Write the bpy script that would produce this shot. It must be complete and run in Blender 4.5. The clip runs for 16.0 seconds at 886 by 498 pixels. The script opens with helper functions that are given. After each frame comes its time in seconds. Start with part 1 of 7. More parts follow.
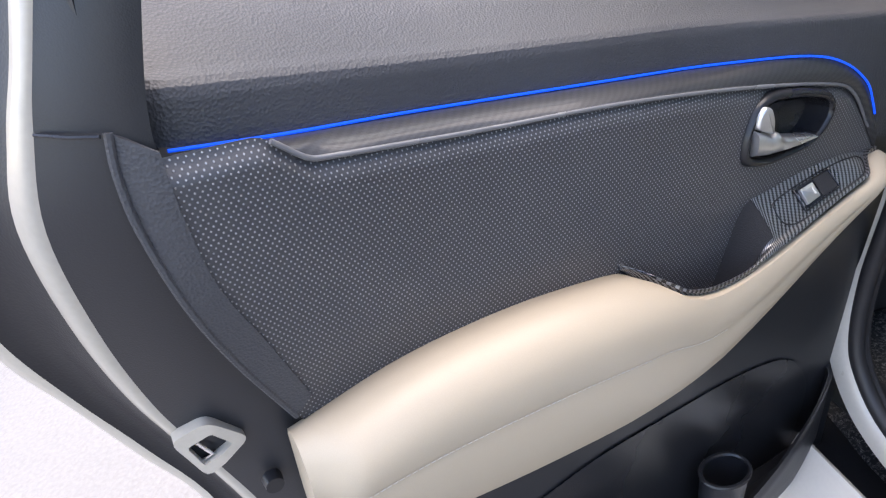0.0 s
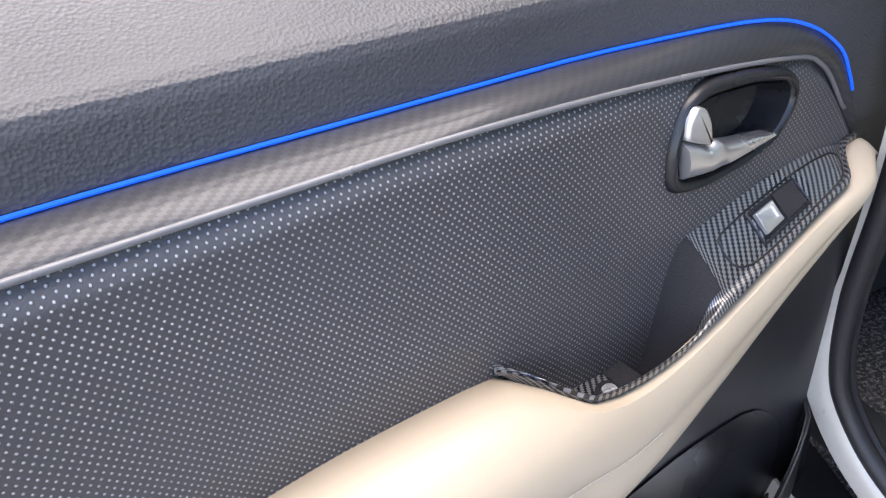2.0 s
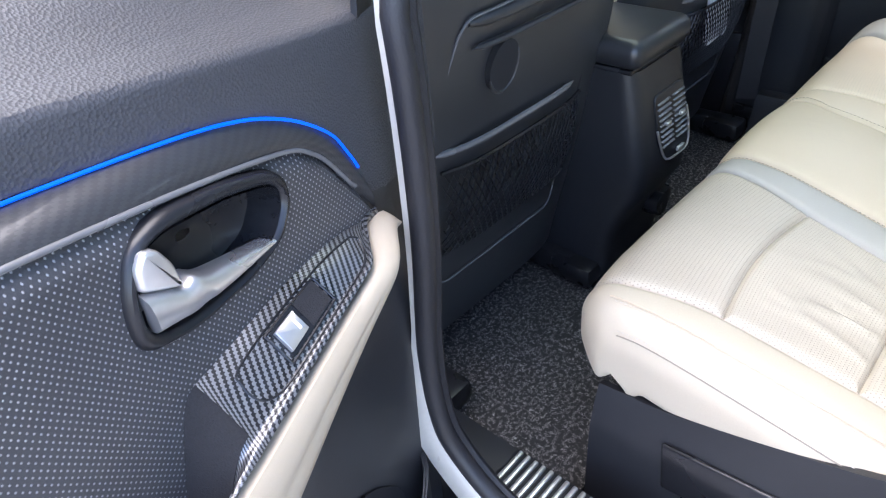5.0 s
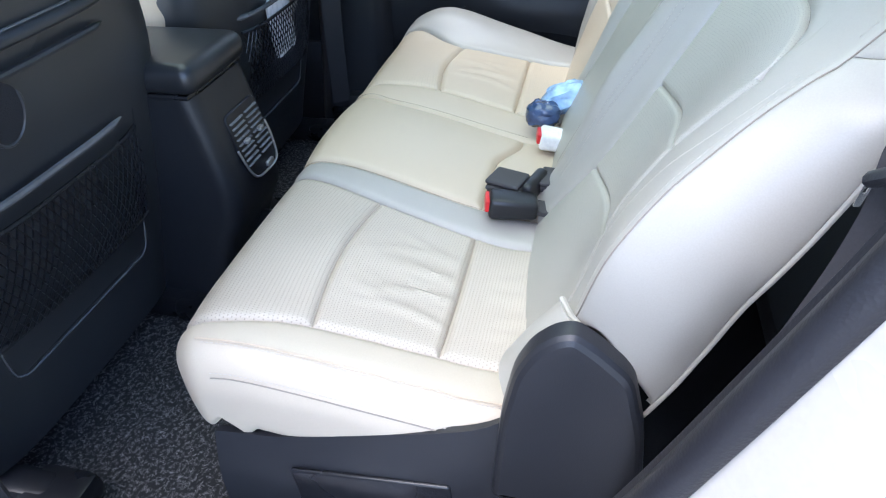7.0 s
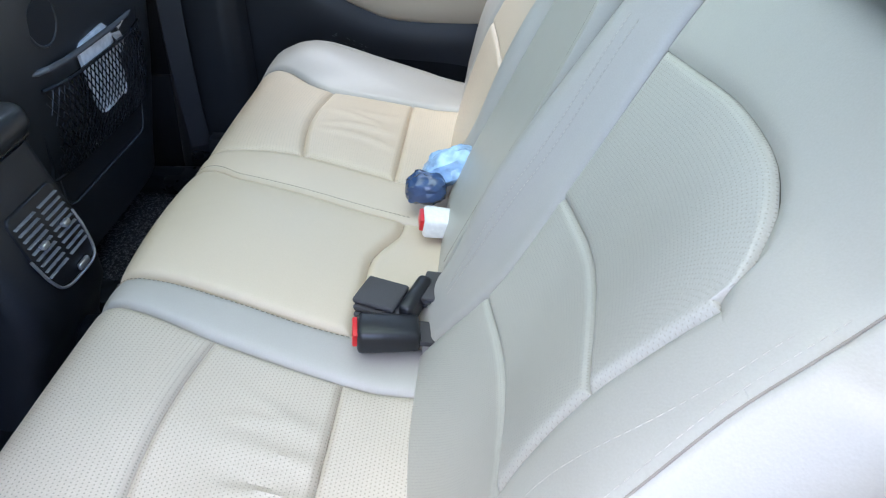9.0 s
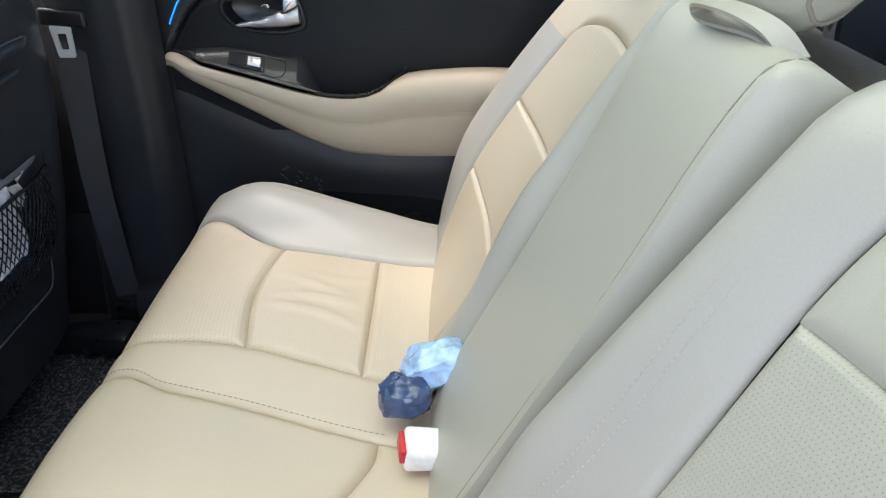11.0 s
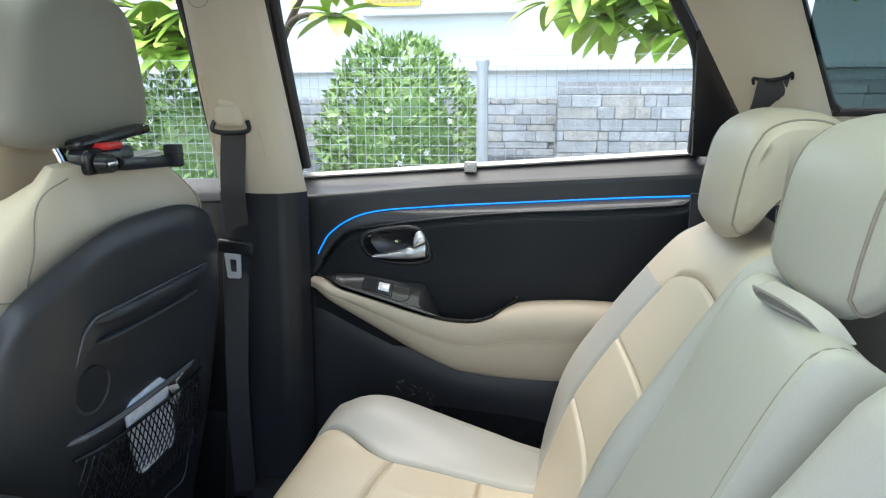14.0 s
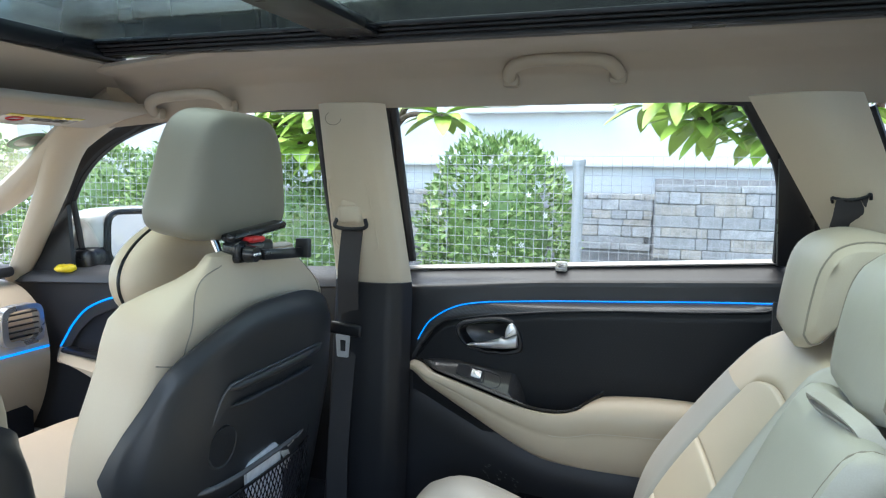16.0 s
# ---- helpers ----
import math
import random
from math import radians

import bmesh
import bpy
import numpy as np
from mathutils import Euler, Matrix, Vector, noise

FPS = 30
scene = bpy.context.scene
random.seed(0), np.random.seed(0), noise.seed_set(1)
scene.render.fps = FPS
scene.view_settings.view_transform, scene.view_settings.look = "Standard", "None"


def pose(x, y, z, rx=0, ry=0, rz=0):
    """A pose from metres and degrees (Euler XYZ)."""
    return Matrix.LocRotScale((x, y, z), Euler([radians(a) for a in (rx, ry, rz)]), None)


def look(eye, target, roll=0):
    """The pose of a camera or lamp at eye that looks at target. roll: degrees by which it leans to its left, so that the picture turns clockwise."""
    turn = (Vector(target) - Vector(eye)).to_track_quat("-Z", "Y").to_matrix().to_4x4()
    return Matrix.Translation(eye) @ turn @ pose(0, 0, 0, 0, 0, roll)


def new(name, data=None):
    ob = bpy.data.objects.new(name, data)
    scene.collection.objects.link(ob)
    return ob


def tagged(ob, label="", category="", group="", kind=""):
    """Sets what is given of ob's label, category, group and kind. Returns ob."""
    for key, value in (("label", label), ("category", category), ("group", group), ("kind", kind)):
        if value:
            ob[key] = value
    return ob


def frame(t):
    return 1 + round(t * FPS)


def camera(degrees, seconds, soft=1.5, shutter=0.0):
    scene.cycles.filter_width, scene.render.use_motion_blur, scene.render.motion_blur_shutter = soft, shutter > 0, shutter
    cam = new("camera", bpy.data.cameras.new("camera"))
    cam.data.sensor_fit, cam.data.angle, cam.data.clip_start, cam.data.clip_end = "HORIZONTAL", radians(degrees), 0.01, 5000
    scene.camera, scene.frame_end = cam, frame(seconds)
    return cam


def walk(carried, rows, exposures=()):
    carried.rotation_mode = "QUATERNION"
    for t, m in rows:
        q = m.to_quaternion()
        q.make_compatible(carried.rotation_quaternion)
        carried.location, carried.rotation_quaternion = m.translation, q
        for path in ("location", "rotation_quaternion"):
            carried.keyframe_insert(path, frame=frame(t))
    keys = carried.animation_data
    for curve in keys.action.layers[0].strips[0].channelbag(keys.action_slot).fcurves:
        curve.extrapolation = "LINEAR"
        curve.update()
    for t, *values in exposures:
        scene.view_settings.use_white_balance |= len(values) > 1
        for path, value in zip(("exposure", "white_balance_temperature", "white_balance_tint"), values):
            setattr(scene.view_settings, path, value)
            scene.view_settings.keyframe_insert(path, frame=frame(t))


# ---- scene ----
cam = camera(67.3, 16.0, soft=1.2)
PATH = [
    (0, (-1.324, -0.61, 1.129), (-1.001, 1.093, 0.131), -6.6),
    (0.5, (-1.267, -0.552, 1.113), (-1.022, 1.161, 0.11), -8.3),
    (1, (-1.21, -0.496, 1.106), (-0.956, 1.194, 0.066), -9.9),
    (1.5, (-1.171, -0.45, 1.096), (-0.874, 1.203, 0.011), -10.6),
    (2, (-1.146, -0.413, 1.084), (-0.789, 1.207, -0.033), -10.7),
    (2.5, (-1.128, -0.385, 1.077), (-0.718, 1.204, -0.066), -10.6),
    (3, (-1.111, -0.36, 1.073), (-0.643, 1.196, -0.093), -10.4),
    (3.5, (-1.09, -0.335, 1.069), (-0.532, 1.174, -0.118), -9.9),
    (4, (-1.054, -0.323, 1.074), (-0.341, 1.109, -0.126), -8.7),
    (4.5, (-1.01, -0.349, 1.084), (-0.102, 0.976, -0.107), -7.6),
    (5, (-0.979, -0.386, 1.088), (0.149, 0.765, -0.096), -5.5),
    (7.5, (-0.832, -0.498, 1.065), (0.728, -0.209, -0.153), -2.1),
    (8, (-0.759, -0.509, 1.068), (0.786, -0.259, -0.178), -1.7),
    (8.5, (-0.709, -0.514, 1.072), (0.84, -0.31, -0.177), -1.2),
    (9, (-0.636, -0.496, 1.077), (0.937, -0.368, -0.151), -0.4),
    (11.5, (-0.392, -0.449, 1.093), (1.363, -0.457, 0.136), -0.0),
    (12, (-0.403, -0.446, 1.109), (1.416, -0.413, 0.276), 0.4),
    (12.5, (-0.41, -0.458, 1.117), (1.443, -0.342, 0.374), 0.1),
    (13, (-0.423, -0.463, 1.126), (1.458, -0.261, 0.477), -0.1),
    (13.5, (-0.443, -0.468, 1.135), (1.457, -0.194, 0.572), -0.2),
    (14, (-0.468, -0.472, 1.147), (1.44, -0.112, 0.665), -0.4),
    (14.5, (-0.499, -0.475, 1.158), (1.407, -0.035, 0.743), -0.2),
    (15, (-0.531, -0.473, 1.168), (1.368, 0.049, 0.82), 0.2),
    (15.5, (-0.551, -0.482, 1.176), (1.337, 0.112, 0.89), 0.5),
    (16, (-0.575, -0.495, 1.179), (1.306, 0.145, 0.953), 0.9),
]
EXPOSURES = [(0.0, 2.30, 7000, 17), (1.0, 2.76, 7050, 17), (1.8, 2.68, 7100, 17), (3.0, 2.98, 7200, 18), (5.0, 3.02, 6400, 17), (7.5, 2.80, 5900, 14), (9.2, 2.74, 5950, 15), (11.5, 2.82, 7000, 17), (12.5, 2.80, 6700, 17), (14.0, 2.68, 6750, 12), (16.0, 2.54, 6450, 10)]
walk(cam, [(t, look(eye, target, roll)) for t, eye, target, roll in PATH], EXPOSURES)

# ---- world, sun, exposure ----
world = bpy.data.worlds.new("overcast_sky")
scene.world = world
world.use_nodes = True
wn = world.node_tree.nodes
sky = wn.new("ShaderNodeTexSky")
sky.sky_type, sky.sun_disc = "NISHITA", False
sky.sun_elevation, sky.sun_rotation = radians(58), radians(-70)
world.node_tree.links.new(sky.outputs[0], wn["Background"].inputs[0])
wn["Background"].inputs[1].default_value = 0.15
sun = new("sun", bpy.data.lights.new("sun", "SUN"))
sun.data.energy, sun.data.angle, sun.data.color = 1.7, radians(70), (1.0, 0.93, 0.83)
sun.matrix_world = look((0, 0, 0), (-0.12, -0.25, -0.95))


# ---- materials ----
def mat(name, color, rough=0.5, metal=0.0, grain=0.0, scale=200.0, vary=0.12, coarse=6.0, coat=0.0, emit=0.0, trans=0.0, spec=0.5, wrinkle=0.0, wear=0.0, sheen=0.0):
    """A surface with colour that varies at two scales, fine relief and uneven gloss."""
    m = bpy.data.materials.new(name)
    m.use_nodes = True
    n, l = m.node_tree.nodes, m.node_tree.links
    b = n["Principled BSDF"]
    tc = n.new("ShaderNodeTexCoord")
    big, small = n.new("ShaderNodeTexNoise"), n.new("ShaderNodeTexNoise")
    big.inputs["Scale"].default_value, small.inputs["Scale"].default_value = coarse, scale
    big.inputs["Detail"].default_value = 4.0
    for t in (big, small):
        l.new(tc.outputs["Object"], t.inputs["Vector"])
    add = n.new("ShaderNodeMath")
    add.operation = "ADD"
    l.new(big.outputs[0], add.inputs[0]), l.new(small.outputs[0], add.inputs[1])
    ramp = n.new("ShaderNodeMapRange")
    ramp.inputs[1].default_value, ramp.inputs[2].default_value = 0.6, 1.4
    ramp.inputs[3].default_value, ramp.inputs[4].default_value = 1 - vary, 1 + vary
    l.new(add.outputs[0], ramp.inputs[0])
    mul = n.new("ShaderNodeVectorMath")
    mul.operation = "SCALE"
    mul.inputs[0].default_value = color
    l.new(ramp.outputs[0], mul.inputs["Scale"])
    l.new(mul.outputs[0], b.inputs["Base Color"])
    rr = n.new("ShaderNodeMapRange")
    rr.inputs[1].default_value, rr.inputs[2].default_value = 0.3, 0.7
    rr.inputs[3].default_value, rr.inputs[4].default_value = max(0.02, rough - 0.06), min(1.0, rough + 0.08)
    l.new(big.outputs[0], rr.inputs[0]), l.new(rr.outputs[0], b.inputs["Roughness"])
    b.inputs["Metallic"].default_value = metal
    b.inputs["Specular IOR Level"].default_value = spec
    b.inputs["Coat Weight"].default_value = coat
    b.inputs["Coat Roughness"].default_value = 0.06
    b.inputs["Sheen Weight"].default_value = sheen
    b.inputs["Transmission Weight"].default_value = trans
    if emit:
        b.inputs["Emission Color"].default_value = (*color, 1)
        b.inputs["Emission Strength"].default_value = emit
    last = None
    if grain:
        vor = n.new("ShaderNodeTexVoronoi")
        vor.inputs["Scale"].default_value = scale
        l.new(tc.outputs["Object"], vor.inputs["Vector"])
        last = n.new("ShaderNodeBump")
        last.inputs["Strength"].default_value, last.inputs["Distance"].default_value = grain, 0.4 / scale
        l.new(vor.outputs["Distance"], last.inputs["Height"])
    if wrinkle:
        wv = n.new("ShaderNodeTexNoise")
        wv.inputs["Scale"].default_value, wv.inputs["Detail"].default_value, wv.inputs["Distortion"].default_value = 14.0, 2.0, 1.2
        l.new(tc.outputs["Object"], wv.inputs["Vector"])
        w2 = n.new("ShaderNodeBump")
        w2.inputs["Strength"].default_value, w2.inputs["Distance"].default_value = wrinkle, 0.02
        l.new(wv.outputs[0], w2.inputs["Height"])
        if last:
            l.new(last.outputs[0], w2.inputs["Normal"])
        last = w2
    if last:
        l.new(last.outputs[0], b.inputs["Normal"])
    return m


def math_node(n, l, op, a, b=None):
    k = n.new("ShaderNodeMath")
    k.operation = op
    for i, v in enumerate((a, b)):
        if v is None:
            continue
        if isinstance(v, (int, float)):
            k.inputs[i].default_value = v
        else:
            l.new(v, k.inputs[i])
    return k.outputs[0]


def perforated(name, color, dot, pitch, radius, rough=0.45, depth=0.6, dot_rough=None, grain=0.15, rows=1.0):
    """Leather or vinyl with rows of fine punched dots, laid out on the sheet's own metres (UV)."""
    m = mat(name, color, rough, grain=grain, scale=700)
    n, l = m.node_tree.nodes, m.node_tree.links
    b = n["Principled BSDF"]
    uv = n.new("ShaderNodeUVMap")
    sep = n.new("ShaderNodeSeparateXYZ")
    l.new(uv.outputs[0], sep.inputs[0])
    x, y = (math_node(n, l, "DIVIDE", sep.outputs[i], pitch * (rows if i else 1.0)) for i in (0, 1))
    row = math_node(n, l, "FLOOR", y)
    x = math_node(n, l, "ADD", x, math_node(n, l, "MULTIPLY", math_node(n, l, "MODULO", row, 2.0), 0.5))
    fx, fy = (math_node(n, l, "SUBTRACT", math_node(n, l, "FRACT", v), 0.5) for v in (x, y))
    fy = math_node(n, l, "MULTIPLY", fy, rows)
    d = math_node(n, l, "SQRT", math_node(n, l, "ADD", math_node(n, l, "MULTIPLY", fx, fx), math_node(n, l, "MULTIPLY", fy, fy)))
    k = n.new("ShaderNodeMapRange")
    k.interpolation_type = "SMOOTHSTEP"
    k.inputs[1].default_value, k.inputs[2].default_value = radius * 0.6, radius * 1.3
    k.inputs[3].default_value, k.inputs[4].default_value = 1.0, 0.0
    l.new(d, k.inputs[0])
    mix = n.new("ShaderNodeMix")
    mix.data_type = "RGBA"
    src = b.inputs["Base Color"].links[0].from_socket
    l.new(k.outputs[0], mix.inputs[0]), l.new(src, mix.inputs[6])
    mix.inputs[7].default_value = (*dot, 1)
    l.new(mix.outputs[2], b.inputs["Base Color"])
    if dot_rough is not None:
        mr = n.new("ShaderNodeMix")
        l.new(k.outputs[0], mr.inputs[0]), l.new(b.inputs["Roughness"].links[0].from_socket, mr.inputs[2])
        mr.inputs[3].default_value = dot_rough
        l.new(mr.outputs[0], b.inputs["Roughness"])
        l.new(k.outputs[0], b.inputs["Coat Weight"])
    bump = n.new("ShaderNodeBump")
    bump.inputs["Strength"].default_value, bump.inputs["Distance"].default_value = depth, 0.001
    bump.invert = depth > 0 and dot_rough is None
    l.new(k.outputs[0], bump.inputs["Height"])
    if b.inputs["Normal"].links:
        l.new(b.inputs["Normal"].links[0].from_socket, bump.inputs["Normal"])
    l.new(bump.outputs[0], b.inputs["Normal"])
    return m


def carbon(name, light, dark, period, cell, slant, rough, coat):
    """Twill weave: slanting bands with toothed edges, laid out on the sheet's own metres (UV)."""
    m = mat(name, dark, rough, coat=coat, vary=0.05)
    n, l = m.node_tree.nodes, m.node_tree.links
    b = n["Principled BSDF"]
    uv = n.new("ShaderNodeUVMap")
    sep = n.new("ShaderNodeSeparateXYZ")
    l.new(uv.outputs[0], sep.inputs[0])
    y = math_node(n, l, "DIVIDE", sep.outputs[1], cell)
    row, fy = math_node(n, l, "FLOOR", y), math_node(n, l, "FRACT", y)
    x = math_node(n, l, "DIVIDE", sep.outputs[0], period)
    x = math_node(n, l, "ADD", x, math_node(n, l, "MULTIPLY", row, slant))
    tooth = math_node(n, l, "MULTIPLY", math_node(n, l, "ABSOLUTE", math_node(n, l, "SUBTRACT", fy, 0.5)), 0.22)
    fx = math_node(n, l, "FRACT", math_node(n, l, "ADD", x, tooth))
    tri = math_node(n, l, "ABSOLUTE", math_node(n, l, "SUBTRACT", fx, 0.5))
    k = n.new("ShaderNodeMapRange")
    k.interpolation_type = "SMOOTHSTEP"
    k.inputs[1].default_value, k.inputs[2].default_value = 0.21, 0.29
    l.new(tri, k.inputs[0])
    shade = n.new("ShaderNodeMix")
    shade.data_type = "RGBA"
    l.new(k.outputs[0], shade.inputs[0])
    shade.inputs[6].default_value, shade.inputs[7].default_value = (*dark, 1), (*light, 1)
    l.new(shade.outputs[2], b.inputs["Base Color"])
    l.new(math_node(n, l, "MULTIPLY", k.outputs[0], 0.5), b.inputs["Metallic"])
    bump = n.new("ShaderNodeBump")
    bump.inputs["Strength"].default_value, bump.inputs["Distance"].default_value = 0.15, 0.0005
    l.new(tri, bump.inputs["Height"])
    l.new(bump.outputs[0], b.inputs["Normal"])
    return m


# LEATHER, COOL, PERF and FINE: one cream, warm light or skylight tinted in.
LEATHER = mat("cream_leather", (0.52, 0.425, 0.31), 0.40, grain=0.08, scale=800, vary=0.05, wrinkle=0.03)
LEATHER_COOL = mat("skylit_cream_leather", (0.385, 0.364, 0.31), 0.40, grain=0.08, scale=800, vary=0.05, wrinkle=0.03)
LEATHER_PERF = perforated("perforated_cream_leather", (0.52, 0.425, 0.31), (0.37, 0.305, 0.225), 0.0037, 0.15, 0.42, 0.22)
LEATHER_FINE = perforated("skylit_fine_perforated_leather", (0.385, 0.364, 0.31), (0.28, 0.265, 0.225), 0.0028, 0.15, 0.42, 0.2, grain=0.06)
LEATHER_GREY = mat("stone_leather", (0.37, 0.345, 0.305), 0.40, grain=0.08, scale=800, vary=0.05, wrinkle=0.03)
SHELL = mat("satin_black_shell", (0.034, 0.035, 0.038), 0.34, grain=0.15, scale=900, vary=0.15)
# Near cushion's cream, cooled to put skylight into its colour.
LEATHER_NEAR = perforated("skylit_perforated_leather", (0.455, 0.395, 0.315), (0.23, 0.205, 0.17), 0.0037, 0.16, 0.42, 0.45)
# Bolster's cream, toned the same way for its light.
LEATHER_EDGE = mat("toned_cream_leather", (0.45, 0.39, 0.30), 0.40, grain=0.08, scale=800, vary=0.05, wrinkle=0.03)
# Leather darkened to put the front headrests' shade into its colour.
LEATHER_SHADED = mat("shaded_headrest_leather", (0.20, 0.188, 0.155), 0.42, grain=0.10, scale=800, vary=0.06, wrinkle=0.04)
ARM_LEATHER = mat("cream_armrest_vinyl", (0.42, 0.35, 0.258), 0.45, grain=0.06, scale=1200, vary=0.04)
THREAD = mat("cream_thread", (0.46, 0.42, 0.36), 0.7, scale=2000)
SEAM = mat("seam_shadow_cord", (0.25, 0.22, 0.18), 0.8)
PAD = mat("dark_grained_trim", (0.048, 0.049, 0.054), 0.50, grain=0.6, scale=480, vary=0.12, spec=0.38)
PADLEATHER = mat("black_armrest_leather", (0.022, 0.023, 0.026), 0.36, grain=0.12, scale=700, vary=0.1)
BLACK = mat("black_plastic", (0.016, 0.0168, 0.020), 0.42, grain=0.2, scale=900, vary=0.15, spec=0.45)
# Grey base stands in for the highlight on dark edges and vent slats.
EDGE = mat("highlit_edge", (0.13, 0.13, 0.135), 0.24, vary=0.1)
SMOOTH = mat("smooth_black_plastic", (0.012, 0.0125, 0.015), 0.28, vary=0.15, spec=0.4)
# The dots' pale colour carries part of their sky glint.
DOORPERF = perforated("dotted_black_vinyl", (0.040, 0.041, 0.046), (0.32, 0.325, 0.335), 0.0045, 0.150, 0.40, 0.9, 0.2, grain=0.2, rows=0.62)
# Door vinyl again, with the far door's shade put into its colour.
DOORPERF_SHADED = perforated("shaded_dotted_black_vinyl", (0.008, 0.009, 0.011), (0.018, 0.019, 0.022), 0.0062, 0.10, 0.45, 0.3, 0.35, grain=0.2)
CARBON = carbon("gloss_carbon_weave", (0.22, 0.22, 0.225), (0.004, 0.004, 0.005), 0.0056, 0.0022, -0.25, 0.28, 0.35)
# Same weave, darkened to hold the far tray's shade.
CARBON_FAR = carbon("shaded_carbon_weave", (0.035, 0.035, 0.037), (0.004, 0.004, 0.005), 0.0056, 0.0022, -0.25, 0.28, 0.3)
STRIP = carbon("satin_carbon_weave", (0.058, 0.059, 0.063), (0.034, 0.035, 0.038), 0.0078, 0.0030, -0.30, 0.38, 0.2)
for weave, gloss in ((CARBON, 0.5), (STRIP, 0.25), (DOORPERF_SHADED, 0.22)):
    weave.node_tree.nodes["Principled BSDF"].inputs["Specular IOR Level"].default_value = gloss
BLUE_FAR = mat("azure_light_line", (0.0, 0.24, 1.0), 0.3, emit=0.25, vary=0.02, spec=0.2)
BLUE = mat("blue_light_line", (0.0, 0.075, 0.85), 0.35, emit=0.2, vary=0.02, spec=0.2)
SILVER = mat("satin_silver", (0.62, 0.62, 0.63), 0.28, metal=0.85, vary=0.04)
CHROME = mat("chrome", (0.75, 0.75, 0.77), 0.12, metal=1.0, vary=0.03)
STEEL = mat("bright_brushed_steel", (0.66, 0.66, 0.66), 0.38, metal=0.3, vary=0.04)
RUBBER = mat("black_rubber_seal", (0.012, 0.012, 0.015), 0.5, grain=0.2, scale=500)
PAINT = mat("cream_white_car_paint", (0.56, 0.54, 0.50), 0.25, coat=0.8, vary=0.03, coarse=3)
APERTURE = mat("cream_sill_paint", (0.40, 0.38, 0.345), 0.3, coat=0.4, vary=0.05)
PAINT_DULL = mat("door_edge_paint", (0.40, 0.36, 0.30), 0.35, coat=0.3, vary=0.06)
PILLAR = mat("beige_trim_plastic", (0.58, 0.49, 0.37), 0.55, grain=0.2, scale=800, vary=0.05)
HEADLINER = mat("beige_woven_headliner", (0.42, 0.36, 0.29), 0.9, grain=0.3, scale=1500, vary=0.06, sheen=0.2)
def looped_mat(name, dark, light):
    """Coiled strands of light and dark vinyl: contour lines of a warped noise."""
    m = mat(name, dark, 0.75, vary=0.3)
    n, l = m.node_tree.nodes, m.node_tree.links
    b = n["Principled BSDF"]
    tc = n.new("ShaderNodeTexCoord")
    a, c = n.new("ShaderNodeTexNoise"), n.new("ShaderNodeTexNoise")
    for t, sc, dist in ((a, 85.0, 1.6), (c, 160.0, 0.0)):
        t.inputs["Scale"].default_value, t.inputs["Distortion"].default_value, t.inputs["Detail"].default_value = sc, dist, 1.0
        l.new(tc.outputs["Object"], t.inputs["Vector"])
    f = math_node(n, l, "FRACT", math_node(n, l, "MULTIPLY", a.outputs[0], 9.0))
    d = math_node(n, l, "ABSOLUTE", math_node(n, l, "SUBTRACT", f, 0.5))
    k = n.new("ShaderNodeMapRange")
    k.inputs[1].default_value, k.inputs[2].default_value, k.inputs[3].default_value, k.inputs[4].default_value = 0.10, 0.26, 1.0, 0.0
    l.new(d, k.inputs[0])
    pick = n.new("ShaderNodeMapRange")
    pick.inputs[1].default_value, pick.inputs[2].default_value = 0.44, 0.60
    l.new(c.outputs[0], pick.inputs[0])
    mix = n.new("ShaderNodeMix")
    mix.data_type = "RGBA"
    l.new(math_node(n, l, "MULTIPLY", k.outputs[0], pick.outputs[0]), mix.inputs[0])
    mix.inputs[6].default_value, mix.inputs[7].default_value = (*dark, 1), (*light, 1)
    l.new(mix.outputs[2], b.inputs["Base Color"])
    bump = n.new("ShaderNodeBump")
    bump.inputs["Strength"].default_value, bump.inputs["Distance"].default_value = 0.9, 0.003
    l.new(k.outputs[0], bump.inputs["Height"])
    l.new(bump.outputs[0], b.inputs["Normal"])
    return m


CARPET = looped_mat("coiled_charcoal_mat", (0.030, 0.029, 0.030), (0.40, 0.375, 0.365))
FLOORMAT = mat("black_floor_carpet", (0.012, 0.012, 0.014), 0.95, grain=0.6, scale=700, vary=0.3)
WEBBING = mat("dark_grey_belt_webbing", (0.045, 0.042, 0.044), 0.75, grain=0.4, scale=700, vary=0.1)
RED = mat("red_release_button", (0.55, 0.012, 0.015), 0.35)


def glass(name, tint, shine=0.05):
    m = bpy.data.materials.new(name)
    m.use_nodes = True
    n, l = m.node_tree.nodes, m.node_tree.links
    n.remove(n["Principled BSDF"])
    tr, gl, mx, fr = n.new("ShaderNodeBsdfTransparent"), n.new("ShaderNodeBsdfGlossy"), n.new("ShaderNodeMixShader"), n.new("ShaderNodeLayerWeight")
    tr.inputs[0].default_value, gl.inputs["Roughness"].default_value, fr.inputs[0].default_value = (*tint, 1), shine * 0.3, 0.5
    edge = math_node(n, l, "MULTIPLY_ADD", math_node(n, l, "POWER", fr.outputs["Facing"], 5.0), 0.9)
    edge.node.inputs[2].default_value = 0.03
    l.new(edge, mx.inputs[0]), l.new(tr.outputs[0], mx.inputs[1]), l.new(gl.outputs[0], mx.inputs[2])
    l.new(mx.outputs[0], n["Material Output"].inputs[0])
    return m


GLASS = glass("side_glass", (0.84, 0.88, 0.87))
PRIVACY = glass("tinted_glass", (0.30, 0.37, 0.35))
ROOFGLASS = glass("tinted_roof_glass", (0.50, 0.56, 0.53))

# ---- shape helpers ----
ORG = {}


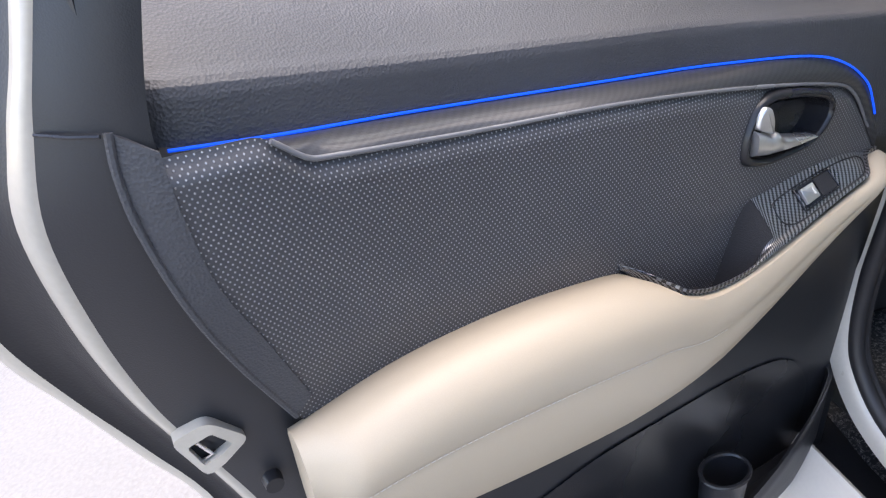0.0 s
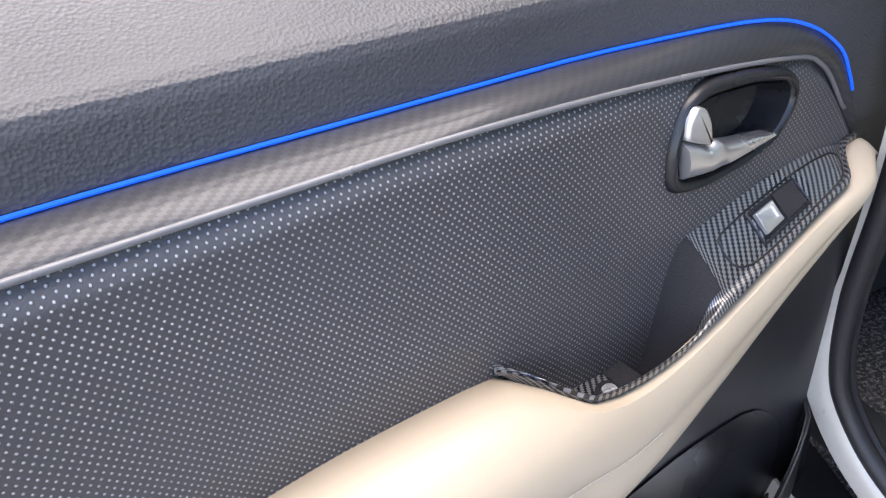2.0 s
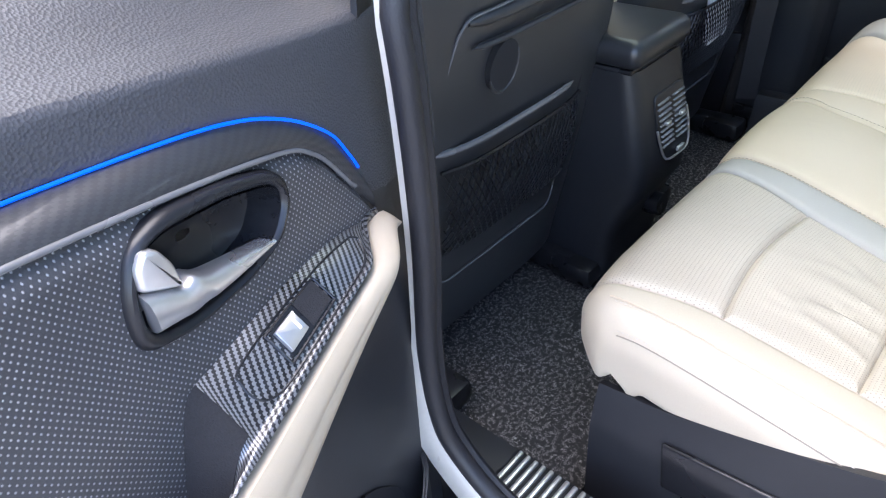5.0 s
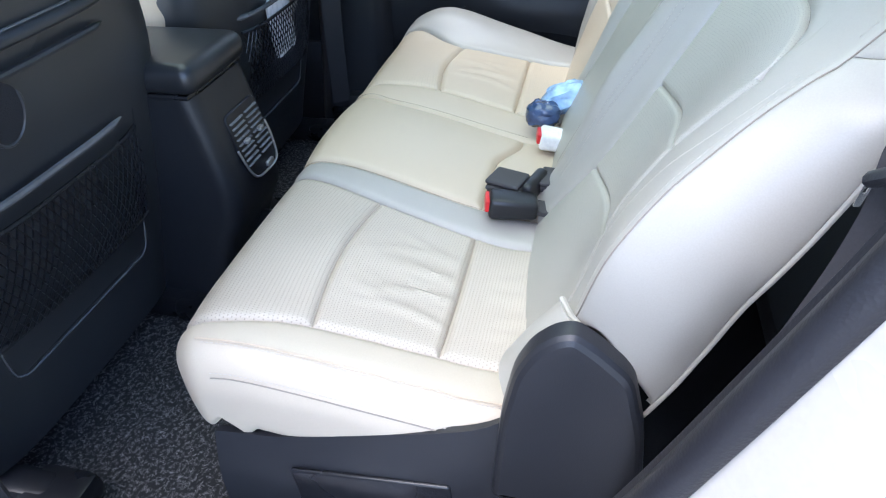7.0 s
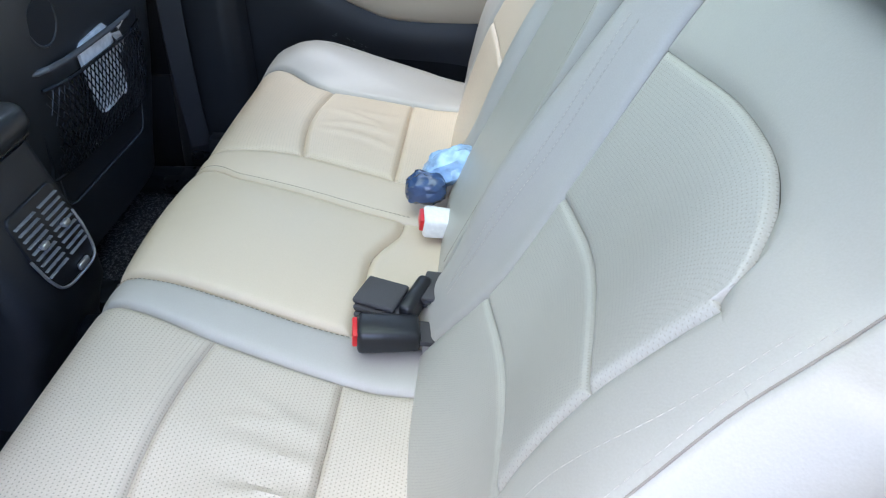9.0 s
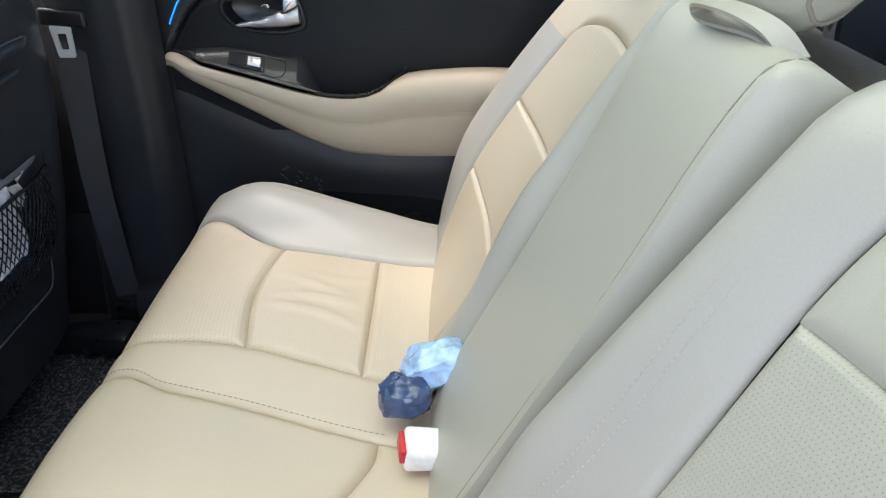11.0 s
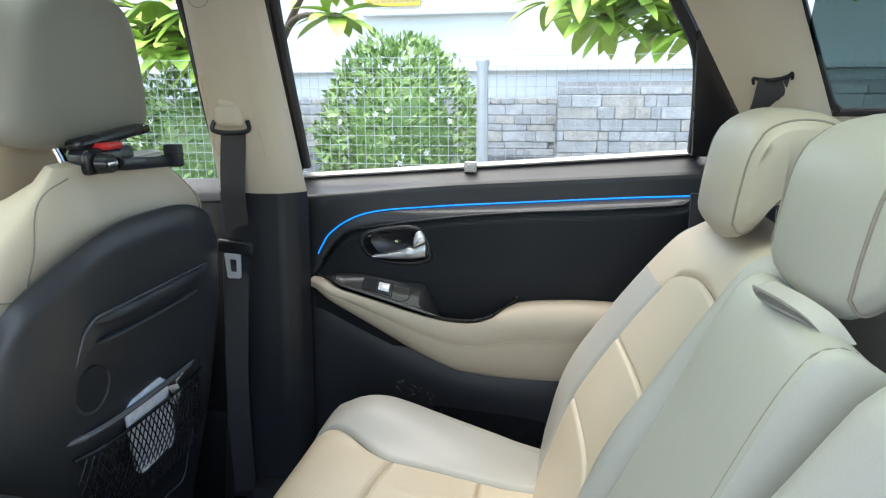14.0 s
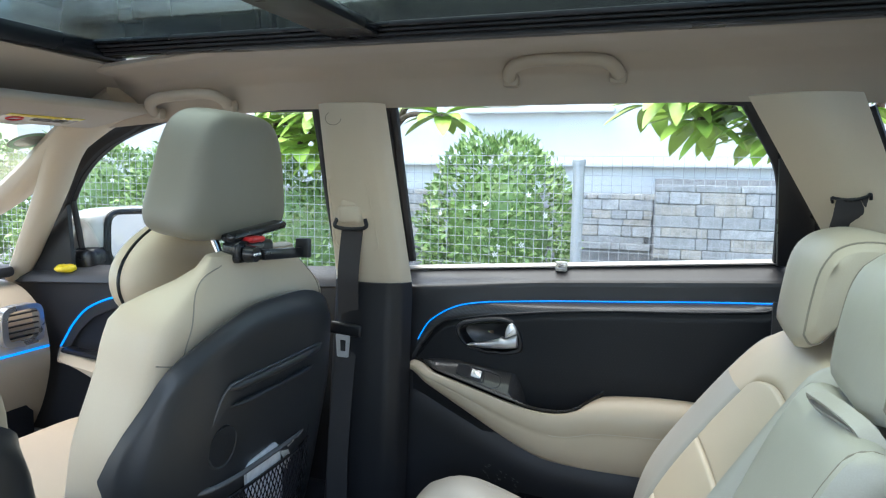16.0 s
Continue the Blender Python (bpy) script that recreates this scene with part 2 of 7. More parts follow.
def thing(name, base, label, category, group="", kind=""):
    """An Empty at a thing's base, to which its parts are parented."""
    ob = new(name)
    ob.empty_display_size = 0.05
    ob.location = base
    ORG[ob.name] = Vector(base)
    return tagged(ob, label, category, group, kind)


def part(name, bm, material, parent=None, label="", smooth=40, flip=True):
    """Links a bmesh, made in the world's metres, as ONE mesh object under a thing or a part."""
    if flip:
        bmesh.ops.recalc_face_normals(bm, faces=bm.faces)
    org = ORG[parent.name] if parent else Vector((0, 0, 0))
    bmesh.ops.translate(bm, verts=bm.verts, vec=-org)
    me = bpy.data.meshes.new(name)
    bm.to_mesh(me)
    bm.free()
    me.materials.append(material)
    for p in me.polygons:
        p.use_smooth = True
    me.set_sharp_from_angle(angle=radians(smooth))
    ob = new(name, me)
    if parent:
        ob.parent = parent
    ORG[ob.name] = org
    if label:
        ob["label"] = label
    return ob


def grid(fn, us, vs, thick=0.0, uvs=None, outer=None):
    """A sheet fn(u, v) -> point over two lists of values, with a back and rim when it has thickness. UV in metres. outer: the way it faces."""
    P = np.array([[fn(u, v) for v in vs] for u in us], float)
    nu, nv = P.shape[:2]
    bm = bmesh.new()
    uvl = bm.loops.layers.uv.new("UVMap")
    top = [[bm.verts.new(P[i, j]) for j in range(nv)] for i in range(nu)]
    UV = {}
    for i in range(nu):
        for j in range(nv):
            UV[top[i][j]] = uvs(us[i], vs[j]) if uvs else (us[i], vs[j])
    rows = [top]
    if thick:
        du = np.gradient(P, axis=0)
        dv = np.gradient(P, axis=1)
        nn = np.cross(du, dv)
        nn /= np.linalg.norm(nn, axis=2, keepdims=True) + 1e-12
        if outer is not None and (nn @ np.array(outer, float)).mean() < 0:
            nn = -nn
        Q = P - nn * thick
        back = [[bm.verts.new(Q[i, j]) for j in range(nv)] for i in range(nu)]
        for i in range(nu):
            for j in range(nv):
                UV[back[i][j]] = UV[top[i][j]]
        rows.append(back)
    for s in rows:
        for i in range(nu - 1):
            for j in range(nv - 1):
                bm.faces.new((s[i][j], s[i + 1][j], s[i + 1][j + 1], s[i][j + 1]))
    if thick:
        rim = [(i, 0) for i in range(nu)] + [(nu - 1, j) for j in range(1, nv)] + [(i, nv - 1) for i in range(nu - 2, -1, -1)] + [(0, j) for j in range(nv - 2, 0, -1)]
        for a, b in zip(rim, rim[1:] + rim[:1]):
            bm.faces.new((top[a[0]][a[1]], top[b[0]][b[1]], back[b[0]][b[1]], back[a[0]][a[1]]))
    for f in bm.faces:
        for lp in f.loops:
            lp[uvl].uv = UV[lp.vert]
    return bm


def loft(rings, caps=True, closed=True):
    """Rings of equal count joined in order."""
    bm = bmesh.new()
    R = [[bm.verts.new(p) for p in r] for r in rings]
    n = len(R[0])
    for a, b in zip(R, R[1:]):
        for i in range(n if closed else n - 1):
            j = (i + 1) % n
            bm.faces.new((a[i], a[j], b[j], b[i]))
    if caps and closed:
        bm.faces.new(R[0]), bm.faces.new(R[-1][::-1])
    return bm


def smooth_path(pts, n=8):
    """A Catmull-Rom curve through points."""
    P = [np.array(p, float) for p in pts]
    P = [2 * P[0] - P[1]] + P + [2 * P[-1] - P[-2]]
    out = []
    for a, b, c, d in zip(P, P[1:], P[2:], P[3:]):
        for k in range(n):
            t = k / n
            out.append(0.5 * (2 * b + (c - a) * t + (2 * a - 5 * b + 4 * c - d) * t * t + (3 * b - a - 3 * c + d) * t ** 3))
    return out + [P[-2]]


def curve_at(pts):
    """y over x through points, smooth."""
    q = smooth_path([(x, y) for x, y in pts], 12)
    xs, ys = [p[0] for p in q], [p[1] for p in q]
    return lambda x: float(np.interp(x, xs, ys))


def tube(pts, r, n=8, flat=1.0, up=(0, 0, 1), closed=False):
    """A bar along points; r may be a list; flat squeezes its section along its second axis."""
    P = [Vector(p) for p in pts]
    rings = []
    prev = None
    for i, p in enumerate(P):
        t = (P[min(i + 1, len(P) - 1)] - P[max(i - 1, 0)]).normalized()
        if prev is None:
            a = t.cross(Vector(up))
            a = a.normalized() if a.length > 1e-4 else t.orthogonal().normalized()
        else:
            a = (prev - t * prev.dot(t)).normalized()
        prev = a
        b = t.cross(a)
        rr = float(r[i] if isinstance(r, (list, tuple)) else r)
        rings.append([p + rr * (math.cos(k * 2 * math.pi / n) * a + flat * math.sin(k * 2 * math.pi / n) * b) for k in range(n)])
    return loft(rings)


def ribbon(pts, side, width, thick):
    """A flat band along points; side gives its width's direction."""
    s = Vector(side).normalized()
    rings = []
    P = [Vector(p) for p in pts]
    for i, p in enumerate(P):
        t = (P[min(i + 1, len(P) - 1)] - P[max(i - 1, 0)]).normalized()
        n = t.cross(s).normalized() * thick / 2
        w = s * width / 2
        rings.append([p - w - n, p + w - n, p + w + n, p - w + n])
    return loft(rings)


def rbox(c, size, r=0.005, m=None, seg=2):
    bm = bmesh.new()
    bmesh.ops.create_cube(bm, size=1.0)
    bmesh.ops.scale(bm, vec=size, verts=bm.verts)
    if r:
        bmesh.ops.bevel(bm, geom=bm.edges[:], offset=min(r, 0.45 * min(size)), segments=seg, affect="EDGES", profile=0.5)
    if m:
        bmesh.ops.transform(bm, matrix=m, verts=bm.verts)
    bmesh.ops.translate(bm, verts=bm.verts, vec=c)
    return bm


def prism(poly, to, depth, r=0.0, seg=2):
    """A plate with a polygon outline; to(a, b, h) gives the world's point."""
    bm = bmesh.new()
    lo = [bm.verts.new(to(a, b, 0)) for a, b in poly]
    hi = [bm.verts.new(to(a, b, depth)) for a, b in poly]
    bm.faces.new(lo[::-1])
    f = bm.faces.new(hi)
    for i in range(len(poly)):
        j = (i + 1) % len(poly)
        bm.faces.new((lo[i], lo[j], hi[j], hi[i]))
    if r:
        bmesh.ops.recalc_face_normals(bm, faces=bm.faces)
        bmesh.ops.bevel(bm, geom=list(f.edges), offset=r, segments=seg, affect="EDGES", profile=0.5)
    return bm


def ring_plate(outer, inner, to, depth, n=48):
    """A frame between two outlines, with depth."""
    def res(poly):
        q = np.array(poly + poly[:1], float)
        s = np.concatenate([[0], np.cumsum(np.linalg.norm(np.diff(q, axis=0), axis=1))])
        u = np.linspace(0, s[-1], n, endpoint=False)
        return [(np.interp(k, s, q[:, 0]), np.interp(k, s, q[:, 1])) for k in u]
    o, i = res(outer), res(inner)
    rings = [[to(a, b, 0) for a, b in o], [to(a, b, depth) for a, b in o], [to(a, b, depth) for a, b in i], [to(a, b, 0) for a, b in i]]
    bm = loft(rings + rings[:1], caps=False)
    bmesh.ops.remove_doubles(bm, verts=bm.verts, dist=1e-6)
    return bm


def bezel_ring(outer, inner, to):
    """A soft rounded rim between two outlines, standing proud of a panel."""
    o, i = resample(outer, 64), resample(inner, 64)
    prof = [(0.0, -0.002), (0.0, 0.002), (0.10, 0.0055), (0.30, 0.0080), (0.55, 0.0085), (0.80, 0.0070), (0.95, 0.0040), (1.0, -0.004)]
    return loft([[to(*(o[k] + (i[k] - o[k]) * f), h) for k in range(64)] for f, h in prof], caps=False)


def resample(poly, n):
    """Evenly spaced points on a closed outline, begun at its rightmost point."""
    q = np.array(poly, float)
    q = np.roll(q, -int(np.argmax(q[:, 0])), axis=0)
    q = np.vstack([q, q[:1]])
    d = np.concatenate([[0], np.cumsum(np.linalg.norm(np.diff(q, axis=0), axis=1))])
    return [np.array((np.interp(k, d, q[:, 0]), np.interp(k, d, q[:, 1]))) for k in np.linspace(0, d[-1], n, endpoint=False)]


def rounded(poly, r, n=4):
    """Rounds the corners of a 2D outline."""
    out = []
    m = len(poly)
    for i in range(m):
        p, a, b = np.array(poly[i], float), np.array(poly[i - 1], float), np.array(poly[(i + 1) % m], float)
        da, db = np.linalg.norm(a - p), np.linalg.norm(b - p)
        q = min(r, 0.45 * da, 0.45 * db)
        s, e = p + (a - p) / da * q, p + (b - p) / db * q
        for k in range(n + 1):
            t = k / n
            out.append(tuple((1 - t) ** 2 * s + 2 * t * (1 - t) * p + t * t * e))
    return out


def pillow(c, size, rot=None, e=0.45, nu=28, nv=18, shape=None):
    """A soft block: a superellipsoid, bent by shape(x, y, z) in unit coordinates."""
    def sp(v, p):
        return math.copysign(abs(v) ** p, v)
    rings = []
    for i in range(1, nv):
        th = -math.pi / 2 + math.pi * i / nv
        ring = []
        for k in range(nu):
            ph = 2 * math.pi * k / nu
            x, y, z = sp(math.cos(th), e) * sp(math.cos(ph), e), sp(math.cos(th), e) * sp(math.sin(ph), e), sp(math.sin(th), e)
            if shape:
                x, y, z = shape(x, y, z)
            p = Vector((x * size[0] / 2, y * size[1] / 2, z * size[2] / 2))
            ring.append((rot @ p if rot else p) + Vector(tuple(c)))
        rings.append(ring)
    return loft(rings)


def join(*bms):
    """Several bmeshes as one."""
    out = bmesh.new()
    for b in bms:
        me = bpy.data.meshes.new("tmp")
        b.to_mesh(me)
        b.free()
        out.from_mesh(me)
        bpy.data.meshes.remove(me)
    return out


def dashes(pts, length, gap, r, off=(0, 0, 0)):
    """A row of stitches along a curve."""
    P = [np.array(p, float) for p in pts]
    s = np.concatenate([[0], np.cumsum([np.linalg.norm(b - a) for a, b in zip(P, P[1:])])])
    A = np.array(P)
    at = lambda k: Vector([float(np.interp(k, s, A[:, i]) + off[i]) for i in range(3)])
    k, bms = 0.0, []
    while k + length < s[-1]:
        bms.append(tube([at(k), at(k + length * 0.5), at(k + length)], [r * 0.6, r, r * 0.6], 5))
        k += length + gap
    return join(*bms)


def dense(a, b, n, power=1.0):
    """Values from a to b, closer together at both ends."""
    t = np.linspace(0, 1, n)
    t = t + power * -np.sin(2 * np.pi * t) / (2 * np.pi) * 0.8
    return list(a + (b - a) * t)


def step(a, b, x):
    t = min(1.0, max(0.0, (x - a) / (b - a)))
    return t * t * (3 - 2 * t)

# ---- rear doors ----
BLUE_LINE = [(0.012, 0.835), (0.020, 0.850), (0.038, 0.876), (0.078, 0.903), (0.130, 0.918), (0.230, 0.926), (0.420, 0.939), (0.580, 0.950), (0.670, 0.955), (0.745, 0.961)]
STRIP_LOW = [(-0.002, 0.790), (0.020, 0.822), (0.044, 0.856), (0.060, 0.871), (0.079, 0.881), (0.126, 0.891), (0.201, 0.903), (0.294, 0.915), (0.40, 0.925), (0.502, 0.931), (0.56, 0.935), (0.640, 0.942), (0.672, 0.945), (0.692, 0.953), (0.704, 0.960)]
ARM_TOP = curve_at([(-0.004, 0.782), (0.010, 0.791), (0.050, 0.783), (0.149, 0.758), (0.230, 0.738), (0.290, 0.731), (0.335, 0.737), (0.384, 0.760), (0.450, 0.769), (0.530, 0.772), (0.630, 0.765), (0.725, 0.740)])
ARM_LOW = curve_at([(-0.004, 0.776), (0.018, 0.770), (0.072, 0.740), (0.130, 0.709), (0.208, 0.668), (0.270, 0.642), (0.315, 0.634), (0.40, 0.632), (0.55, 0.636), (0.725, 0.652)])
SILL = lambda u: 0.975 + 0.075 * u
out_at = lambda u: -0.004 - 0.033 * step(0.0, 0.30, u)


def lean(w):
    """How far the trim lies outward at a height."""
    return -0.05 * max(0.0, w - 0.80)


HANDLE_HOLE = [(0.230, 0.834), (0.226, 0.865), (0.213, 0.887), (0.192, 0.892), (0.143, 0.886), (0.108, 0.877), (0.099, 0.869), (0.100, 0.855), (0.115, 0.835), (0.150, 0.826), (0.198, 0.825)]


def in_outline(x, y, poly):
    """Whether a point lies within an outline."""
    inside = False
    for (x0, y0), (x1, y1) in zip(poly, poly[1:] + poly[:1]):
        if (y0 > y) != (y1 > y) and x < x0 + (y - y0) / (y1 - y0) * (x1 - x0):
            inside = not inside
    return inside


TRAY_IN = curve_at([(-0.01, 0.774), (0.006, 0.779), (0.016, 0.786), (0.04, 0.796), (0.065, 0.800), (0.114, 0.799), (0.165, 0.793), (0.200, 0.788), (0.40, 0.77)])


def rear_door(side, to, near):
    """A rear door's inner trim. to(u, v, w): u rearward, v into the car, w up. near: the open one."""
    base = to(0.4, -0.05, 0.30)
    d = thing("car_door", base, "open rear car door with dark trim and a cream armrest" if near else "closed rear car door with dark trim and a cream armrest", "car door", "rear doors")
    nv = to(0, 1, 0) - to(0, 0, 0)
    sheet = lambda *a, **k: grid(*a, outer=nv, **k)
    low_edge = lambda u: ARM_LOW(u) - (0.018 * step(0.24, 0.42, u) if near else 0.0)
    blue, low = smooth_path(BLUE_LINE, 6), smooth_path(STRIP_LOW, 6)
    top_of, low_of = curve_at(BLUE_LINE[2:]), curve_at(STRIP_LOW[1:-2])
    rear = lambda w: 0.758 - 0.9 * max(0.0, 0.90 - w) ** 1.6
    # dotted main panel, with a rolled upper edge
    us = [0.004 + 0.75 * k / 150 for k in range(151)]
    def panel_top(u):
        if u < 0.02:
            return 0.79 + 1.7 * u
        return low_of(u) if u < 0.66 else low_of(0.66) + 0.022 * step(0.66, 0.70, u)
    def panel(u, s):
        hi, lo = panel_top(u), min(ARM_TOP(u), 0.69) - 0.03
        w = lo + (hi - lo) * s
        uu = min(u, rear(w))
        roll = 0.008 * (1 - step(0.0, 0.016, hi - w))
        dip = 0.004 * math.exp(-((uu - 0.17) / 0.09) ** 2 - ((w - 0.86) / 0.05) ** 2)
        return to(uu, lean(w) + 0.003 - roll - dip, w)
    pb = (sheet(panel, us, dense(0, 1, 70, 0.5), 0.004, uvs=lambda u, s: (u, (min(ARM_TOP(u), 0.69) - 0.03) + (panel_top(u) - min(ARM_TOP(u), 0.69) + 0.03) * s)))
    uvl = pb.loops.layers.uv.active
    gone = []
    for f in pb.faces:
        q = np.mean([tuple(lp[uvl].uv) for lp in f.loops], axis=0)
        if in_outline(q[0], q[1], HANDLE_HOLE):
            gone.append(f)
    bmesh.ops.delete(pb, geom=gone, context="FACES")
    # The far panel takes the vinyl with shade in its colour.
    part("door_panel", pb, DOORPERF if near else DOORPERF_SHADED, d, "dark dotted vinyl panel")
    # Near edge has its highlight painted in; the far one stays dark.
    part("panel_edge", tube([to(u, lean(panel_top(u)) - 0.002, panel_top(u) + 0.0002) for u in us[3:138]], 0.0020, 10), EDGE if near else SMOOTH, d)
    # woven strip below the light line
    bb = [blue[int(k * (len(blue) - 1) / 60)] for k in range(61)]
    ll = [low[int(k * (len(low) - 1) / 60)] for k in range(61)]
    B = lambda t: np.array([np.interp(t, np.linspace(0, 1, 61), [p[i] for p in bb]) for i in (0, 1)])
    C = lambda t: np.array([np.interp(t, np.linspace(0, 1, 61), [p[i] for p in ll]) for i in (0, 1)])
    def strip(t, s):
        p = B(t * 0.94) * (1 - s) + C(t) * s
        return to(p[0], (lean(p[1]) - 0.003) * s + out_at(p[0]) * (1 - s) + 0.005 * math.sin(s * math.pi), p[1])
    def strip_uv(t, s):
        p = B(t * 0.94) * (1 - s) + C(t) * s
        return (p[0], s * 0.04 + p[0] * 0.05)
    part("carbon_strip", sheet(strip, list(np.linspace(0, 1, 80)), list(np.linspace(0, 1, 7)), 0.004, uvs=strip_uv), STRIP, d, "dark woven carbon-look trim strip")
    part("light_line", tube([to(u, out_at(u) + 0.002, w + 0.001) for u, w in blue], 0.0012, 8), BLUE if near else BLUE_FAR, d, "glowing blue light line")
    far = 1 if near else 0
    # upper trim: upright band, then the grained ledge under the window
    def crown(t, s):
        u = -0.115 + 0.872 * t
        lo = 0.002 + top_of(max(0.06, u)) if u > 0.06 else (0.80 if u < 0.02 else np.interp(u, (0.02, 0.03, 0.038, 0.06), (0.852, 0.868, 0.878, 0.893)))
        br = max(lo + 0.012, 0.950 + 0.066 * u)
        hi = SILL(u)
        prof = ((0, 0.0), (br - lo - 0.008, -0.001), (br - lo - 0.002, -0.003), (br - lo + 0.002, -0.008), (br - lo + 0.006, -0.016), (br - lo + (hi - br) * 0.6, -0.036), (hi - lo + far * 0.022, -0.056 - far * 0.035), (hi - lo + far * 0.022 + 0.001, -0.064 - far * 0.035), (hi - lo - 0.01, -0.070 - far * 0.035))
        k = s * (len(prof) - 1)
        i = min(int(k), len(prof) - 2)
        a, b = prof[i], prof[i + 1]
        q, v = a[0] + (b[0] - a[0]) * (k - i), a[1] + (b[1] - a[1]) * (k - i)
        endr = 0.012 * step(0.735, 0.757, u) ** 2
        base_v = out_at(u) + (-0.037 - out_at(u)) * step(0.15, 0.6, s)
        return to(u, base_v + v - endr, lo + q)
    # Far trim is the same grained trim; black puts its shade into the colour.
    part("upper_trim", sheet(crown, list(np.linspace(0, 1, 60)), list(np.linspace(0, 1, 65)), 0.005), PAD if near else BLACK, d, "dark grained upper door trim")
    front_u = lambda w: -0.030 - 0.058 * step(0.36, 0.68, w)
    # front upright trim between the panel and the hinge edge
    part("front_trim", sheet(lambda w, s: to(front_u(w) + (0.008 - front_u(w) + 0.030 * step(0.79, 0.86, w)) * s, lean(w) - 0.006 + 0.003 * s - 0.006 * step(0.80, 0.86, w) - 0.010 * (1 - step(0, 0.15, s)), w), list(np.linspace(0.30, 0.87, 34)), [0, 0.05, 0.1, 0.15, 0.3, 0.7, 1.0], 0.004), BLACK, d)
    # armrest
    secs = []
    for u in dense(-0.004, 0.725, 54, 0.7):
        t, b = ARM_TOP(u), low_edge(u)
        h = max(0.004, t - b)
        scoop = step(0.02, 0.07, u) * (1 - step(0.345, 0.395, u))
        vin = 0.001 + (0.030 + 0.012 * step(0.05, 0.3, u)) * scoop
        end = 1 - 0.55 * (1 - step(-0.004, 0.05, u)) - 0.35 * step(0.690, 0.725, u)
        out = (0.046 + 0.022 * step(0.05, 0.45, u)) * end
        vin = min(vin, out * 0.7)
        prof = [(vin, t - 0.001), (vin + (out - vin) * 0.35, t + 0.004 * (1 - scoop)), (vin + (out - vin) * 0.65, t + 0.002 * (1 - scoop)), (vin + (out - vin) * 0.88, t - min(0.010, h * 0.1)), (out, t - min(0.026, 0.25 * h)), (out * 1.005, t - 0.36 * h), (out * 0.97, t - 0.40 * h), (out * 0.99, t - 0.46 * h), (out * 0.93, t - 0.72 * h), (out * 0.84, t - 0.92 * h), (out * 0.72, b), (0.0, b + 0.001), (max(-0.012, vin - 0.006), b + 0.3 * h), (max(-0.012, vin - 0.006), t - 0.012)]
        secs.append([to(u, v, w) for v, w in prof])
    arm = part("armrest", loft(secs), ARM_LEATHER, d, "cream padded armrest", smooth=50)
    line = [to(u, (0.046 + 0.022 * step(0.05, 0.45, u)) * 0.975 + 0.0012, ARM_TOP(u) - 0.40 * (ARM_TOP(u) - low_edge(u))) for u in np.linspace(0.30, 0.705, 60)]
    part("stitching", dashes(line, 0.004, 0.0015, 0.0006), THREAD, arm)
    # glossy woven tray: switch plate, then the pull cup
    def tray(u, s):
        scoop = step(0.02, 0.07, u) * (1 - step(0.345, 0.395, u))
        vo = 0.002 + (0.033 + 0.012 * step(0.05, 0.3, u)) * scoop
        k = step(0.216, 0.274, u) * (1 - step(0.352, 0.392, u))
        plate = TRAY_IN(u) * (1 - s) + ARM_TOP(u) * s + 0.004 * math.sin(math.pi * s)
        floor_w = 0.668 + 0.034 * step(0.262, 0.282, u) + 0.10 * max(0.0, u - 0.29)
        e = step(0.66, 0.96, s)
        w = plate * (1 - k) + (floor_w * (1 - e) + ARM_TOP(u) * e) * k
        return to(u, 0.002 + vo * s, w + 0.0015 + 0.006 * step(0.80, 0.96, s))
    # The far tray takes the weave darkened for shade.
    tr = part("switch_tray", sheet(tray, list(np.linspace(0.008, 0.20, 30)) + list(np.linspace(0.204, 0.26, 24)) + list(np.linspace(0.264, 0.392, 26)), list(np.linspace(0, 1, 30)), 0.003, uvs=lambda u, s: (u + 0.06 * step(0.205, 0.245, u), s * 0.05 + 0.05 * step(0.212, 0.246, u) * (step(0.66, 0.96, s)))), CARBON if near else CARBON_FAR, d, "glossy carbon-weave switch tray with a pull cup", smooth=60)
    def on_tray(u, s, h):
        p = Vector(tray(u, s))
        q = (Vector(tray(u + 0.004, s)) - p).cross(Vector(tray(u, s + 0.05)) - p).normalized()
        if q.z < 0:
            q = -q
        return p + q * h
    part("cup_liner", sheet(lambda u, q: on_tray(u, q, 0.0012), list(np.linspace(0.214, 0.300, 30)), list(np.linspace(0.02, 0.76, 20)), 0.0006), FLOORMAT, tr, "black lining of the pull cup")
    # groove of the switch plate, window switch, screw
    loop = [(0.055, 0.30), (0.050, 0.55), (0.060, 0.78), (0.10, 0.86), (0.165, 0.84), (0.192, 0.70), (0.195, 0.40), (0.185, 0.26), (0.12, 0.22), (0.075, 0.22), (0.055, 0.30)]
    part("plate_seam", tube([on_tray(u, s, 0.0002) for u, s in smooth_path(loop, 5)], 0.0009, 6), SMOOTH, tr)
    frame2 = [(0.108, 0.30), (0.108, 0.72), (0.158, 0.72), (0.158, 0.30)]
    part("switch_frame", prism([(a, b) for a, b in rounded(frame2, 0.01)], lambda a, b, h: on_tray(a, b, h - 0.001), 0.0022), SMOOTH, tr)
    sw = part("window_switch", prism(rounded([(0.136, 0.35), (0.136, 0.66), (0.157, 0.66), (0.157, 0.35)], 0.005), lambda a, b, h: on_tray(a, b, h - 0.001 + 0.07 * max(0, a - 0.140) * (h > 0)), 0.0045, 0.0012), SILVER, tr, "silver window switch")
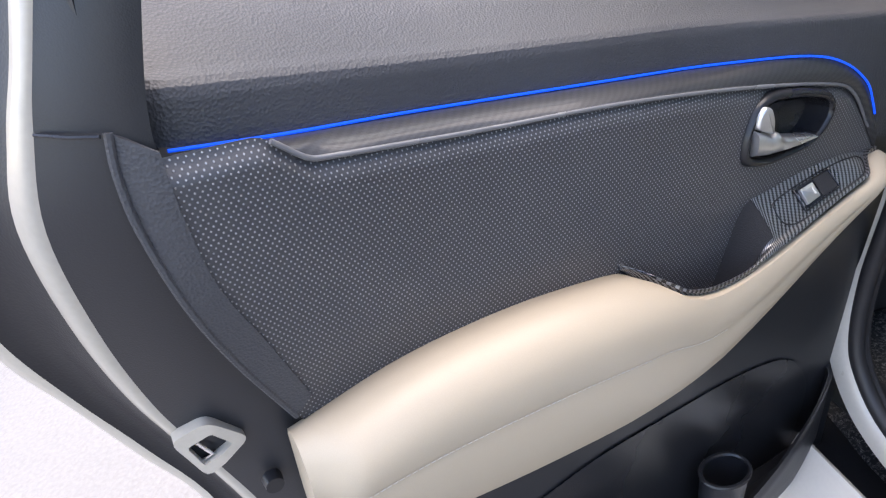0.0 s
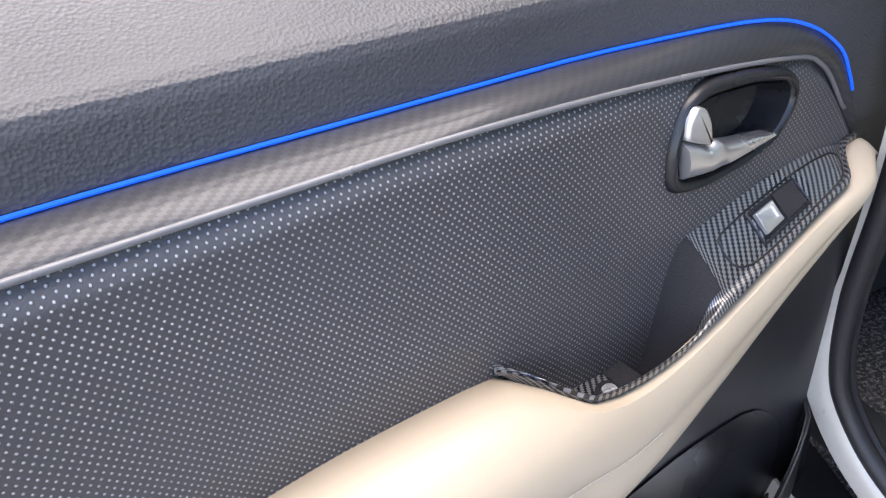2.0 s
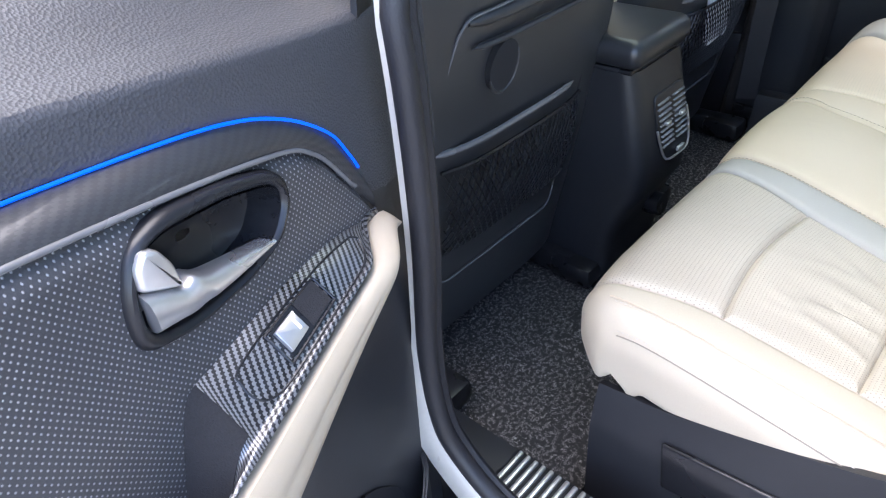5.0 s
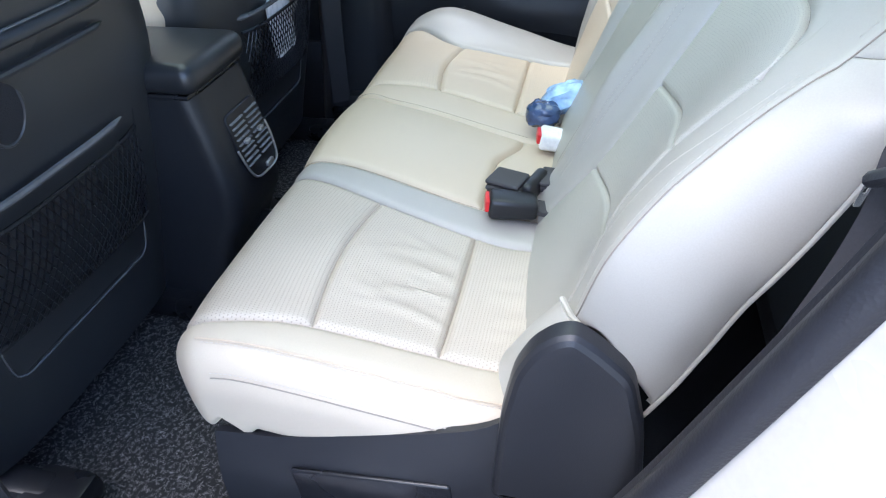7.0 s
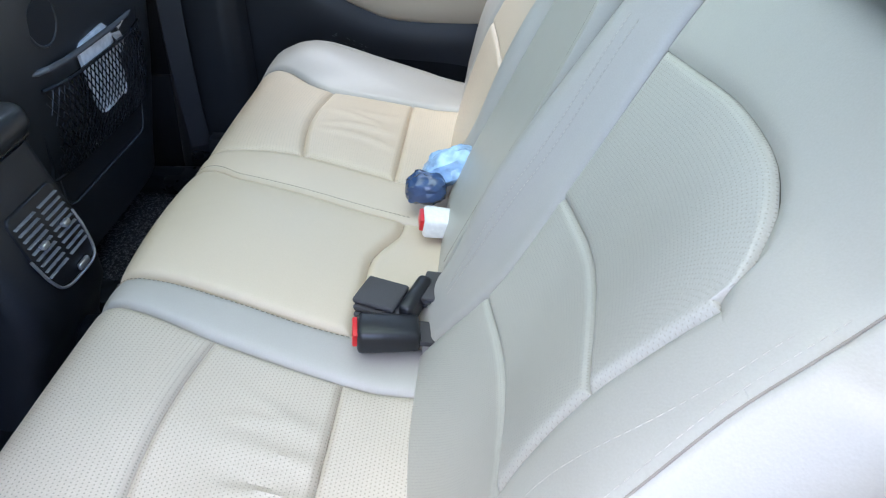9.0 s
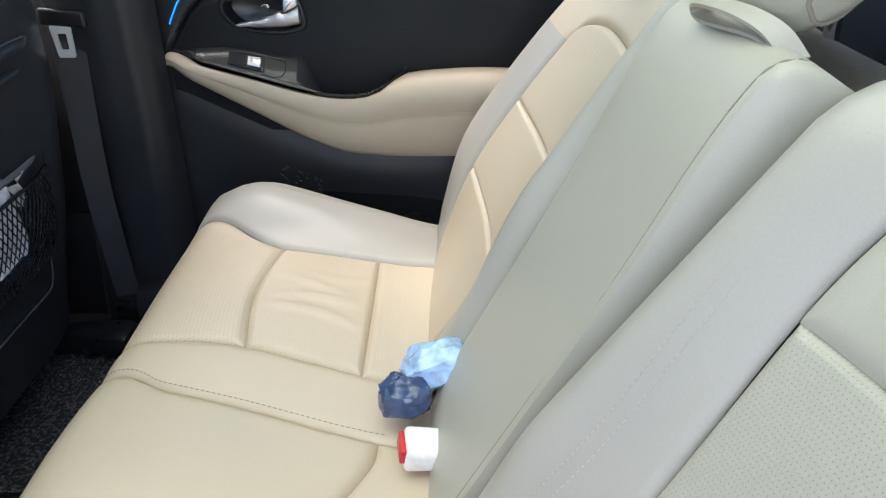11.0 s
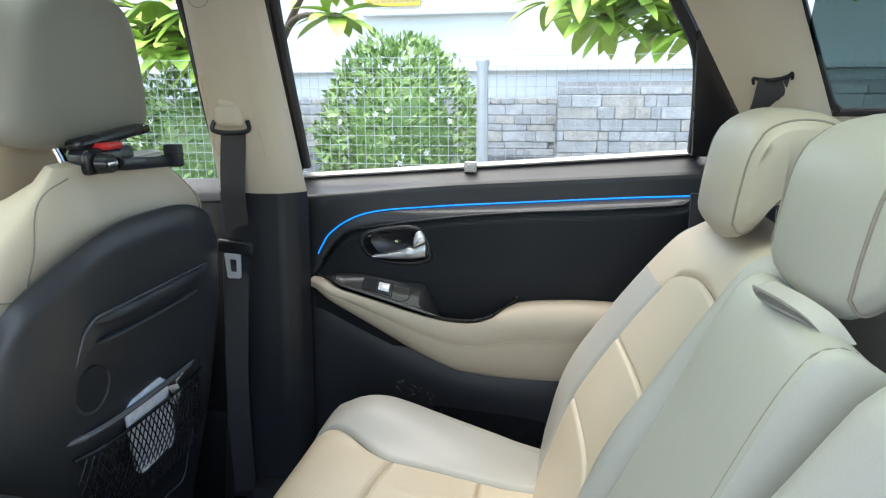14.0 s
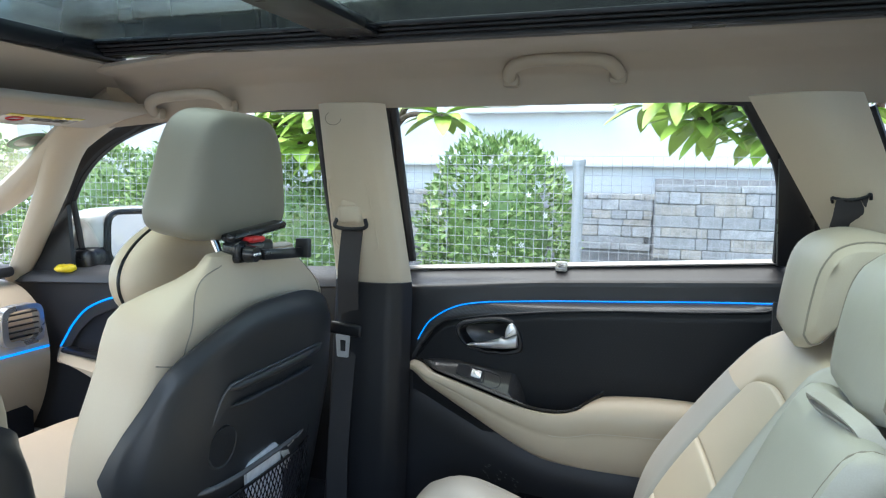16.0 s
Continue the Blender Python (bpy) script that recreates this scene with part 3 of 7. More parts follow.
    part("switch_mark", prism([(0.140, 0.42), (0.140, 0.58), (0.1425, 0.58), (0.1425, 0.42)], lambda a, b, h: on_tray(a, b, 0.0040 + 0.0004 * h / 0.001), 0.001), PAINT, sw)
    scr = on_tray(0.312, 0.45, 0.001)
    part("screw_well", tube([scr + Vector((0, 0, -0.004)), scr + Vector((0, 0, 0.0035))], [0.011, 0.0105], 20), SMOOTH, tr)
    part("screw", join(tube([scr + Vector((0, 0, 0.003)), scr + Vector((0, 0, 0.0055))], [0.0065, 0.0055], 16), rbox(scr + Vector((0, 0, 0.0058)), (0.008, 0.0014, 0.001), 0), rbox(scr + Vector((0, 0, 0.0058)), (0.0014, 0.008, 0.001), 0)), SILVER, tr, "cross-head screw")
    # Flat black plate stands in for the shaded hollow beside the switch.
    part("switch_well", prism(rounded([(0.108, 0.30), (0.108, 0.70), (0.132, 0.70), (0.132, 0.30)], 0.006), lambda a, b, h: on_tray(a, b, h + 0.001), 0.0008), FLOORMAT, tr)
    part("switch_trim", tube([on_tray(a, b, 0.0015) for a, b in (lambda q: q + q[:1])(rounded([(0.106, 0.28), (0.106, 0.74), (0.162, 0.74), (0.162, 0.28)], 0.01))], 0.0010, 6), SMOOTH, tr)
    # handle
    outer = rounded([(0.236, 0.829), (0.232, 0.862), (0.217, 0.891), (0.191, 0.898), (0.142, 0.892), (0.106, 0.882), (0.094, 0.872), (0.094, 0.856), (0.110, 0.833), (0.150, 0.822), (0.199, 0.820)], 0.014)
    inner = rounded([(0.225, 0.837), (0.221, 0.866), (0.209, 0.884), (0.192, 0.887), (0.145, 0.882), (0.112, 0.873), (0.104, 0.866), (0.105, 0.855), (0.120, 0.837), (0.150, 0.830), (0.195, 0.829)], 0.010)
    on = lambda a, b, h: to(a, lean(b) + h - 0.002, b)
    hb = part("handle_bezel", bezel_ring(outer, inner, on), SMOOTH, d, "black handle surround")
    c = np.mean(inner, axis=0)
    bowl = [[on(*(c + (np.array(p) - c) * f), h) for p in inner] for f, h in ((1.0, 0.006), (0.98, -0.004), (0.9, -0.018), (0.6, -0.024), (0.1, -0.025))]
    part("handle_bowl", loft(bowl, caps=False), SMOOTH, hb)
    hi_of = curve_at([(0.110, 0.8365), (0.119, 0.8370), (0.147, 0.8425), (0.178, 0.8495), (0.189, 0.8565), (0.199, 0.8545), (0.211, 0.8600), (0.2245, 0.8655)])
    lo_of = curve_at([(0.110, 0.8345), (0.119, 0.8335), (0.147, 0.8320), (0.181, 0.8325), (0.199, 0.8335), (0.2245, 0.8375)])
    def lever_sec(u):
        a, b = lo_of(u), hi_of(u)
        k = step(0.119, 0.205, u)
        f = 0.008 + 0.007 * k
        return [on(u, a, -0.004), on(u, a + (b - a) * 0.05, f * 0.55), on(u, a + (b - a) * 0.22, f * 0.92), on(u, a + (b - a) * 0.55, f), on(u, a + (b - a) * 0.86, f * 0.92), on(u, b, f * 0.6), on(u, b, -0.004)]
    part("door_lever", loft([lever_sec(u) for u in np.linspace(0.117, 0.2225, 40)]), SILVER, hb, "satin silver door lever", smooth=50)
    part("lock_tab", prism(rounded([(0.2225, 0.8672), (0.220, 0.880), (0.213, 0.888), (0.2045, 0.885), (0.1995, 0.873), (0.1985, 0.8565), (0.210, 0.8612)], 0.0035), lambda a, b, h: on(a, b, h - 0.010 + 0.10 * (0.222 - a) * (h > 0.01)), 0.022, 0.003, 3), SILVER, hb, "silver lock tab")
    # lower trim with the storage pocket
    def lower(u, s):
        hi, lo = low_edge(max(0.0, min(u, 0.72))) + 0.01, 0.30 + 0.02 * u
        w = hi + (lo - hi) * s
        uu = min(u, rear(w) - 0.02)
        return to(uu, 0.012 * step(0.0, 0.2, s) - 0.004, w)
    part("lower_trim", sheet(lower, list(np.linspace(-0.030, 0.76, 40)), list(np.linspace(0, 1, 24)), 0.004), BLACK, d)
    rim = lambda u: 0.515 + 0.045 * (u / 0.42) - 0.16 * (1 - step(0.03, 0.16, u)) * 0.4
    front = lambda u: 0.470 - 0.09 * math.sin(math.pi * min(1, max(0, (u - 0.02) / 0.60)))
    def pocket(u, s):
        bulge = math.sin(math.pi * min(1.0, max(0.0, (u - 0.0) / 0.66))) ** 0.6
        prof = [(0.0, 0.30), (0.055, 0.31), (0.068, 0.36), (0.070, front(u) - 0.01), (0.066, front(u)), (0.060, front(u) - 0.004), (0.056, 0.35), (0.02, 0.335), (0.010, 0.345)]
        k = s * (len(prof) - 1)
        i = min(int(k), len(prof) - 2)
        v = prof[i][0] + (prof[i + 1][0] - prof[i][0]) * (k - i)
        w = prof[i][1] + (prof[i + 1][1] - prof[i][1]) * (k - i)
        return to(u, 0.008 + v * bulge, w)
    part("door_pocket", sheet(pocket, list(np.linspace(0.0, 0.66, 40)), list(np.linspace(0, 1, 33)), 0.003), BLACK, d, "black moulded door pocket")
    hole = rounded([(0.06, 0.34), (0.04, 0.46), (0.10, 0.535), (0.20, 0.548), (0.42, 0.535), (0.56, 0.50), (0.58, 0.36), (0.3, 0.31)], 0.04)
    part("pocket_recess", prism(hole, lambda a, b, h: to(a, 0.0095 + h, b), 0.001), SMOOTH, d)
    part("cup_ring", tube([to(0.245 + 0.034 * math.cos(k), 0.045 + 0.024 * math.sin(k), 0.44 + 0.0 * k) for k in np.linspace(0, 2 * math.pi, 33)], 0.003, 6), SMOOTH, d)
    part("cup_wall", loft([[to(0.245 + f * 0.034 * math.cos(k), 0.045 + f * 0.024 * math.sin(k), w) for k in np.linspace(0, 2 * math.pi, 24, endpoint=False)] for w, f in ((0.44, 1.0), (0.36, 0.92), (0.355, 0.6))], caps=False), BLACK, d)
    return d


def open_door_to(u, v, w):
    c, s = -0.2640, -0.9645
    bend = step(0.50, 0.78, u) * step(0.70, 0.95, w)
    w = w + 0.036 * u + 0.012 * bend
    v = v + 0.040 * bend
    return Vector((-0.687 + u * s + v * 0.264, -0.014 + u * -0.264 + v * s, w))


def closed_door_to(u, v, w):
    return Vector((0.69 - v, -u, w))


left_door = rear_door("left", open_door_to, True)
right_door = rear_door("right", closed_door_to, False)
# pale scuffs on the far door's lower trim
scuff_rng = random.Random(8)
SCUFF = mat("pale_scuff", (0.16, 0.16, 0.16), 0.8)
for k in range(22):
    a, b = 0.155 + scuff_rng.uniform(0, 0.075), 0.600 - scuff_rng.uniform(0, 0.030)
    b -= 0.35 * (a - 0.155)
    L = scuff_rng.uniform(0.002, 0.008)
    part("scuff", tube([closed_door_to(a, 0.0087, b), closed_door_to(a + L * 0.5, 0.0089, b - L * 0.2), closed_door_to(a + L, 0.0087, b - L * 0.5)], [0.0002, 0.0005, 0.0002], 4), SCUFF, right_door)

# rear edge of the open door: trim face, painted shell, seal, latch
T = open_door_to
RIM = {
    "inner": (-0.012, [(0.752, 1.075), (0.765, 1.030), (0.774, 0.992), (0.775, 0.962), (0.767, 0.892), (0.749, 0.809), (0.720, 0.707), (0.690, 0.600), (0.672, 0.450), (0.668, 0.300)]),
    "trim": (-0.028, [(0.772, 1.080), (0.790, 1.032), (0.805, 0.990), (0.819, 0.934), (0.817, 0.862), (0.808, 0.797), (0.793, 0.741), (0.752, 0.620), (0.718, 0.460), (0.708, 0.300)]),
    "paint": (-0.039, [(0.782, 1.085), (0.802, 1.028), (0.819, 0.986), (0.833, 0.936), (0.831, 0.863), (0.821, 0.797), (0.805, 0.742), (0.764, 0.620), (0.734, 0.460), (0.724, 0.300)]),
    "seal": (-0.068, [(0.815, 1.090), (0.842, 1.030), (0.868, 0.980), (0.880, 0.930), (0.876, 0.856), (0.855, 0.784), (0.828, 0.715), (0.792, 0.625), (0.760, 0.460), (0.750, 0.300)]),
    "skin": (-0.105, [(0.830, 1.095), (0.860, 1.030), (0.885, 0.980), (0.898, 0.925), (0.893, 0.825), (0.868, 0.757), (0.842, 0.690), (0.808, 0.615), (0.775, 0.455), (0.765, 0.300)]),
}
RIM = {k: (v, smooth_path([(u - (0.024 if k == "inner" else 0.0), w) for u, w in q], 6)) for k, (v, q) in RIM.items()}


def rim_face(a, b, bow=0.0, sink=0.0):
    """A band of the door's edge between two of its lines."""
    (va, pa), (vb, pb) = RIM[a], RIM[b]
    n = len(pa)
    def f(t, s):
        p = np.array(pa[t]) * (1 - s) + np.array(pb[t]) * s
        return T(p[0], va * (1 - s) + vb * s + bow * math.sin(math.pi * s) - sink * (1 - s) ** 4, p[1])
    return grid(f, list(range(n)), list(np.linspace(0, 1, 9)), 0.004, outer=(0.26, -0.96, 0.1))


part("end_trim", rim_face("inner", "trim", 0.006), BLACK, left_door, "black trim on the door's rear edge")
part("door_shell_edge", rim_face("trim", "paint", 0.004), PAINT_DULL, left_door, "cream painted door shell edge")
part("door_seal", rim_face("paint", "seal", -0.012), RUBBER, left_door, "black rubber weather seal")
part("outer_skin", rim_face("seal", "skin", 0.008), PAINT_DULL, left_door)
part("trim_joint", tube([T(0.776, -0.003, 0.987), T(0.79, -0.010, 0.988), T(0.805, -0.024, 0.989)], 0.0012, 6), SMOOTH, left_door)
RET_IN = smooth_path([(0.751, 0.972), (0.751, 0.955), (0.750, 0.931), (0.743, 0.882), (0.724, 0.831), (0.702, 0.768)], 5)
RET_OUT = smooth_path([(0.772, 0.986), (0.775, 0.963), (0.774, 0.929), (0.764, 0.876), (0.746, 0.821), (0.716, 0.751)], 5)
def panel_return(t, q):
    p = np.array(RET_IN[t]) * (1 - q) + np.array(RET_OUT[t]) * q
    return T(p[0], lean(p[1]) + 0.0055 - 0.008 * q ** 1.5 * step(0.86, 0.94, p[1]) + 0.0006 * math.sin(t * 2.6) * math.sin(math.pi * q), p[1])
ret = part("panel_return", grid(panel_return, list(range(len(RET_IN))), list(np.linspace(0, 1, 9)), 0.004, outer=(0.26, -0.96, 0.1)), PAD, left_door, "ribbed vinyl return along the panel's rear edge", smooth=60)
part("return_ridge", tube([T(u, lean(w) + 0.0045 - 0.006 * step(0.86, 0.94, w), w) for u, w in RET_OUT], 0.0026, 8), PAD, ret)
def corner(t, s):
    w = 0.905 + 0.18 * t
    return T(0.752 + 0.024 * s - 0.012 * t, -0.052 + 0.036 * s ** 0.7, w)
part("corner_trim", grid(corner, list(np.linspace(0, 1, 10)), list(np.linspace(0, 1, 8)), 0.004, outer=(0.26, -0.96, 0.1)), BLACK, left_door)
def back_skin(u, w):
    return T(u, -0.155 + 0.02 * ((w - 0.7) / 0.4) ** 2, w)
part("outer_panel", grid(back_skin, list(np.linspace(-0.05, 0.80, 12)), list(np.linspace(0.28, 1.02, 12)), 0.01), PAINT, left_door)
lt = lambda a, b, h: T(a, -0.022 - 0.35 * max(0.0, a - 0.775) + h, b)
part("latch_surround", ring_plate(rounded([(0.806, 0.752), (0.777, 0.768), (0.752, 0.738), (0.790, 0.710)], 0.008), rounded([(0.796, 0.744), (0.777, 0.755), (0.765, 0.738), (0.789, 0.722)], 0.003), lt, 0.014), PAINT_DULL, left_door)
latch = part("door_latch", prism([(0.799, 0.744), (0.777, 0.758), (0.763, 0.736), (0.790, 0.719)], lambda a, b, h: lt(a, b, h - 0.001), 0.008, 0.001), SMOOTH, left_door, "black door latch")
part("latch_claw", tube([lt(0.789, 0.744, 0.009), lt(0.781, 0.731, 0.010), lt(0.790, 0.724, 0.009)], 0.0016, 8), CHROME, latch)
part("lock_hole", tube([T(0.746, -0.012, 0.684), T(0.746, -0.001, 0.684)], [0.0085, 0.0075], 16), SMOOTH, left_door)

# window frame and glass of the open door
fr = [T(-0.045, -0.07, 0.99), T(0.02, -0.10, 1.12), T(0.10, -0.13, 1.30), T(0.60, -0.13, 1.34), T(0.72, -0.13, 1.24), T(0.80, -0.15, 1.08)]
part("window_frame", tube(smooth_path(fr, 6), 0.016, 8), RUBBER, left_door)
part("window_pane", grid(lambda u, s: T(0.02 + 0.68 * u + 0.03 * s, -0.10 - 0.035 * s, 1.0 + 0.045 * u + (0.31 - 0.05 * u) * s), list(np.linspace(0, 1, 4)), [0, 0.5, 1.0], 0.004), GLASS, left_door)

# ---- rear bench ----
bench = thing("rear_seat_bench", (0.03, -0.35, 0.28), "cream leather rear bench with perforated inserts", "car seat")


CUSH_Z = curve_at([(-0.56, 0.560), (-0.46, 0.567), (-0.40, 0.571), (-0.363, 0.577), (-0.233, 0.597), (-0.17, 0.603), (-0.11, 0.601), (-0.05, 0.597)])
FAR_CREST = curve_at([(-0.56, -0.012), (-0.46, -0.010), (-0.378, 0.003), (-0.288, 0.016), (-0.198, 0.031), (-0.150, 0.029), (-0.11, 0.015), (-0.05, -0.005)])


def cush(x, b):
    """The cushion's skin: x across, b from the rear forward and over the front lip."""
    L, r = 0.332, 0.052
    y, fall = -0.455 + min(b, L), 0.0
    if b > L:
        a = min((b - L) / r, 1.45)
        y += r * math.sin(a)
        fall = r * (1 - math.cos(a)) + max(0.0, (b - L) - 1.45 * r)
    z = CUSH_Z(y) + 0.005 * math.exp(-((x + 0.452) / 0.055) ** 2)
    z += FAR_CREST(y) * step(0.405, 0.495, x)
    side = 0.0
    x0 = x
    for lim, sg, r2 in ((-0.462, -1, 0.042), (0.515, 1, 0.05)):
        o = (x0 - lim) * sg
        if o > 0:
            a = min(o / r2, 1.5)
            x = lim + sg * r2 * math.sin(a)
            side = r2 * (1 - math.cos(a)) + max(0.0, o - 1.5 * r2)
    if x < -0.36 and y > -0.17:
        k = step(-0.36, -0.50, x) * step(-0.17, -0.06, y)
        y -= 0.012 * k + 0.022 * step(-0.455, -0.505, x) * step(-0.20, -0.09, y)
    z -= max(fall, side) + 0.3 * min(fall, side)
    if x0 < 0:
        y -= 0.75 * min(side, 0.09) * step(-0.21, -0.09, y)
    return np.array((x, y, z))


T_UP, T_N = np.array((0, -0.5145, 0.8575)), np.array((0, 0.8575, 0.5145))
BACK_FOOT = np.array((0, -0.447, 0.583))
# the backrest's outer front edges and the rear edge of its near flank, over the way up the slope
NEAR_X = curve_at([(-0.08, -0.462), (0.04, -0.470), (0.122, -0.486), (0.199, -0.504), (0.257, -0.497), (0.291, -0.486), (0.327, -0.473), (0.360, -0.464), (0.380, -0.456), (0.45, -0.448), (0.55, -0.440)])
NEAR_H = curve_at([(-0.08, -0.030), (0.04, 0.004), (0.122, 0.025), (0.199, 0.050), (0.257, 0.051), (0.291, 0.043), (0.327, 0.032), (0.360, 0.020), (0.380, 0.010), (0.45, 0.0), (0.55, 0.0)])
PIPE_X = curve_at([(-0.08, -0.480), (0.10, -0.500), (0.171, -0.507), (0.226, -0.512), (0.258, -0.515), (0.293, -0.511), (0.32, -0.508), (0.35, -0.505), (0.38, -0.502), (0.55, -0.48)])
PIPE_H = curve_at([(-0.08, -0.10), (0.097, -0.074), (0.171, -0.058), (0.226, -0.044), (0.258, -0.039), (0.293, -0.037), (0.32, -0.034), (0.35, -0.030), (0.38, -0.028), (0.55, -0.06)])
FAR_H = curve_at([(-0.08, -0.030), (0.0, 0.0), (0.04, 0.015), (0.137, 0.042), (0.254, 0.041), (0.384, 0.026), (0.45, 0.0), (0.55, -0.01)])
FLANK = 0.10


def back(x, c):
    """The backrest's skin: x across, c up its slope; past the top it rolls over. Beyond the near front edge it turns onto the flank, FLANK wide in x."""
    if x < 0.0:
        xs, hs = NEAR_X(c), NEAR_H(c)
        h = 0.006 + (hs - 0.006) * step(-0.245, xs, max(x, xs))
        h += (0.010 + 0.026 * step(0.02, 0.20, c)) * math.exp(-((x + 0.105) / 0.036) ** 2)
        o = (xs - x) / FLANK
        if o > 0:
            q = min(o, 1.0)
            x = xs + (PIPE_X(c) - xs) * q - 0.010 * math.sin(math.pi * q) ** 0.8
            h = hs + (PIPE_H(c) - hs) * q - 0.05 * max(0.0, o - 1)
    else:
        h = 0.004 + (FAR_H(c) - 0.004) * step(0.27, 0.50, x)
        h += (0.006 + 0.030 * step(0.02, 0.25, c)) * math.exp(-((x - 0.168) / 0.034) ** 2)
        o = x - 0.505
        if o > 0:
            a, e = min(o / 0.035, 1.4), max(0.0, o - 0.049)
            x = 0.505 + 0.035 * math.sin(a)
            h -= 0.035 * (1 - math.cos(a)) + e
    top, r = 0.425, 0.055
    cc = c
    if c > top:
        a = min((c - top) / r, 2.6)
        cc = top + r * math.sin(a)
        h -= r * (1 - math.cos(a))
    return np.array((x, 0, 0)) + BACK_FOOT + T_UP * cc + T_N * h


def patch(surf, c0, c1, b0, b1, groove=0.006, puff=0.003, nu=26, nv=26, roll=0.010, under=0.02, wrinkles=(), sewn=(1, 1, 1, 1)):
    """One sewn panel on a skin, its edges turned down into the seams. c0..c1: sides as functions of b; b0..b1: ends as functions of the way across; sewn: how deep each of the four edges is drawn in."""
    f = lambda c: c if callable(c) else (lambda _: c)
    c0, c1, b0, b1 = f(c0), f(c1), f(b0), f(b1)
    sewn = [f(k) for k in sewn]
    ss, tt = dense(0, 1, nu, 1.15), dense(0, 1, nv, 1.15)
    def pt(s, t, d=0.0):
        b = b0(s) * (1 - t) + b1(s) * t
        a = c0(b) * (1 - s) + c1(b) * s
        return surf(a, b)
    wid = np.linalg.norm(pt(1, 0.5) - pt(0, 0.5))
    hei = np.linalg.norm(pt(0.5, 1) - pt(0.5, 0))
    def skin(s, t):
        p = pt(s, t)
        e = 0.02
        si, ti = min(0.95, max(0.05, s)), min(0.95, max(0.05, t))
        n = np.cross(pt(si + e, ti) - pt(si - e, ti), pt(si, ti + e) - pt(si, ti - e))
        n /= np.linalg.norm(n) + 1e-9
        if n[2] + n[1] - 0.8 * n[0] * (p[0] < -0.44) < 0:
            n = -n
        k = lambda q, w: w * (1 - min(1.0, q / roll)) ** 2.2
        drop = max(k(s * wid, sewn[0](t)), k((1 - s) * wid, sewn[1](t)), k(t * hei, sewn[2](s)), k((1 - t) * hei, sewn[3](s)))
        q = -groove * drop + puff * math.sin(math.pi * s) ** 0.5 * math.sin(math.pi * t) ** 0.5
        for ws, wt, amp, ln, sl in wrinkles:
            g = (s - ws - sl * (t - wt) - 0.03 * math.sin(5 * (t - wt) + 40 * ws)) * wid / 0.0055
            q += amp * math.exp(-g * g) * math.exp(-((t - wt) / ln) ** 2)
        return p + n * q
    return grid(skin, ss, tt, under, uvs=lambda s, t: (s * wid, t * hei), outer=(0, 0.7, 0.7))


# cushion: foam block beneath, then the panels
part("seat_base", grid(lambda x, b: cush(x, b) - np.array((0, 0, 0.022)), list(np.linspace(-0.50, 0.60, 60)), list(np.linspace(-0.06, 0.40, 40)), 0.03, outer=(0, 0, 1)), SEAM, bench)
seamL = curve_at([(-0.08, -0.217), (0.0, -0.217), (0.087, -0.214), (0.226, -0.184), (0.352, -0.142), (0.50, -0.125)])
midL = curve_at([(-0.08, -0.155), (0.10, -0.148), (0.224, -0.124), (0.346, -0.097), (0.50, -0.085)])
midR = curve_at([(-0.08, 0.060), (0.07, 0.066), (0.195, 0.088), (0.29, 0.106), (0.345, 0.130), (0.50, 0.14)])
seamR = curve_at([(-0.08, 0.143), (0.02, 0.146), (0.084, 0.157), (0.228, 0.184), (0.34, 0.186), (0.50, 0.186)])
outL = lambda b: -0.428 - 0.018 * step(0.22, 0.36, b)
outR = lambda b: 0.398 + 0.06 * step(0.22, 0.36, b)
row1 = lambda s: 0.092
row2 = lambda s: 0.226 + 0.014 * math.sin(math.pi * s)
WR_L = [(0.20, 0.30, 0.0030, 0.40, 0.10), (0.36, 0.26, 0.0038, 0.38, -0.08), (0.44, 0.30, -0.0026, 0.30, -0.05), (0.52, 0.24, 0.0032, 0.40, 0.06), (0.66, 0.36, 0.0026, 0.42, -0.10), (0.76, 0.28, 0.0020, 0.30, 0.05), (0.60, 0.55, 0.0018, 0.25, -0.12), (0.30, 0.60, 0.0016, 0.25, 0.10)]
WR_R = [(0.36, 0.45, 0.0026, 0.40, 0.10), (0.50, 0.40, 0.0030, 0.38, -0.06), (0.63, 0.48, 0.0022, 0.34, 0.08), (0.75, 0.36, 0.0016, 0.3, -0.05)]
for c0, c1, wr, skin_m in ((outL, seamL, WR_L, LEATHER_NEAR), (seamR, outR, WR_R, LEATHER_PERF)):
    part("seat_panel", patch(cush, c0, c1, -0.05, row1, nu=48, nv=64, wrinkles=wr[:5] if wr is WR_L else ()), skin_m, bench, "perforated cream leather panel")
    part("seat_panel", patch(cush, c0, c1, row1, row2, nu=60, nv=84, wrinkles=wr), skin_m, bench, "perforated cream leather panel, creased")
    part("seat_panel", patch(cush, c0, c1, row2, 0.450, nv=44, under=0.010), skin_m, bench, "perforated cream leather panel")
part("seat_panel", patch(cush, seamL, midL, -0.05, 0.50, nu=18, nv=50), LEATHER_GREY, bench, "plain grey-cream leather strip")
part("seat_panel", patch(cush, midL, midR, lambda s: 0.096 - 0.030 * step(0.55, 0.95, s), 0.50, nu=36, nv=44, puff=0.010), LEATHER, bench, "smooth cream leather middle cushion")
part("seat_panel", patch(cush, midL, midR, -0.05, lambda s: 0.096 - 0.030 * step(0.55, 0.95, s), nv=18), LEATHER, bench)
part("seat_panel", patch(cush, midR, seamR, -0.05, 0.50, nu=14, nv=50), LEATHER, bench)
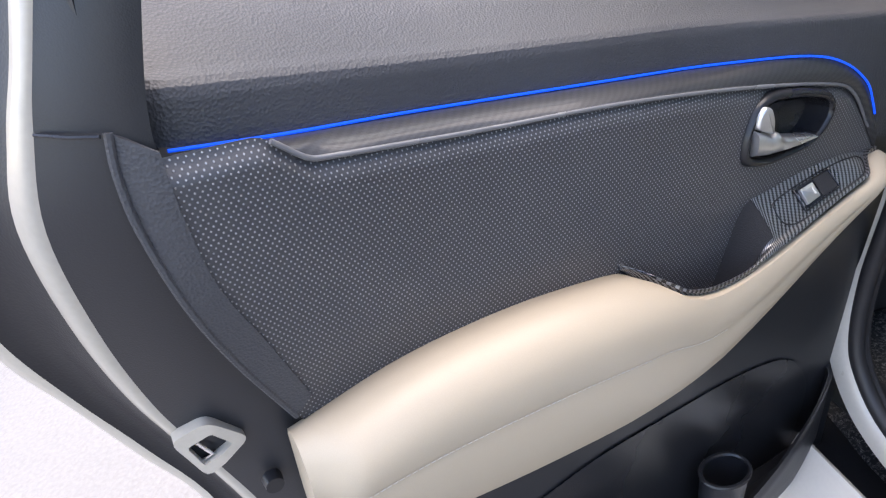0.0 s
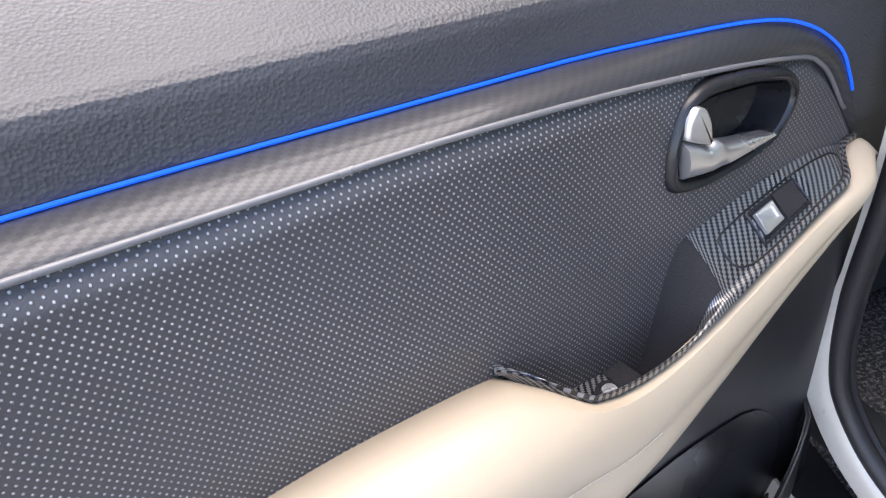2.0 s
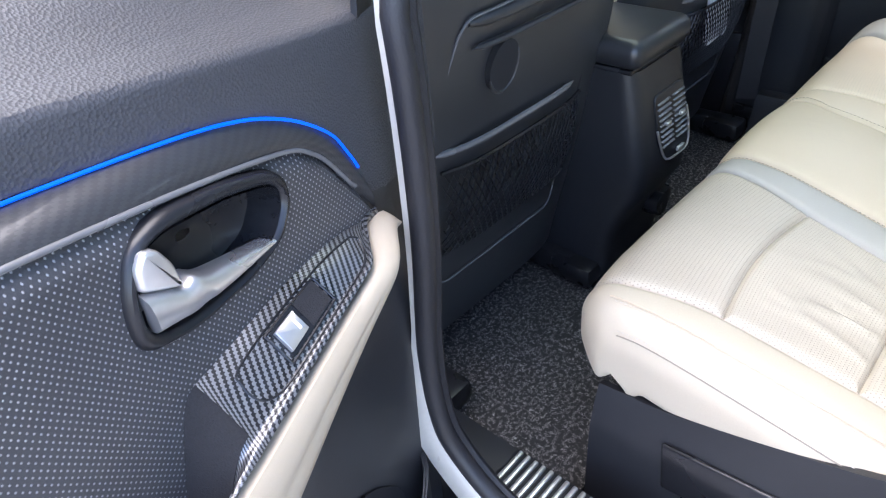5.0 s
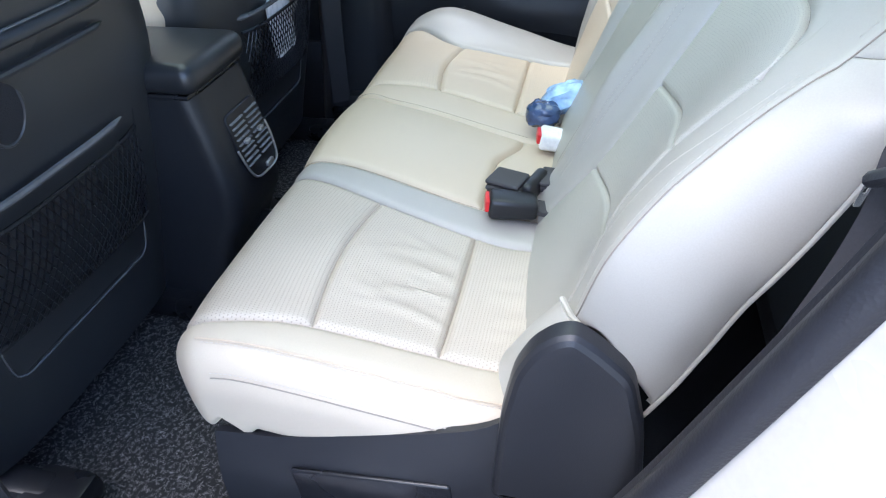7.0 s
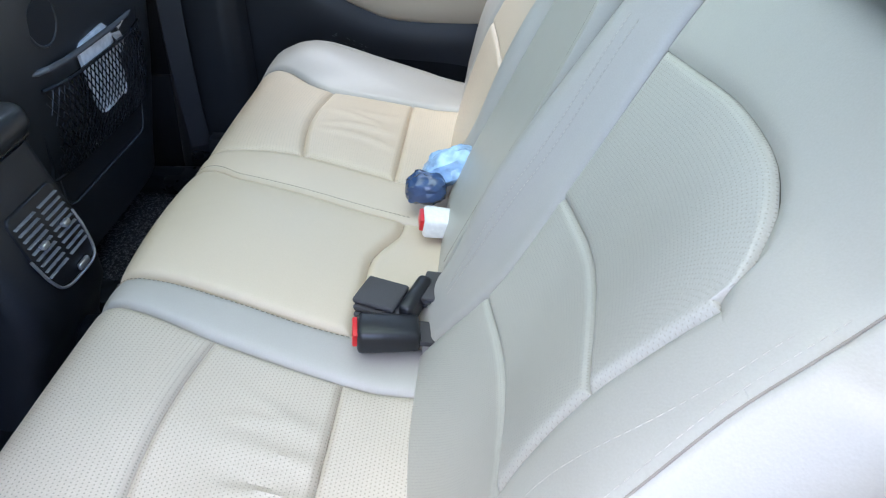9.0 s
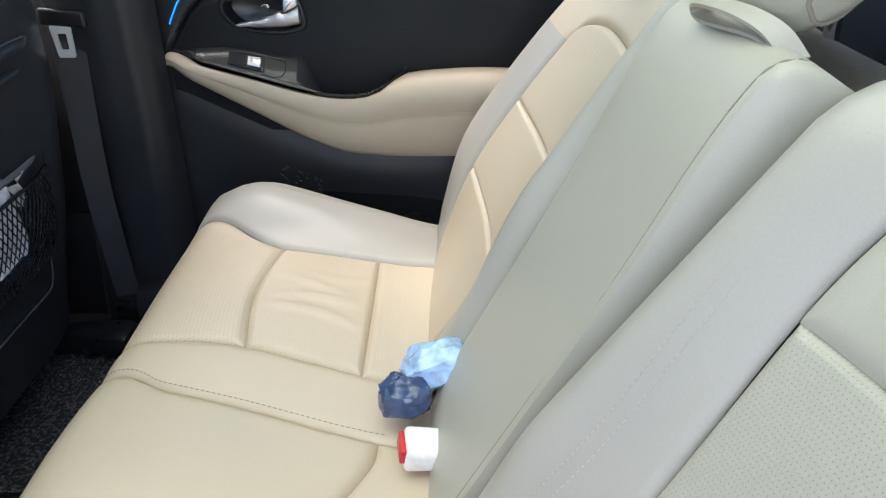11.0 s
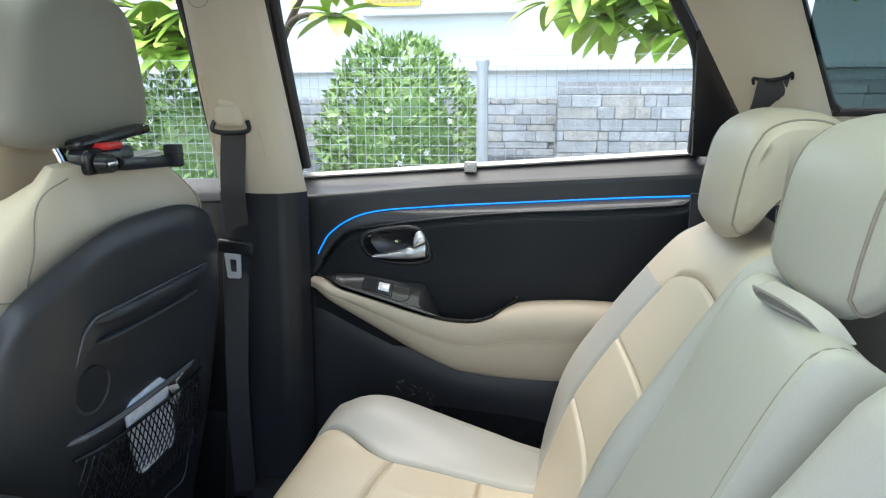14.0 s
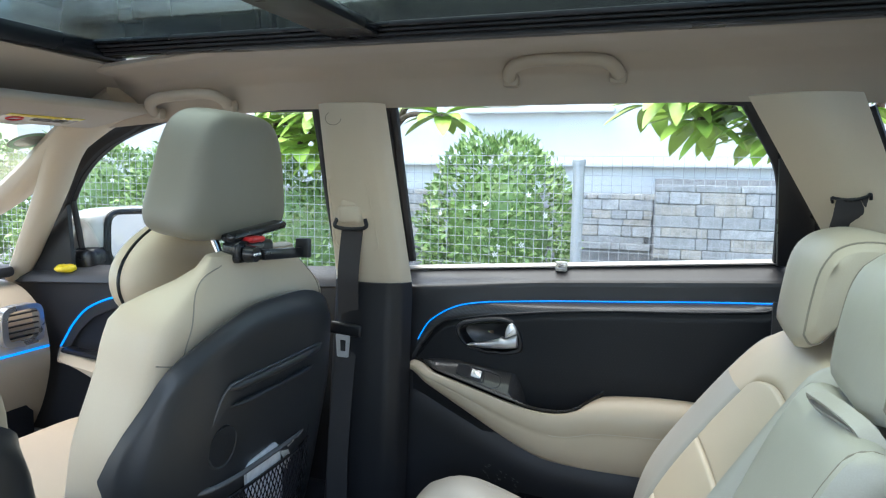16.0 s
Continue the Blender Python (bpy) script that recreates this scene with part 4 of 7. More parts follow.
part("seat_bolster", patch(cush, -0.575, outL, -0.05, lambda s: 0.395 + 0.053 * step(0, 0.5, s), nu=40, nv=60, puff=0.002, under=0.01, sewn=(0.3, 1, 0.5, 0.5)), LEATHER_EDGE, bench, "rounded cream leather side bolster")
part("front_board", grid(lambda x, q: (x, -0.118 - 0.04 * q - 0.040 * step(-0.36, -0.50, x), 0.530 - 0.25 * q), list(np.linspace(-0.492, 0.56, 40)), list(np.linspace(0, 1, 10)), 0.008), BLACK, bench, "black plastic board under the cushion")
part("seat_bolster", patch(cush, outR, 0.630, -0.11, 0.45, nu=36, nv=60, puff=0.003, wrinkles=[(0.22, 0.26, 0.0026, 0.10, 2.2), (0.24, 0.32, 0.0030, 0.10, 2.0), (0.22, 0.38, 0.0024, 0.09, 2.2), (0.25, 0.45, 0.0018, 0.08, 2.0)]), LEATHER_GREY, bench, "raised grey-cream leather side bolster, creased")
for fn, dx in ((midL, -0.008), (midR, 0.006)):
    part("stitching", dashes([cush(fn(b) + dx, b) + np.array((0, 0, 0.0035)) for b in np.linspace(0.06, 0.40, 40)], 0.004, 0.002, 0.0006), SEAM, bench)
for xx, r, m_ in ((-0.472, 0.0010, LEATHER), (-0.4755, 0.0006, THREAD), (-0.508, 0.0007, SEAM), (-0.5035, 0.0006, THREAD)):
    q = [cush(xx, b) + np.array((-0.002, 0, 0.0022)) for b in np.linspace(0.0, 0.345, 70)]
    part("stitching" if m_ is THREAD else "piping", dashes(q, 0.0034, 0.002, r) if m_ is THREAD else tube(q, r, 8), m_, bench)
part("stitching", dashes([cush(0.515, b) + np.array((0, 0, 0.0035)) for b in np.linspace(-0.02, 0.26, 50)], 0.0034, 0.002, 0.0006), THREAD, bench)

# backrest
part("back_base", grid(lambda x, c: back(x, c) - T_N * 0.030, list(np.linspace(-0.430, 0.50, 70)), list(np.linspace(-0.06, 0.53, 40)), 0.04, outer=(0, 1, 0.5)), SEAM, bench)
outLb = curve_at([(-0.08, -0.452), (0.05, -0.445), (0.177, -0.434), (0.262, -0.423), (0.333, -0.418), (0.38, -0.418), (0.55, -0.418)])
inLb = lambda c: -0.162 - 0.030 * math.exp(-((c - 0.13) / 0.10) ** 2) + 0.012 * step(0.25, 0.40, c)
inRb = lambda c: 0.205 + 0.02 * step(0.15, 0.36, c)
outRb = curve_at([(-0.08, 0.425), (0.10, 0.420), (0.25, 0.420), (0.333, 0.416), (0.38, 0.416), (0.55, 0.416)])
archL = curve_at([(-0.52, 0.333), (-0.418, 0.333), (-0.412, 0.341), (-0.402, 0.351), (-0.388, 0.361), (-0.365, 0.371), (-0.33, 0.378), (-0.27, 0.376), (-0.20, 0.364), (-0.10, 0.345)])
archR = curve_at([(0.10, 0.345), (0.205, 0.360), (0.25, 0.370), (0.31, 0.378), (0.36, 0.378), (0.395, 0.368), (0.410, 0.354), (0.416, 0.337), (0.56, 0.337)])


def ending(c0, c1, curve):
    """Where a panel between two sides ends on a curve drawn over x."""
    at = lambda c, b: c(b) if callable(c) else c
    def f(s):
        b = 0.36
        for _ in range(12):
            b = 0.5 * b + 0.5 * curve(at(c0, b) * (1 - s) + at(c1, b) * s)
        return b
    return f


ribA = lambda s: 0.262 - 0.040 * s + 0.005 * math.sin(math.pi * s)
ribB = lambda s: 0.177 - 0.070 * s + 0.002 * math.sin(math.pi * s)
mirr = lambda fn: (lambda s: fn(1 - s))
# Near insert takes the skylight-tinted copy, the far one the warm copy.
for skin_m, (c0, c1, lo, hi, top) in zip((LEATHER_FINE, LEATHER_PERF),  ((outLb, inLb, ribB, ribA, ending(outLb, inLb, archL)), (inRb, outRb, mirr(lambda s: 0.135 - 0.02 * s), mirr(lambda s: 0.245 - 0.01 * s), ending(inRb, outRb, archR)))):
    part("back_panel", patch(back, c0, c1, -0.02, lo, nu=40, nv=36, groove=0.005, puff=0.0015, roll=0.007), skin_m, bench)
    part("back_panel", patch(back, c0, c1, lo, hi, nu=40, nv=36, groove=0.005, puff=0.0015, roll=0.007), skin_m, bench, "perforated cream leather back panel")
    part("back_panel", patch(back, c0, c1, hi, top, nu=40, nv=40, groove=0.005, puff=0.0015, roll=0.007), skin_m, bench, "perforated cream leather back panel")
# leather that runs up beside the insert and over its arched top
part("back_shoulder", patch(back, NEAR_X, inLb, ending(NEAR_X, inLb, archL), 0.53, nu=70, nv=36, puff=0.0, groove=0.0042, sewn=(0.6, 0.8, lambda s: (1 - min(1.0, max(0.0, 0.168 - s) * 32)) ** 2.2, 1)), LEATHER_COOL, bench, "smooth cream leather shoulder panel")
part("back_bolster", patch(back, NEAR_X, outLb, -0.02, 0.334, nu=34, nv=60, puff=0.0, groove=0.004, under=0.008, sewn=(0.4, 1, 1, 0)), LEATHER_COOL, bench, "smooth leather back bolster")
part("back_flank", patch(back, lambda c: NEAR_X(c) - FLANK, NEAR_X, curve_at([(0.0, 0.098), (0.1, 0.107), (0.55, 0.130), (0.8, 0.136), (1.0, 0.121)]), lambda s: 0.382 + 0.050 * (1 - s), nu=30, nv=50, groove=0.002, puff=0.001, roll=0.005, under=0.006), LEATHER_COOL, bench, "smooth leather flank of the backrest, skylight in its colour")
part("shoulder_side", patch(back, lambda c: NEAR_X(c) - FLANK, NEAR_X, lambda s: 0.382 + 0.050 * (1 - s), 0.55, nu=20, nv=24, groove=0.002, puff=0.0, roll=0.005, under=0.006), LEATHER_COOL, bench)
part("back_shoulder", patch(back, inRb, 0.505, ending(inRb, lambda c: 0.505, archR), 0.53, nu=60, nv=34, puff=0.0, sewn=(0.8, 0.0, lambda s: 1 - step(0.66, 0.72, s), 1)), LEATHER, bench, "smooth cream leather shoulder panel")
part("back_inner", patch(back, inLb, -0.074, -0.02, 0.54, nu=22, nv=50, puff=0.001, under=0.006), LEATHER_GREY, bench, "double-stitched grey-cream leather strip")
part("back_inner", patch(back, 0.132, inRb, -0.02, 0.53, nu=16, nv=50), LEATHER_GREY, bench)
part("back_bolster", patch(back, outRb, 0.560, -0.02, lambda s: 0.338 + 0.08 * step(0.6, 0.64, s), nu=40, nv=60, puff=0.0, sewn=(1, 0, 1, 0.2)), LEATHER_GREY, bench, "rounded grey-cream leather back bolster")
part("back_flank", patch(back, 0.553, 0.62, -0.02, 0.50, nu=14, nv=50), LEATHER_GREY, bench)
for dx in (0.005,):
    part("stitching", dashes([back(NEAR_X(c) + dx, c) + T_N * 0.0006 for c in np.linspace(0.11, 0.375, 50)], 0.0030, 0.0022, 0.00028), THREAD, bench)
part("stitching", dashes([back(NEAR_X(c) + 0.042 - 0.028 * step(0.22, 0.34, c), c) + T_N * 0.0001 for c in np.linspace(0.10, 0.36, 50)], 0.0030, 0.0022, 0.00028), THREAD, bench)
part("stitching", dashes([back(NEAR_X(c) + 0.010, c) + T_N * 0.0012 for c in np.linspace(0.39, 0.50, 30)], 0.0030, 0.0022, 0.00028), THREAD, bench)
for xx in (-0.133, -0.140):
    part("stitching", dashes([back(xx + 0.012 * step(0.2, 0.4, c), c) + T_N * 0.0045 for c in np.linspace(0.05, 0.36, 50)], 0.0030, 0.0020, 0.0005), THREAD, bench)
part("piping", tube([back(NEAR_X(c) - FLANK, c) for c in np.linspace(0.085, 0.40, 40)], 0.0022, 8), LEATHER_COOL, bench, "piping in skylit cream")
part("seam_cord", tube([back(NEAR_X(c), c) - T_N * 0.0012 for c in np.linspace(0.11, 0.50, 50)], 0.0006, 6), SEAM, bench)

# fold-down middle armrest in the backrest
FOLD_H = curve_at([(-0.08, -0.004), (0.05, 0.012), (0.142, 0.022), (0.285, 0.038), (0.385, 0.053), (0.44, 0.056), (0.60, 0.056)])
def fold(x, c):
    e = min(x + 0.079, 0.134 - x)
    h = FOLD_H(c) - 0.080 * (1 - step(-0.002, 0.024, e)) ** 2
    top, r = 0.428, 0.022
    cc = c
    if c > top:
        a = min((c - top) / r, 2.4)
        cc = top + r * math.sin(a)
        h -= r * (1 - math.cos(a))
    if c < 0.03:
        h -= 0.012 * (1 - step(-0.06, 0.03, c))
    return np.array((x, 0, 0)) + BACK_FOOT + T_UP * cc + T_N * h
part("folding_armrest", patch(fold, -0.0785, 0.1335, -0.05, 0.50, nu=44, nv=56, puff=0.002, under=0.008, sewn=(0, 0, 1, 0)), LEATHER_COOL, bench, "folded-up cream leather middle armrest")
part("armrest_seam", tube([fold(-0.054, c) + T_N * 0.0004 for c in np.linspace(0.02, 0.462, 50)], 0.0009, 6), SEAM, bench)
T_A = (T_N + T_UP) / 1.4142
loop_row = ((-0.028, 0.458, -0.004), (-0.014, 0.452, 0.003), (0.026, 0.442, 0.003), (0.046, 0.438, 0.004), (0.053, 0.436, 0.009), (0.047, 0.435, 0.015), (0.026, 0.437, 0.017), (-0.002, 0.444, 0.014), (-0.022, 0.453, 0.007), (-0.034, 0.460, -0.004))
lp = [fold(x, c) + T_A * h for x, c, h in loop_row]
part("pull_loop", ribbon(smooth_path(lp, 6), (T_UP - T_N) / 1.4142, 0.015, 0.0024), LEATHER_GREY, bench, "folded leather pull loop")


def headrest(c, half, tall, skin_m, label):
    """A hooked headrest: a deep front pad that curls over a cut-out at the back."""
    prof = [(0.053, -0.048), (0.048, -0.010), (0.038, 0.034), (0.018, 0.060), (-0.015, 0.070), (-0.055, 0.066), (-0.084, 0.046), (-0.092, 0.018), (-0.070, -0.012), (-0.030, -0.018), (0.000, -0.024), (0.014, -0.036), (0.030, -0.054), (0.044, -0.059)]
    prof = [p for p in smooth_path(prof + prof[:1], 4)][:-1]
    m = np.array((0.0, 0.022))
    def ring(sx):
        f = 1 - 0.34 * abs(sx) ** 5
        return [Vector((c[0] + half * sx * (1 - 0.05 * (p[1] > 0.05)), c[1] + (m + (p - m) * f)[0], c[2] + tall * (m + (p - m) * f)[1])) for p in prof]
    ends = [-1, -0.985, -0.95, -0.88, -0.75, -0.5, -0.25, 0, 0.25, 0.5, 0.75, 0.88, 0.95, 0.985, 1]
    h = part("headrest", loft([ring(k) for k in ends]), skin_m, bench, label, smooth=60)
    for sx in (-0.86, 0.86):
        q = ring(sx)
        part("piping", tube([q[i % len(q)] for i in range(-12, 22)], 0.0016, 6), SEAM, h)
    for sx in (-0.055, 0.055):
        part("post", tube([(c[0] + sx, c[1] - 0.055, c[2] - 0.14), (c[0] + sx, c[1] - 0.045, c[2] + 0.02)], 0.006, 10), CHROME, h)
    return h


headrest((0.400, -0.698, 1.036), 0.115, 1.14, LEATHER_EDGE, "warm cream leather headrest")
headrest((0.060, -0.696, 1.050), 0.098, 1.05, LEATHER_COOL, "cream leather headrest with skylight in its colour")
headrest((-0.310, -0.715, 1.040), 0.115, 1.0, LEATHER_COOL, "cream leather headrest with skylight in its colour")

# plastic seat surround and its hinge cover beside the door
COVER_Z = curve_at([(-0.52, 0.66), (-0.46, 0.61), (-0.413, 0.572), (-0.334, 0.546), (-0.22, 0.514), (-0.15, 0.506), (-0.10, 0.50)])
part("seat_side_cover", grid(lambda y, s: (-0.506 - 0.014 * math.sin(min(1, s * 3.0) * math.pi / 2), y, COVER_Z(y) - (COVER_Z(y) - 0.28) * s), list(np.linspace(-0.50, -0.135, 30)), list(np.linspace(0, 1, 18)), 0.01), BLACK, bench, "black plastic seat side cover")
part("cover_recess", rbox((-0.519, -0.31, 0.455), (0.006, 0.17, 0.07), 0.02, Matrix.Rotation(radians(-6), 4, "X"), 3), SMOOTH, bench)
hp = rounded([(-0.43, 0.50), (-0.438, 0.62), (-0.447, 0.672), (-0.460, 0.700), (-0.476, 0.716), (-0.492, 0.722), (-0.512, 0.708), (-0.540, 0.682), (-0.556, 0.62), (-0.57, 0.50)], 0.012)
part("hinge_cover", prism(hp, lambda a, b, h: (-0.506 - h, a, b), 0.022, 0.012, 4), BLACK, bench, "black plastic hinge cover", smooth=22)

lip = smooth_path([(-0.468, -0.479, 0.708), (-0.487, -0.487, 0.708), (-0.500, -0.494, 0.711), (-0.506, -0.503, 0.704), (-0.500, -0.512, 0.690)], 4)
part("flank_lip", tube(lip, 0.0030, 8), LEATHER_COOL, bench, "skylit leather lip round the hinge cover")
flapA = [np.array(p) for p in smooth_path([(-0.446, -0.432, 0.618), (-0.458, -0.456, 0.668), (-0.468, -0.479, 0.708)], 5)]
flapB = [np.array(p) for p in smooth_path([(-0.512, -0.440, 0.628), (-0.512, -0.464, 0.680), (-0.509, -0.494, 0.713)], 5)]
part("flank_flap", grid(lambda t, q: flapA[t] * (1 - q) + flapB[t] * q + np.array((0, 0.006, 0.004)) * math.sin(math.pi * q), list(range(len(flapA))), list(np.linspace(0, 1, 7)), 0.003, outer=(-0.3, 0.7, 0.5)), LEATHER_COOL, bench, "skylit leather flap over the hinge cover")

# ---- car shell: floor, sills, pillars, roof ----
floor = thing("floor", (0, 0.3, 0.20), "black carpeted car floor", "floor", kind="structure")
part("floor_pan", rbox((0, 0.3, 0.235), (1.36, 2.6, 0.07), 0.01), FLOORMAT, floor)
part("tunnel", grid(lambda x, y: (x, y, 0.272 + 0.05 * math.exp(-(x / 0.10) ** 4)), list(np.linspace(-0.2, 0.2, 21)), [-0.2, 0.3, 0.9, 1.5], 0.01), FLOORMAT, floor)
for x0, x1, lab in ((-0.595, -0.13, 1), (0.12, 0.635, 2)):
    m = thing("floor_mat", ((x0 + x1) / 2, 0.1, 0.275), "thick speckled charcoal looped floor mat", "floor mat", "floor mats")
    def matt(a, b):
        x, y = x0 + (x1 - x0) * a, -0.12 + 0.52 * b
        e = min(a, 1 - a, b, 1 - b)
        return (x + 0.01 * math.sin(y * 20) * (1 - a), y, 0.288 + 0.004 * noise.noise((x * 9, y * 9, 1)) - 0.010 * (1 - step(0, 0.03, e)) + 0.05 * step(0.72, 1.0, b))
    part("carpet", grid(matt, list(np.linspace(0, 1, 50)), list(np.linspace(0, 1, 50)), 0.01), CARPET, m, smooth=60)

body = thing("car_body", (0, 0.3, 0.20), "cream-white car body shell seen from inside", "car body", kind="structure")




# left door opening: seal bead, painted sill and pillar
opening = smooth_path([(-0.20, 1.34), (0.000, 1.32), (-0.010, 1.24), (-0.030, 1.05), (-0.043, 0.90), (-0.042, 0.76), (-0.030, 0.62), (-0.034, 0.53), (-0.058, 0.470), (-0.11, 0.422), (-0.20, 0.395), (-0.31, 0.390), (-0.37, 0.41), (-0.425, 0.48), (-0.475, 0.60), (-0.53, 0.72), (-0.58, 0.85), (-0.615, 0.95), (-0.66, 1.10), (-0.60, 1.30), (-0.20, 1.34)], 6)
def bowx(z):
    return 0.665 - 0.30 * max(0.0, z - 0.95) - 0.10 * max(0.0, 0.5 - z)
winx = lambda z: 0.775 - 0.33 * (z - 0.98)
for s in (-1,):
    part("door_seal", tube([(s * (bowx(z)), y, z) for y, z in opening], 0.011, 10, closed=True), RUBBER, body, "black rubber door seal")
    part("door_seal_lip", tube([(s * (bowx(z) - 0.013), y + 0.0, z) for y, z in opening], 0.007, 8), RUBBER, body)
    c = np.array((-0.36, 0.80))
    def jamb(t, q, s=s):
        p = np.array([np.interp(t, np.linspace(0, 1, len(opening)), [o[i] for o in opening]) for i in (0, 1)])
        d = (p - c) / np.linalg.norm(p - c)
        prof = ((0.002, 0.0), (0.004, 0.004), (0.008, 0.009), (0.014, 0.013), (0.030, 0.016))
        k = q * 4
        i = min(int(k), 3)
        a, o = (prof[i][j] + (prof[i + 1][j] - prof[i][j]) * (k - i) for j in (0, 1))
        wide = 1 + 3 * step(-0.15, -0.40, p[0]) - 0.6 * step(0.50, 0.66, p[1]) * step(-0.25, -0.10, p[0])
        a, o = a * wide, o * wide
        return (s * (bowx(p[1]) + o), p[0] + d[0] * a, p[1] + d[1] * a)
    part("door_aperture", grid(jamb, list(np.linspace(0, 1, 140)), list(np.linspace(0, 1, 9)), 0.004), APERTURE, body, "painted metal round the door opening")
for s in (-1, 1):
    # outer rocker
    part("rocker", grid(lambda y, q, s=s: (s * (0.72 + 0.06 * math.sin(q * 2.4)), y, 0.36 - 0.20 * q), list(np.linspace(-1.3, 1.6, 30)), list(np.linspace(0, 1, 8)), 0.01), PAINT, body)
    # sill carrier and ribbed plate
    part("sill_trim", grid(lambda y, q, s=s: (s * (0.655 - 0.11 * q), y, 0.385 + 0.012 * math.sin(q * math.pi) - 0.10 * step(0.7, 1.0, q)), list(np.linspace(-0.52, 0.10, 24)), list(np.linspace(0, 1, 14)), 0.006), BLACK, body)
    if s > 0:
        continue
    pl = part("sill_plate", rbox((s * 0.605, -0.205, 0.399), (0.062, 0.27, 0.008), 0.003), SMOOTH, body, "sill plate with raised metal ribs")
    for k in range(24):
        part("rib", rbox((s * 0.605, -0.332 + k * 0.011, 0.404), (0.056, 0.0062, 0.006), 0.002), SILVER, pl)

part("kick_panel", rbox((0.690, 0.62, 0.36), (0.02, 1.10, 0.26), 0.006), BLACK, body)
# pillars
def pillar(s, top, foot, name, belt_z):
    """A trim cover: beige above, black below. top and foot: front and rear y."""
    def face(t, q):
        z = belt_z + (1.304 - belt_z) * t
        y0, y1 = (foot[i] + (top[i] - foot[i]) * t for i in (0, 1))
        prof = ((0.0, 0.0), (0.08, -0.020), (0.2, -0.032), (0.5, -0.037), (0.8, -0.032), (0.92, -0.020), (1.0, 0.0))
        k = q * 6
        i = min(int(k), 5)
        a, o = (prof[i][j] + (prof[i + 1][j] - prof[i][j]) * (k - i) for j in (0, 1))
        return (s * (bowx(z) + 0.005 + o), y0 + (y1 - y0) * a, z)
    return part(name, grid(face, list(np.linspace(0, 1, 30)), list(np.linspace(0, 1, 25)), 0.005), PILLAR, body, "beige plastic pillar trim")
for s in (-1, 1):
    pillar(s, (0.140, 0.012), (0.158, -0.004), "pillar_trim", 0.955)
    def lowb(t, q, s=s):
        z = 0.30 + 0.66 * t
        y0, y1 = 0.20 - 0.042 * t, 0.012 - 0.016 * t
        prof = ((0.0, 0.0), (0.07, -0.024), (0.2, -0.038), (0.55, -0.044), (0.82, -0.038), (0.93, -0.024), (1.0, 0.0))
        k = q * 6
        i = min(int(k), 5)
        a, o = (prof[i][j] + (prof[i + 1][j] - prof[i][j]) * (k - i) for j in (0, 1))
        return (s * (bowx(z) + 0.004 + o), y0 + (y1 - y0) * a, z)
    part("lower_pillar_trim", grid(lowb, list(np.linspace(0, 1, 30)), list(np.linspace(0, 1, 25)), 0.005), BLACK, body, "black lower pillar trim")
    # rear pillar
    def cp(t, q, s=s):
        z = 0.98 + 0.325 * t
        y0, y1 = -0.80 + 0.199 * t, -0.90 + 0.152 * t
        return (s * (bowx(z) - 0.030 * math.sin(q * math.pi) - 0.005), y0 + (y1 - y0) * q, z)
    part("rear_pillar_trim", grid(cp, list(np.linspace(0, 1, 20)), list(np.linspace(0, 1, 16)), 0.006), PILLAR, body, "beige rear pillar trim")
    # front pillar: beige cover, black window frame, small fixed window ahead
    fp = smooth_path([(0.575, 0.60, 1.335), (0.590, 0.70, 1.300), (0.612, 0.81, 1.250), (0.655, 0.98, 1.168), (0.688, 1.15, 1.090), (0.705, 1.35, 1.01)], 5)
    part("front_pillar_trim", tube([(s * p[0], p[1], p[2]) for p in fp], list(np.linspace(0.060, 0.040, len(fp))), 14, 0.6), PILLAR, body, "beige front pillar trim")
    fp = smooth_path([(0.590, 0.76, 1.275), (0.615, 0.84, 1.215), (0.650, 0.925, 1.125), (0.682, 1.03, 1.005), (0.705, 1.125, 0.885)], 5)
    part("front_pillar_branch", tube([(s * p[0], p[1], p[2]) for p in fp], list(np.linspace(0.046, 0.030, len(fp))), 12, 0.6), PILLAR, body)
    part("mirror_sail", prism([(0.955, 1.085), (0.945, 0.890), (1.13, 0.875)], lambda a, b, h, s=s: (s * (0.728 - h), a, b), 0.012, 0.003), BLACK, body)
    # black quarter panel behind the window
    part("quarter_panel", prism([(-0.682, 1.022), (-0.664, 1.225), (-0.70, 1.24), (-0.83, 1.022)], lambda a, b, h, s=s: (s * (winx(b) - 0.004 - h), a, b), 0.012, 0.002), SMOOTH, body)
    # rear side window glass and its surround
    part("rear_quarter_glass", grid(lambda t, q, s=s: (s * (bowx(1.0 + 0.3 * t) + 0.01), -0.80 - 0.45 * q - 0.0 * t, 1.06 + 0.25 * t), [0, 0.5, 1], [0, 0.5, 1], 0.004), PRIVACY, body)
    part("quarter_sill_trim", grid(lambda y, q, s=s: (s * (0.612 + 0.020 * q), y, 1.00 + 0.098 * q), list(np.linspace(-0.83, -1.30, 8)), list(np.linspace(0, 1, 6)), 0.008), PILLAR, body, "beige trim under the rear quarter glass")
    part("quarter_seal", tube(smooth_path([(s * 0.600, -0.775, 1.29), (s * 0.622, -0.835, 1.15), (s * 0.628, -0.860, 1.107), (s * 0.630, -0.90, 1.102), (s * 0.630, -1.28, 1.106)], 6), 0.006, 8), RUBBER, body, "black rubber glass seal")
    part("rear_side_trim", grid(lambda t, q, s=s: (s * (0.64 - 0.02 * q), -0.80 - 0.8 * t, 0.28 + 0.78 * q), list(np.linspace(0, 1, 6)), list(np.linspace(0, 1, 6)), 0.02), BLACK, body)
